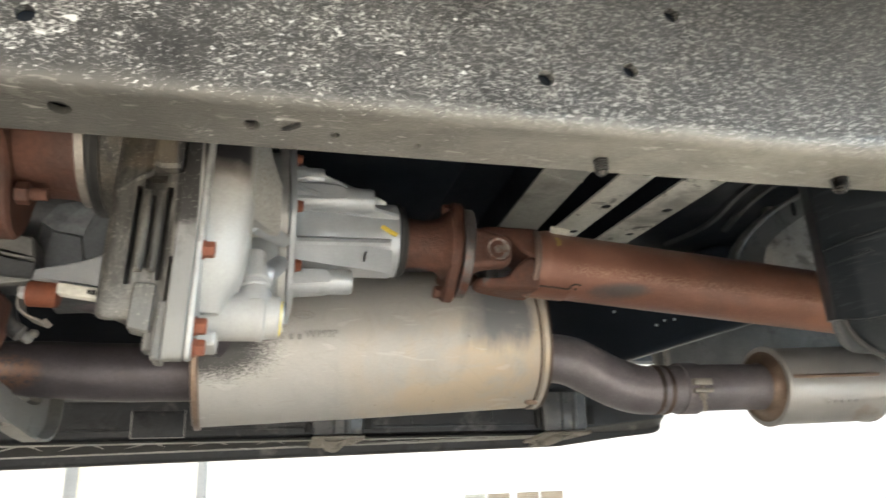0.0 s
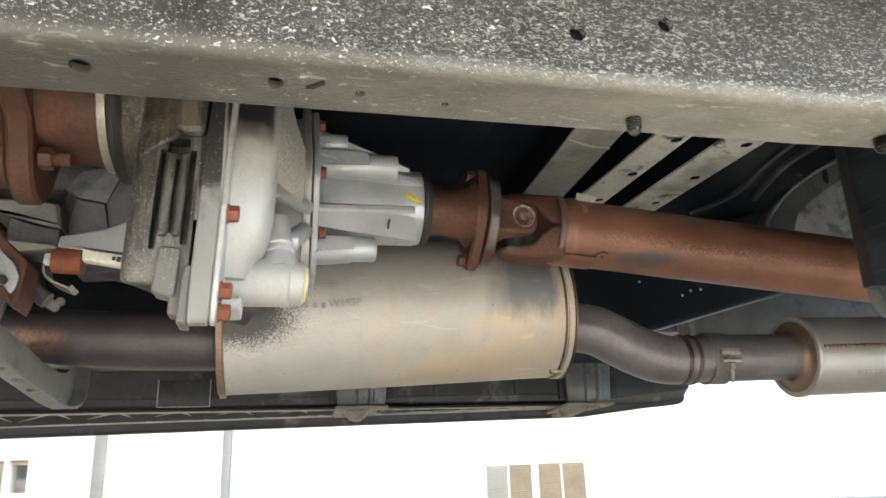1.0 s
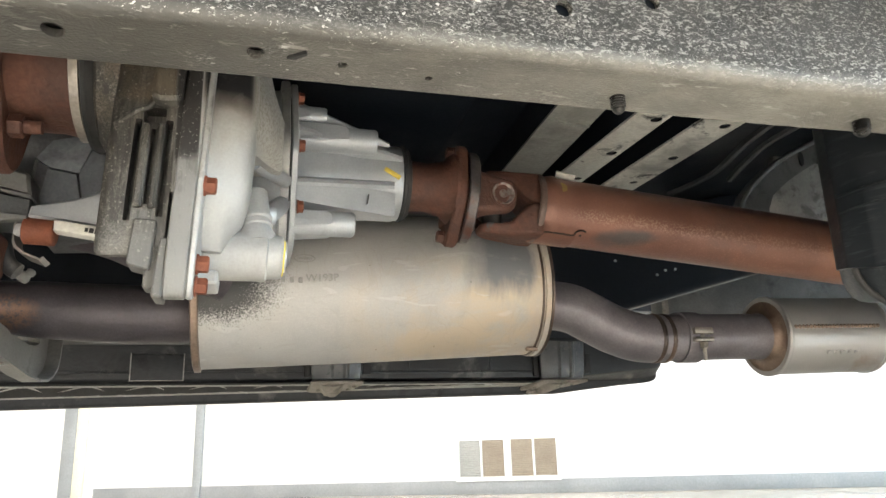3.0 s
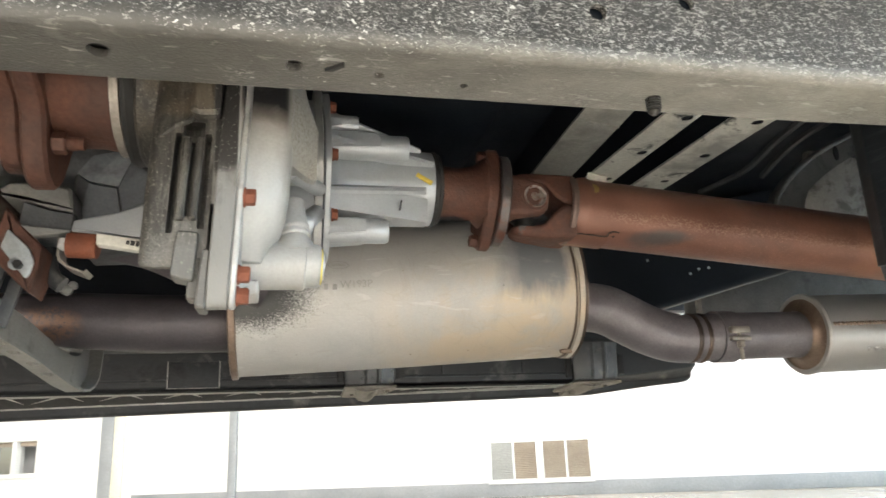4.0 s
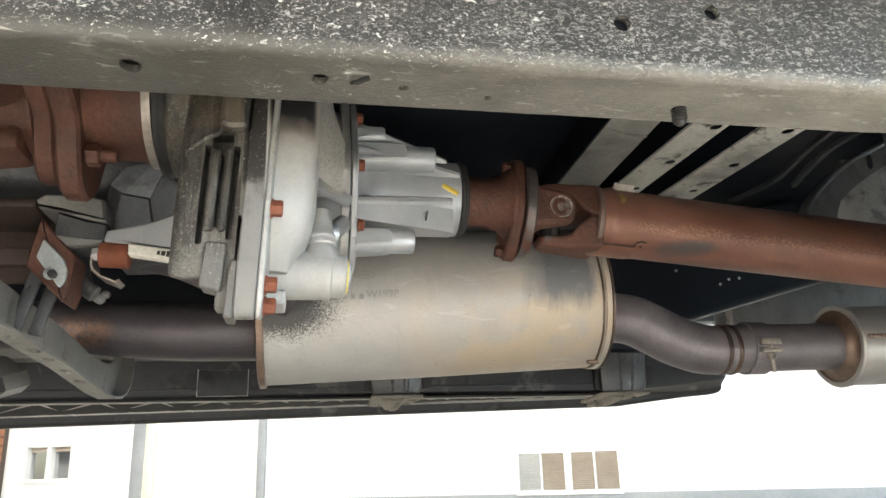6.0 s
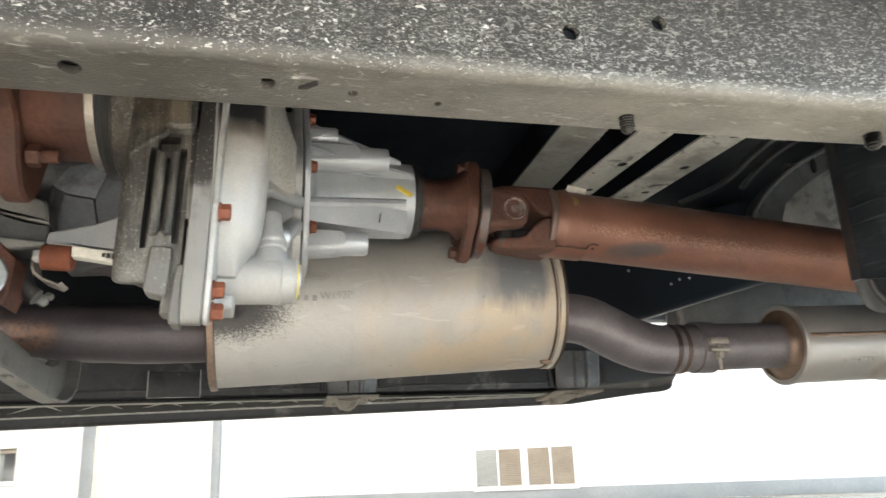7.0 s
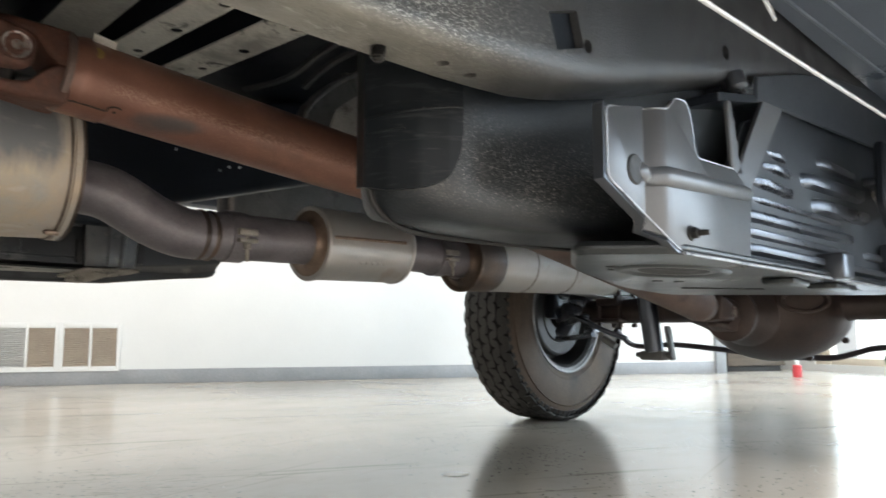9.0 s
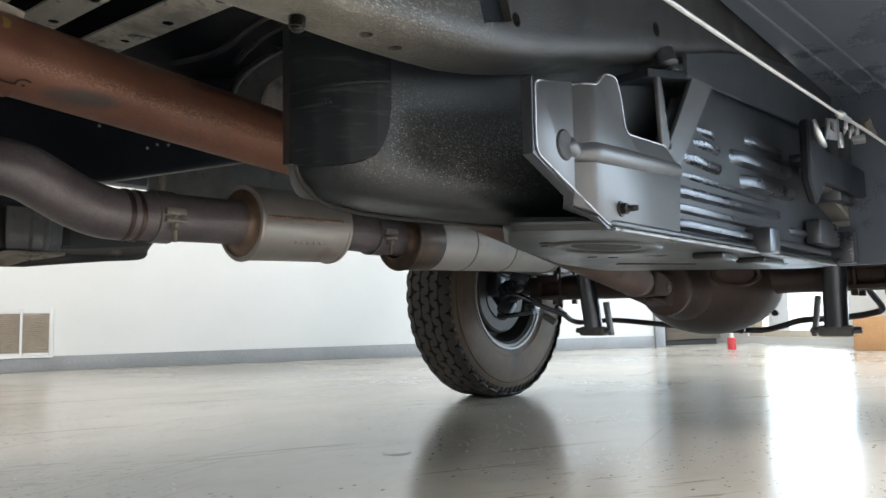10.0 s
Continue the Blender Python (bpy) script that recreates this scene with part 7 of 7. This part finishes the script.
    b = lathe(bmesh.new(), [(half - 0.075, 0.180), (half - 0.062, 0.140), (half - 0.070, 0.080), (half - 0.060, 0.040), (half - 0.05, 0.0)], thing_at, way, 48, caps=False)
    part("rim_disc", b, RIM_DARK, hub)
    b = lathe(bmesh.new(), [(-half + 0.060, 0.05), (-half + 0.052, 0.095), (-half + 0.058, 0.100), (-half + 0.050, 0.105), (-half + 0.050, 0.142), (-half + 0.056, 0.150), (-half + 0.075, 0.152), (-half + 0.10, 0.148)], thing_at, way, 48, caps=False)
    # The dark paint stands in for the shade inside the rim.
    part("brake_shield", b, RIM_DARK, hub, "brake drum backing plate, coloured dark for the shade in the rim")
    b = bmesh.new()
    block(b, thing_at + Vector((-0.06, -side * 0.07, 0.03)), (0.06, 0.05, 0.09), 0.012)
    block(b, thing_at + Vector((-0.03, -side * 0.08, 0.08)), (0.07, 0.05, 0.05), 0.012)
    part("brake_cylinder", b, BLACK_STEEL, hub)
    return hub


def rear_axle():
    x, z = 2.41, 0.395
    b = lathe(bmesh.new(), [(-0.66, 0.042), (-0.24, 0.044), (-0.20, 0.060), (-0.14, 0.090), (0.14, 0.090), (0.20, 0.060), (0.24, 0.044), (0.66, 0.042)], (x, MID - 0.02, z), (0, 1, 0), 32)
    axle = part("rear_axle", b, AXLE, truck, "brown-black rear axle with a large differential")
    rows = []
    for d, w, h, dz in ((-0.22, 0.080, 0.075, -0.010), (-0.18, 0.120, 0.105, -0.010), (-0.12, 0.165, 0.132, -0.012), (-0.05, 0.200, 0.146, -0.014), (0.0, 0.215, 0.150, -0.014), (0.08, 0.200, 0.144, -0.014), (0.14, 0.15, 0.115, -0.010), (0.17, 0.05, 0.05, 0.0)):
        rows.append([(x + d, 1.115 + w * math.cos(t), z + dz + h * math.sin(t)) for t in (math.tau * k / 36 for k in range(36))])
    part("differential", loft(bmesh.new(), rows), AXLE, axle)
    b = lathe(bmesh.new(), [(-0.20, 0.095), (-0.24, 0.085), (-0.29, 0.060), (-0.32, 0.055)], (x, 1.12, z - 0.022), (1, 0, 0), 32)
    lathe(b, [(-0.300, 0.062), (-0.304, 0.072), (-0.322, 0.072), (-0.330, 0.058)], (x, 1.12, z - 0.030), (1, 0, 0), 32)
    part("pinion_flange", b, AXLE, axle)
    for k in range(10):
        t = math.tau * k / 10
        b = bolt_head(bmesh.new(), (x + 0.10, 1.115 + 0.205 * math.cos(t), z - 0.014 + 0.148 * math.sin(t)), (-1, 0, 0), 0.018, 0.016)
        part("cover_bolt", b, AXLE, axle)
    b = lathe(bmesh.new(), [(-0.02, 0.054), (0.006, 0.052), (0.010, 0.047), (0.008, 0.041), (-0.004, 0.038), (-0.004, 0.002)], (x - 0.172, 0.972, 0.405), (-0.80, -0.58, 0.12), 32, (1.35, 0.66))
    part("filler_boss", b, AXLE, axle)
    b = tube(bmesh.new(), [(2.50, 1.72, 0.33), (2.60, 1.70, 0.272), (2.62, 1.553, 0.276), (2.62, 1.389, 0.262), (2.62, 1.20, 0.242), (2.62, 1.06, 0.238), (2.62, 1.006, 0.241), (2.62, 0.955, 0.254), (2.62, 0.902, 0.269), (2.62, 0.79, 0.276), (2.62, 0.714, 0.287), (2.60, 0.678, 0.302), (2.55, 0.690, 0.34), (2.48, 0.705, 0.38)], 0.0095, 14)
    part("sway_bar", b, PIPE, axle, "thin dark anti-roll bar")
    # Dampers, brackets and spring packs each side.
    for y, s in ((1.46, 1), (0.738, -1)):
        b = lathe(bmesh.new(), [(0.0, 0.020), (0.005, 0.030), (0.20, 0.030), (0.205, 0.020), (0.21, 0.012), (0.50, 0.012)], (2.30, y, 0.255), (-0.15, s * 0.05, 1), 24)
        shock = part("damper", b, BLACK_STEEL, axle, "dark tubular shock absorber")
        b = bmesh.new()
        block(b, (2.30, y, 0.245), (0.05, 0.085, 0.030), 0.008)
        block(b, (2.31, y - s * 0.05, 0.285), (0.03, 0.012, 0.11), 0.004, pose(0, 0, 0, -8 * s, 0, 0))
        lathe(b, [(-0.06, 0.009), (0.06, 0.009)], (2.30, y, 0.247), (0, 1, 0), 12)
        bolt_head(b, (2.30, y + 0.052, 0.247), (0, 1, 0), 0.016, 0.012)
        part("damper_bracket", b, GREY_STEEL, axle)
        b = bmesh.new()
        ys = 1.66 if s > 0 else 0.66
        for k in range(4):
            rows = []
            for i in range(13):
                u = -1 + i / 6
                ln = 0.70 - 0.13 * k
                xx = x + u * ln
                zz = 0.49 - 0.014 * k + 0.10 * u * u * (ln / 0.7) ** 2
                rows.append([(xx, ys - 0.032, zz), (xx, ys + 0.032, zz), (xx, ys + 0.032, zz - 0.011), (xx, ys - 0.032, zz - 0.011)])
            loft(b, rows)
        part("leaf_spring", b, GREY_STEEL, axle, "stack of grey leaf springs")
        b = bmesh.new()
        block(b, (x, ys, 0.43), (0.14, 0.085, 0.035), 0.006)
        for dx in (-0.05, 0.05):
            for dy in (-0.04, 0.04):
                lathe(b, [(0, 0.007), (0.17, 0.007)], (x + dx, ys + dy, 0.35), (0, 0, 1), 10)
                bolt_head(b, (x + dx, ys + dy, 0.352), (0, 0, -1), 0.018, 0.014)
        block(b, (x, ys, 0.362), (0.15, 0.10, 0.012), 0.003)
        part("spring_plate", b, AXLE, axle)
    b = block(bmesh.new(), (2.19, 0.652, 0.445), (0.006, 0.010, 0.060), 0.001)
    part("spring_clip", b, BRIGHT_EDGE, axle, "bright steel spring clip")
    b = block(bmesh.new(), (2.50, 0.645, 0.385), (0.05, 0.04, 0.05), 0.008)
    part("red_cap", b, RED, axle, "small red plastic cap")
    # Brake hose, cable and small fittings inside the right wheel.
    b = tube(bmesh.new(), [(2.22, 1.78, 0.36), (2.20, 1.72, 0.375), (2.20, 1.66, 0.36), (2.23, 1.60, 0.325), (2.28, 1.55, 0.30)], 0.008, 12)
    tube(b, [(2.24, 1.80, 0.30), (2.22, 1.72, 0.302), (2.22, 1.64, 0.315)], 0.009, 12)
    part("brake_hose", b, BLACK_STEEL, axle)
    for at, size, turn in (((2.24, 1.66, 0.322), (0.05, 0.04, 0.028), 12), ((2.27, 1.77, 0.395), (0.07, 0.07, 0.05), -20), ((2.24, 1.71, 0.43), (0.04, 0.06, 0.04), 25), ((2.25, 1.72, 0.365), (0.03, 0.10, 0.022), -12), ((2.29, 1.80, 0.33), (0.05, 0.05, 0.06), 30), ((2.30, 1.79, 0.47), (0.06, 0.05, 0.05), 10)):
        part("brake_bracket", block(bmesh.new(), at, size, 0.008, pose(0, 0, 0, turn, turn * 0.6, turn)), BLACK_STEEL, axle)
    b = lathe(bmesh.new(), [(0, 0.012), (0.05, 0.012)], (2.22, 1.60, 0.30), (0.1, -1, -0.6), 12)
    part("cable_stop", b, GREY_STEEL, axle)


def brake_cable():
    """The parking brake cable outside the left rail, with its end fitting and guide."""
    b = tube(bmesh.new(), [(0.10, 0.53, 0.565), (0.751, 0.53, 0.592), (0.994, 0.53, 0.602), (1.465, 0.53, 0.624)], 0.0024, 10)
    tube(b, [(1.49, 0.53, 0.6255), (1.70, 0.53, 0.637), (1.97, 0.53, 0.648)], 0.0030, 10)
    cable = part("brake_cable", b, CABLE, truck, "pale grey parking brake cable")
    b = lathe(bmesh.new(), [(-0.030, 0.003), (-0.026, 0.006), (0.0, 0.0065), (0.012, 0.0045), (0.05, 0.0045), (0.055, 0.003)], (1.468, 0.53, 0.6245), (1, 0, 0.05), 16)
    part("cable_end", b, ZINC, cable)
    b = bmesh.new()
    prism(b, rounded([(1.50, 0.640), (1.49, 0.53), (1.535, 0.488), (1.60, 0.535), (1.97, 0.548), (1.97, 0.612), (1.62, 0.600), (1.60, 0.640)], 0.008, 3), "y", 0.590, 0.606, 0.004)
    part("cable_guide", b, DARK_PAINT, cable, "black moulded cable guide")
    b = bmesh.new()
    for at, size, turn in (((1.655, 0.575, 0.637), (0.030, 0.004, 0.050), 12), ((1.70, 0.580, 0.632), (0.018, 0.004, 0.030), -10), ((1.76, 0.560, 0.640), (0.030, 0.022, 0.010), 6)):
        part("guide_clip", block(bmesh.new(), at, size, 0.001, pose(0, 0, 0, 0, turn, turn)), ZINC, cable, "bright metal cable clip")
    plate = part("clip_plate", prism(bmesh.new(), rounded([(1.515, 0.600), (1.600, 0.612), (1.606, 0.652), (1.530, 0.640)], 0.003, 3), "y", 0.566, 0.570, 0.0008), BRIGHT_EDGE, cable, "bright pressed clip plate")
    pierced(plate, block(bmesh.new(), (1.562, 0.568, 0.632), (0.030, 0.03, 0.018), 0.0))
    b = tube(bmesh.new(), [(1.472, 0.575, 0.628), (1.478, 0.572, 0.606), (1.500, 0.570, 0.592), (1.530, 0.572, 0.590)], [0.003, 0.006, 0.006, 0.003], 12)
    part("clip_lever", b, ZINC, cable)
    for x, z in ((1.690, 0.654), (1.742, 0.655), (1.80, 0.664)):
        b = tube(bmesh.new(), [(x, 0.572, z - 0.014), (x - 0.004, 0.570, z + 0.004), (x + 0.012, 0.570, z + 0.012), (x + 0.024, 0.572, z)], 0.003, 8)
        part("clip_wire", b, BRIGHT_EDGE, cable, "bent bright wire clip")
    b = tube(bmesh.new(), [(1.90, 0.57, 0.712), (1.97, 0.57, 0.690), (2.06, 0.57, 0.676), (2.14, 0.57, 0.684), (2.20, 0.57, 0.70)], 0.009, 12)
    part("hose", b, GREY_STEEL, cable, "grey bent hose")
    b = tube(bmesh.new(), [(0.75, 0.58, 0.70), (0.80, 0.53, 0.64), (0.78, 0.51, 0.60), (0.70, 0.50, 0.61)], 0.0015, 8)
    part("wire_loop", b, CABLE, cable)


frame_rails()
underbody()
transfer_case()
rear_driveshaft()
front_output()
gearbox()
pipes = exhaust()
exhaust_rear(pipes)
stamping(pipes)
running_board()
fuel_tank()
for y, side in ((1.957, 1), (2 * MID - 1.957, -1)):
    wheel(y, side)
rear_axle()
brake_cable()
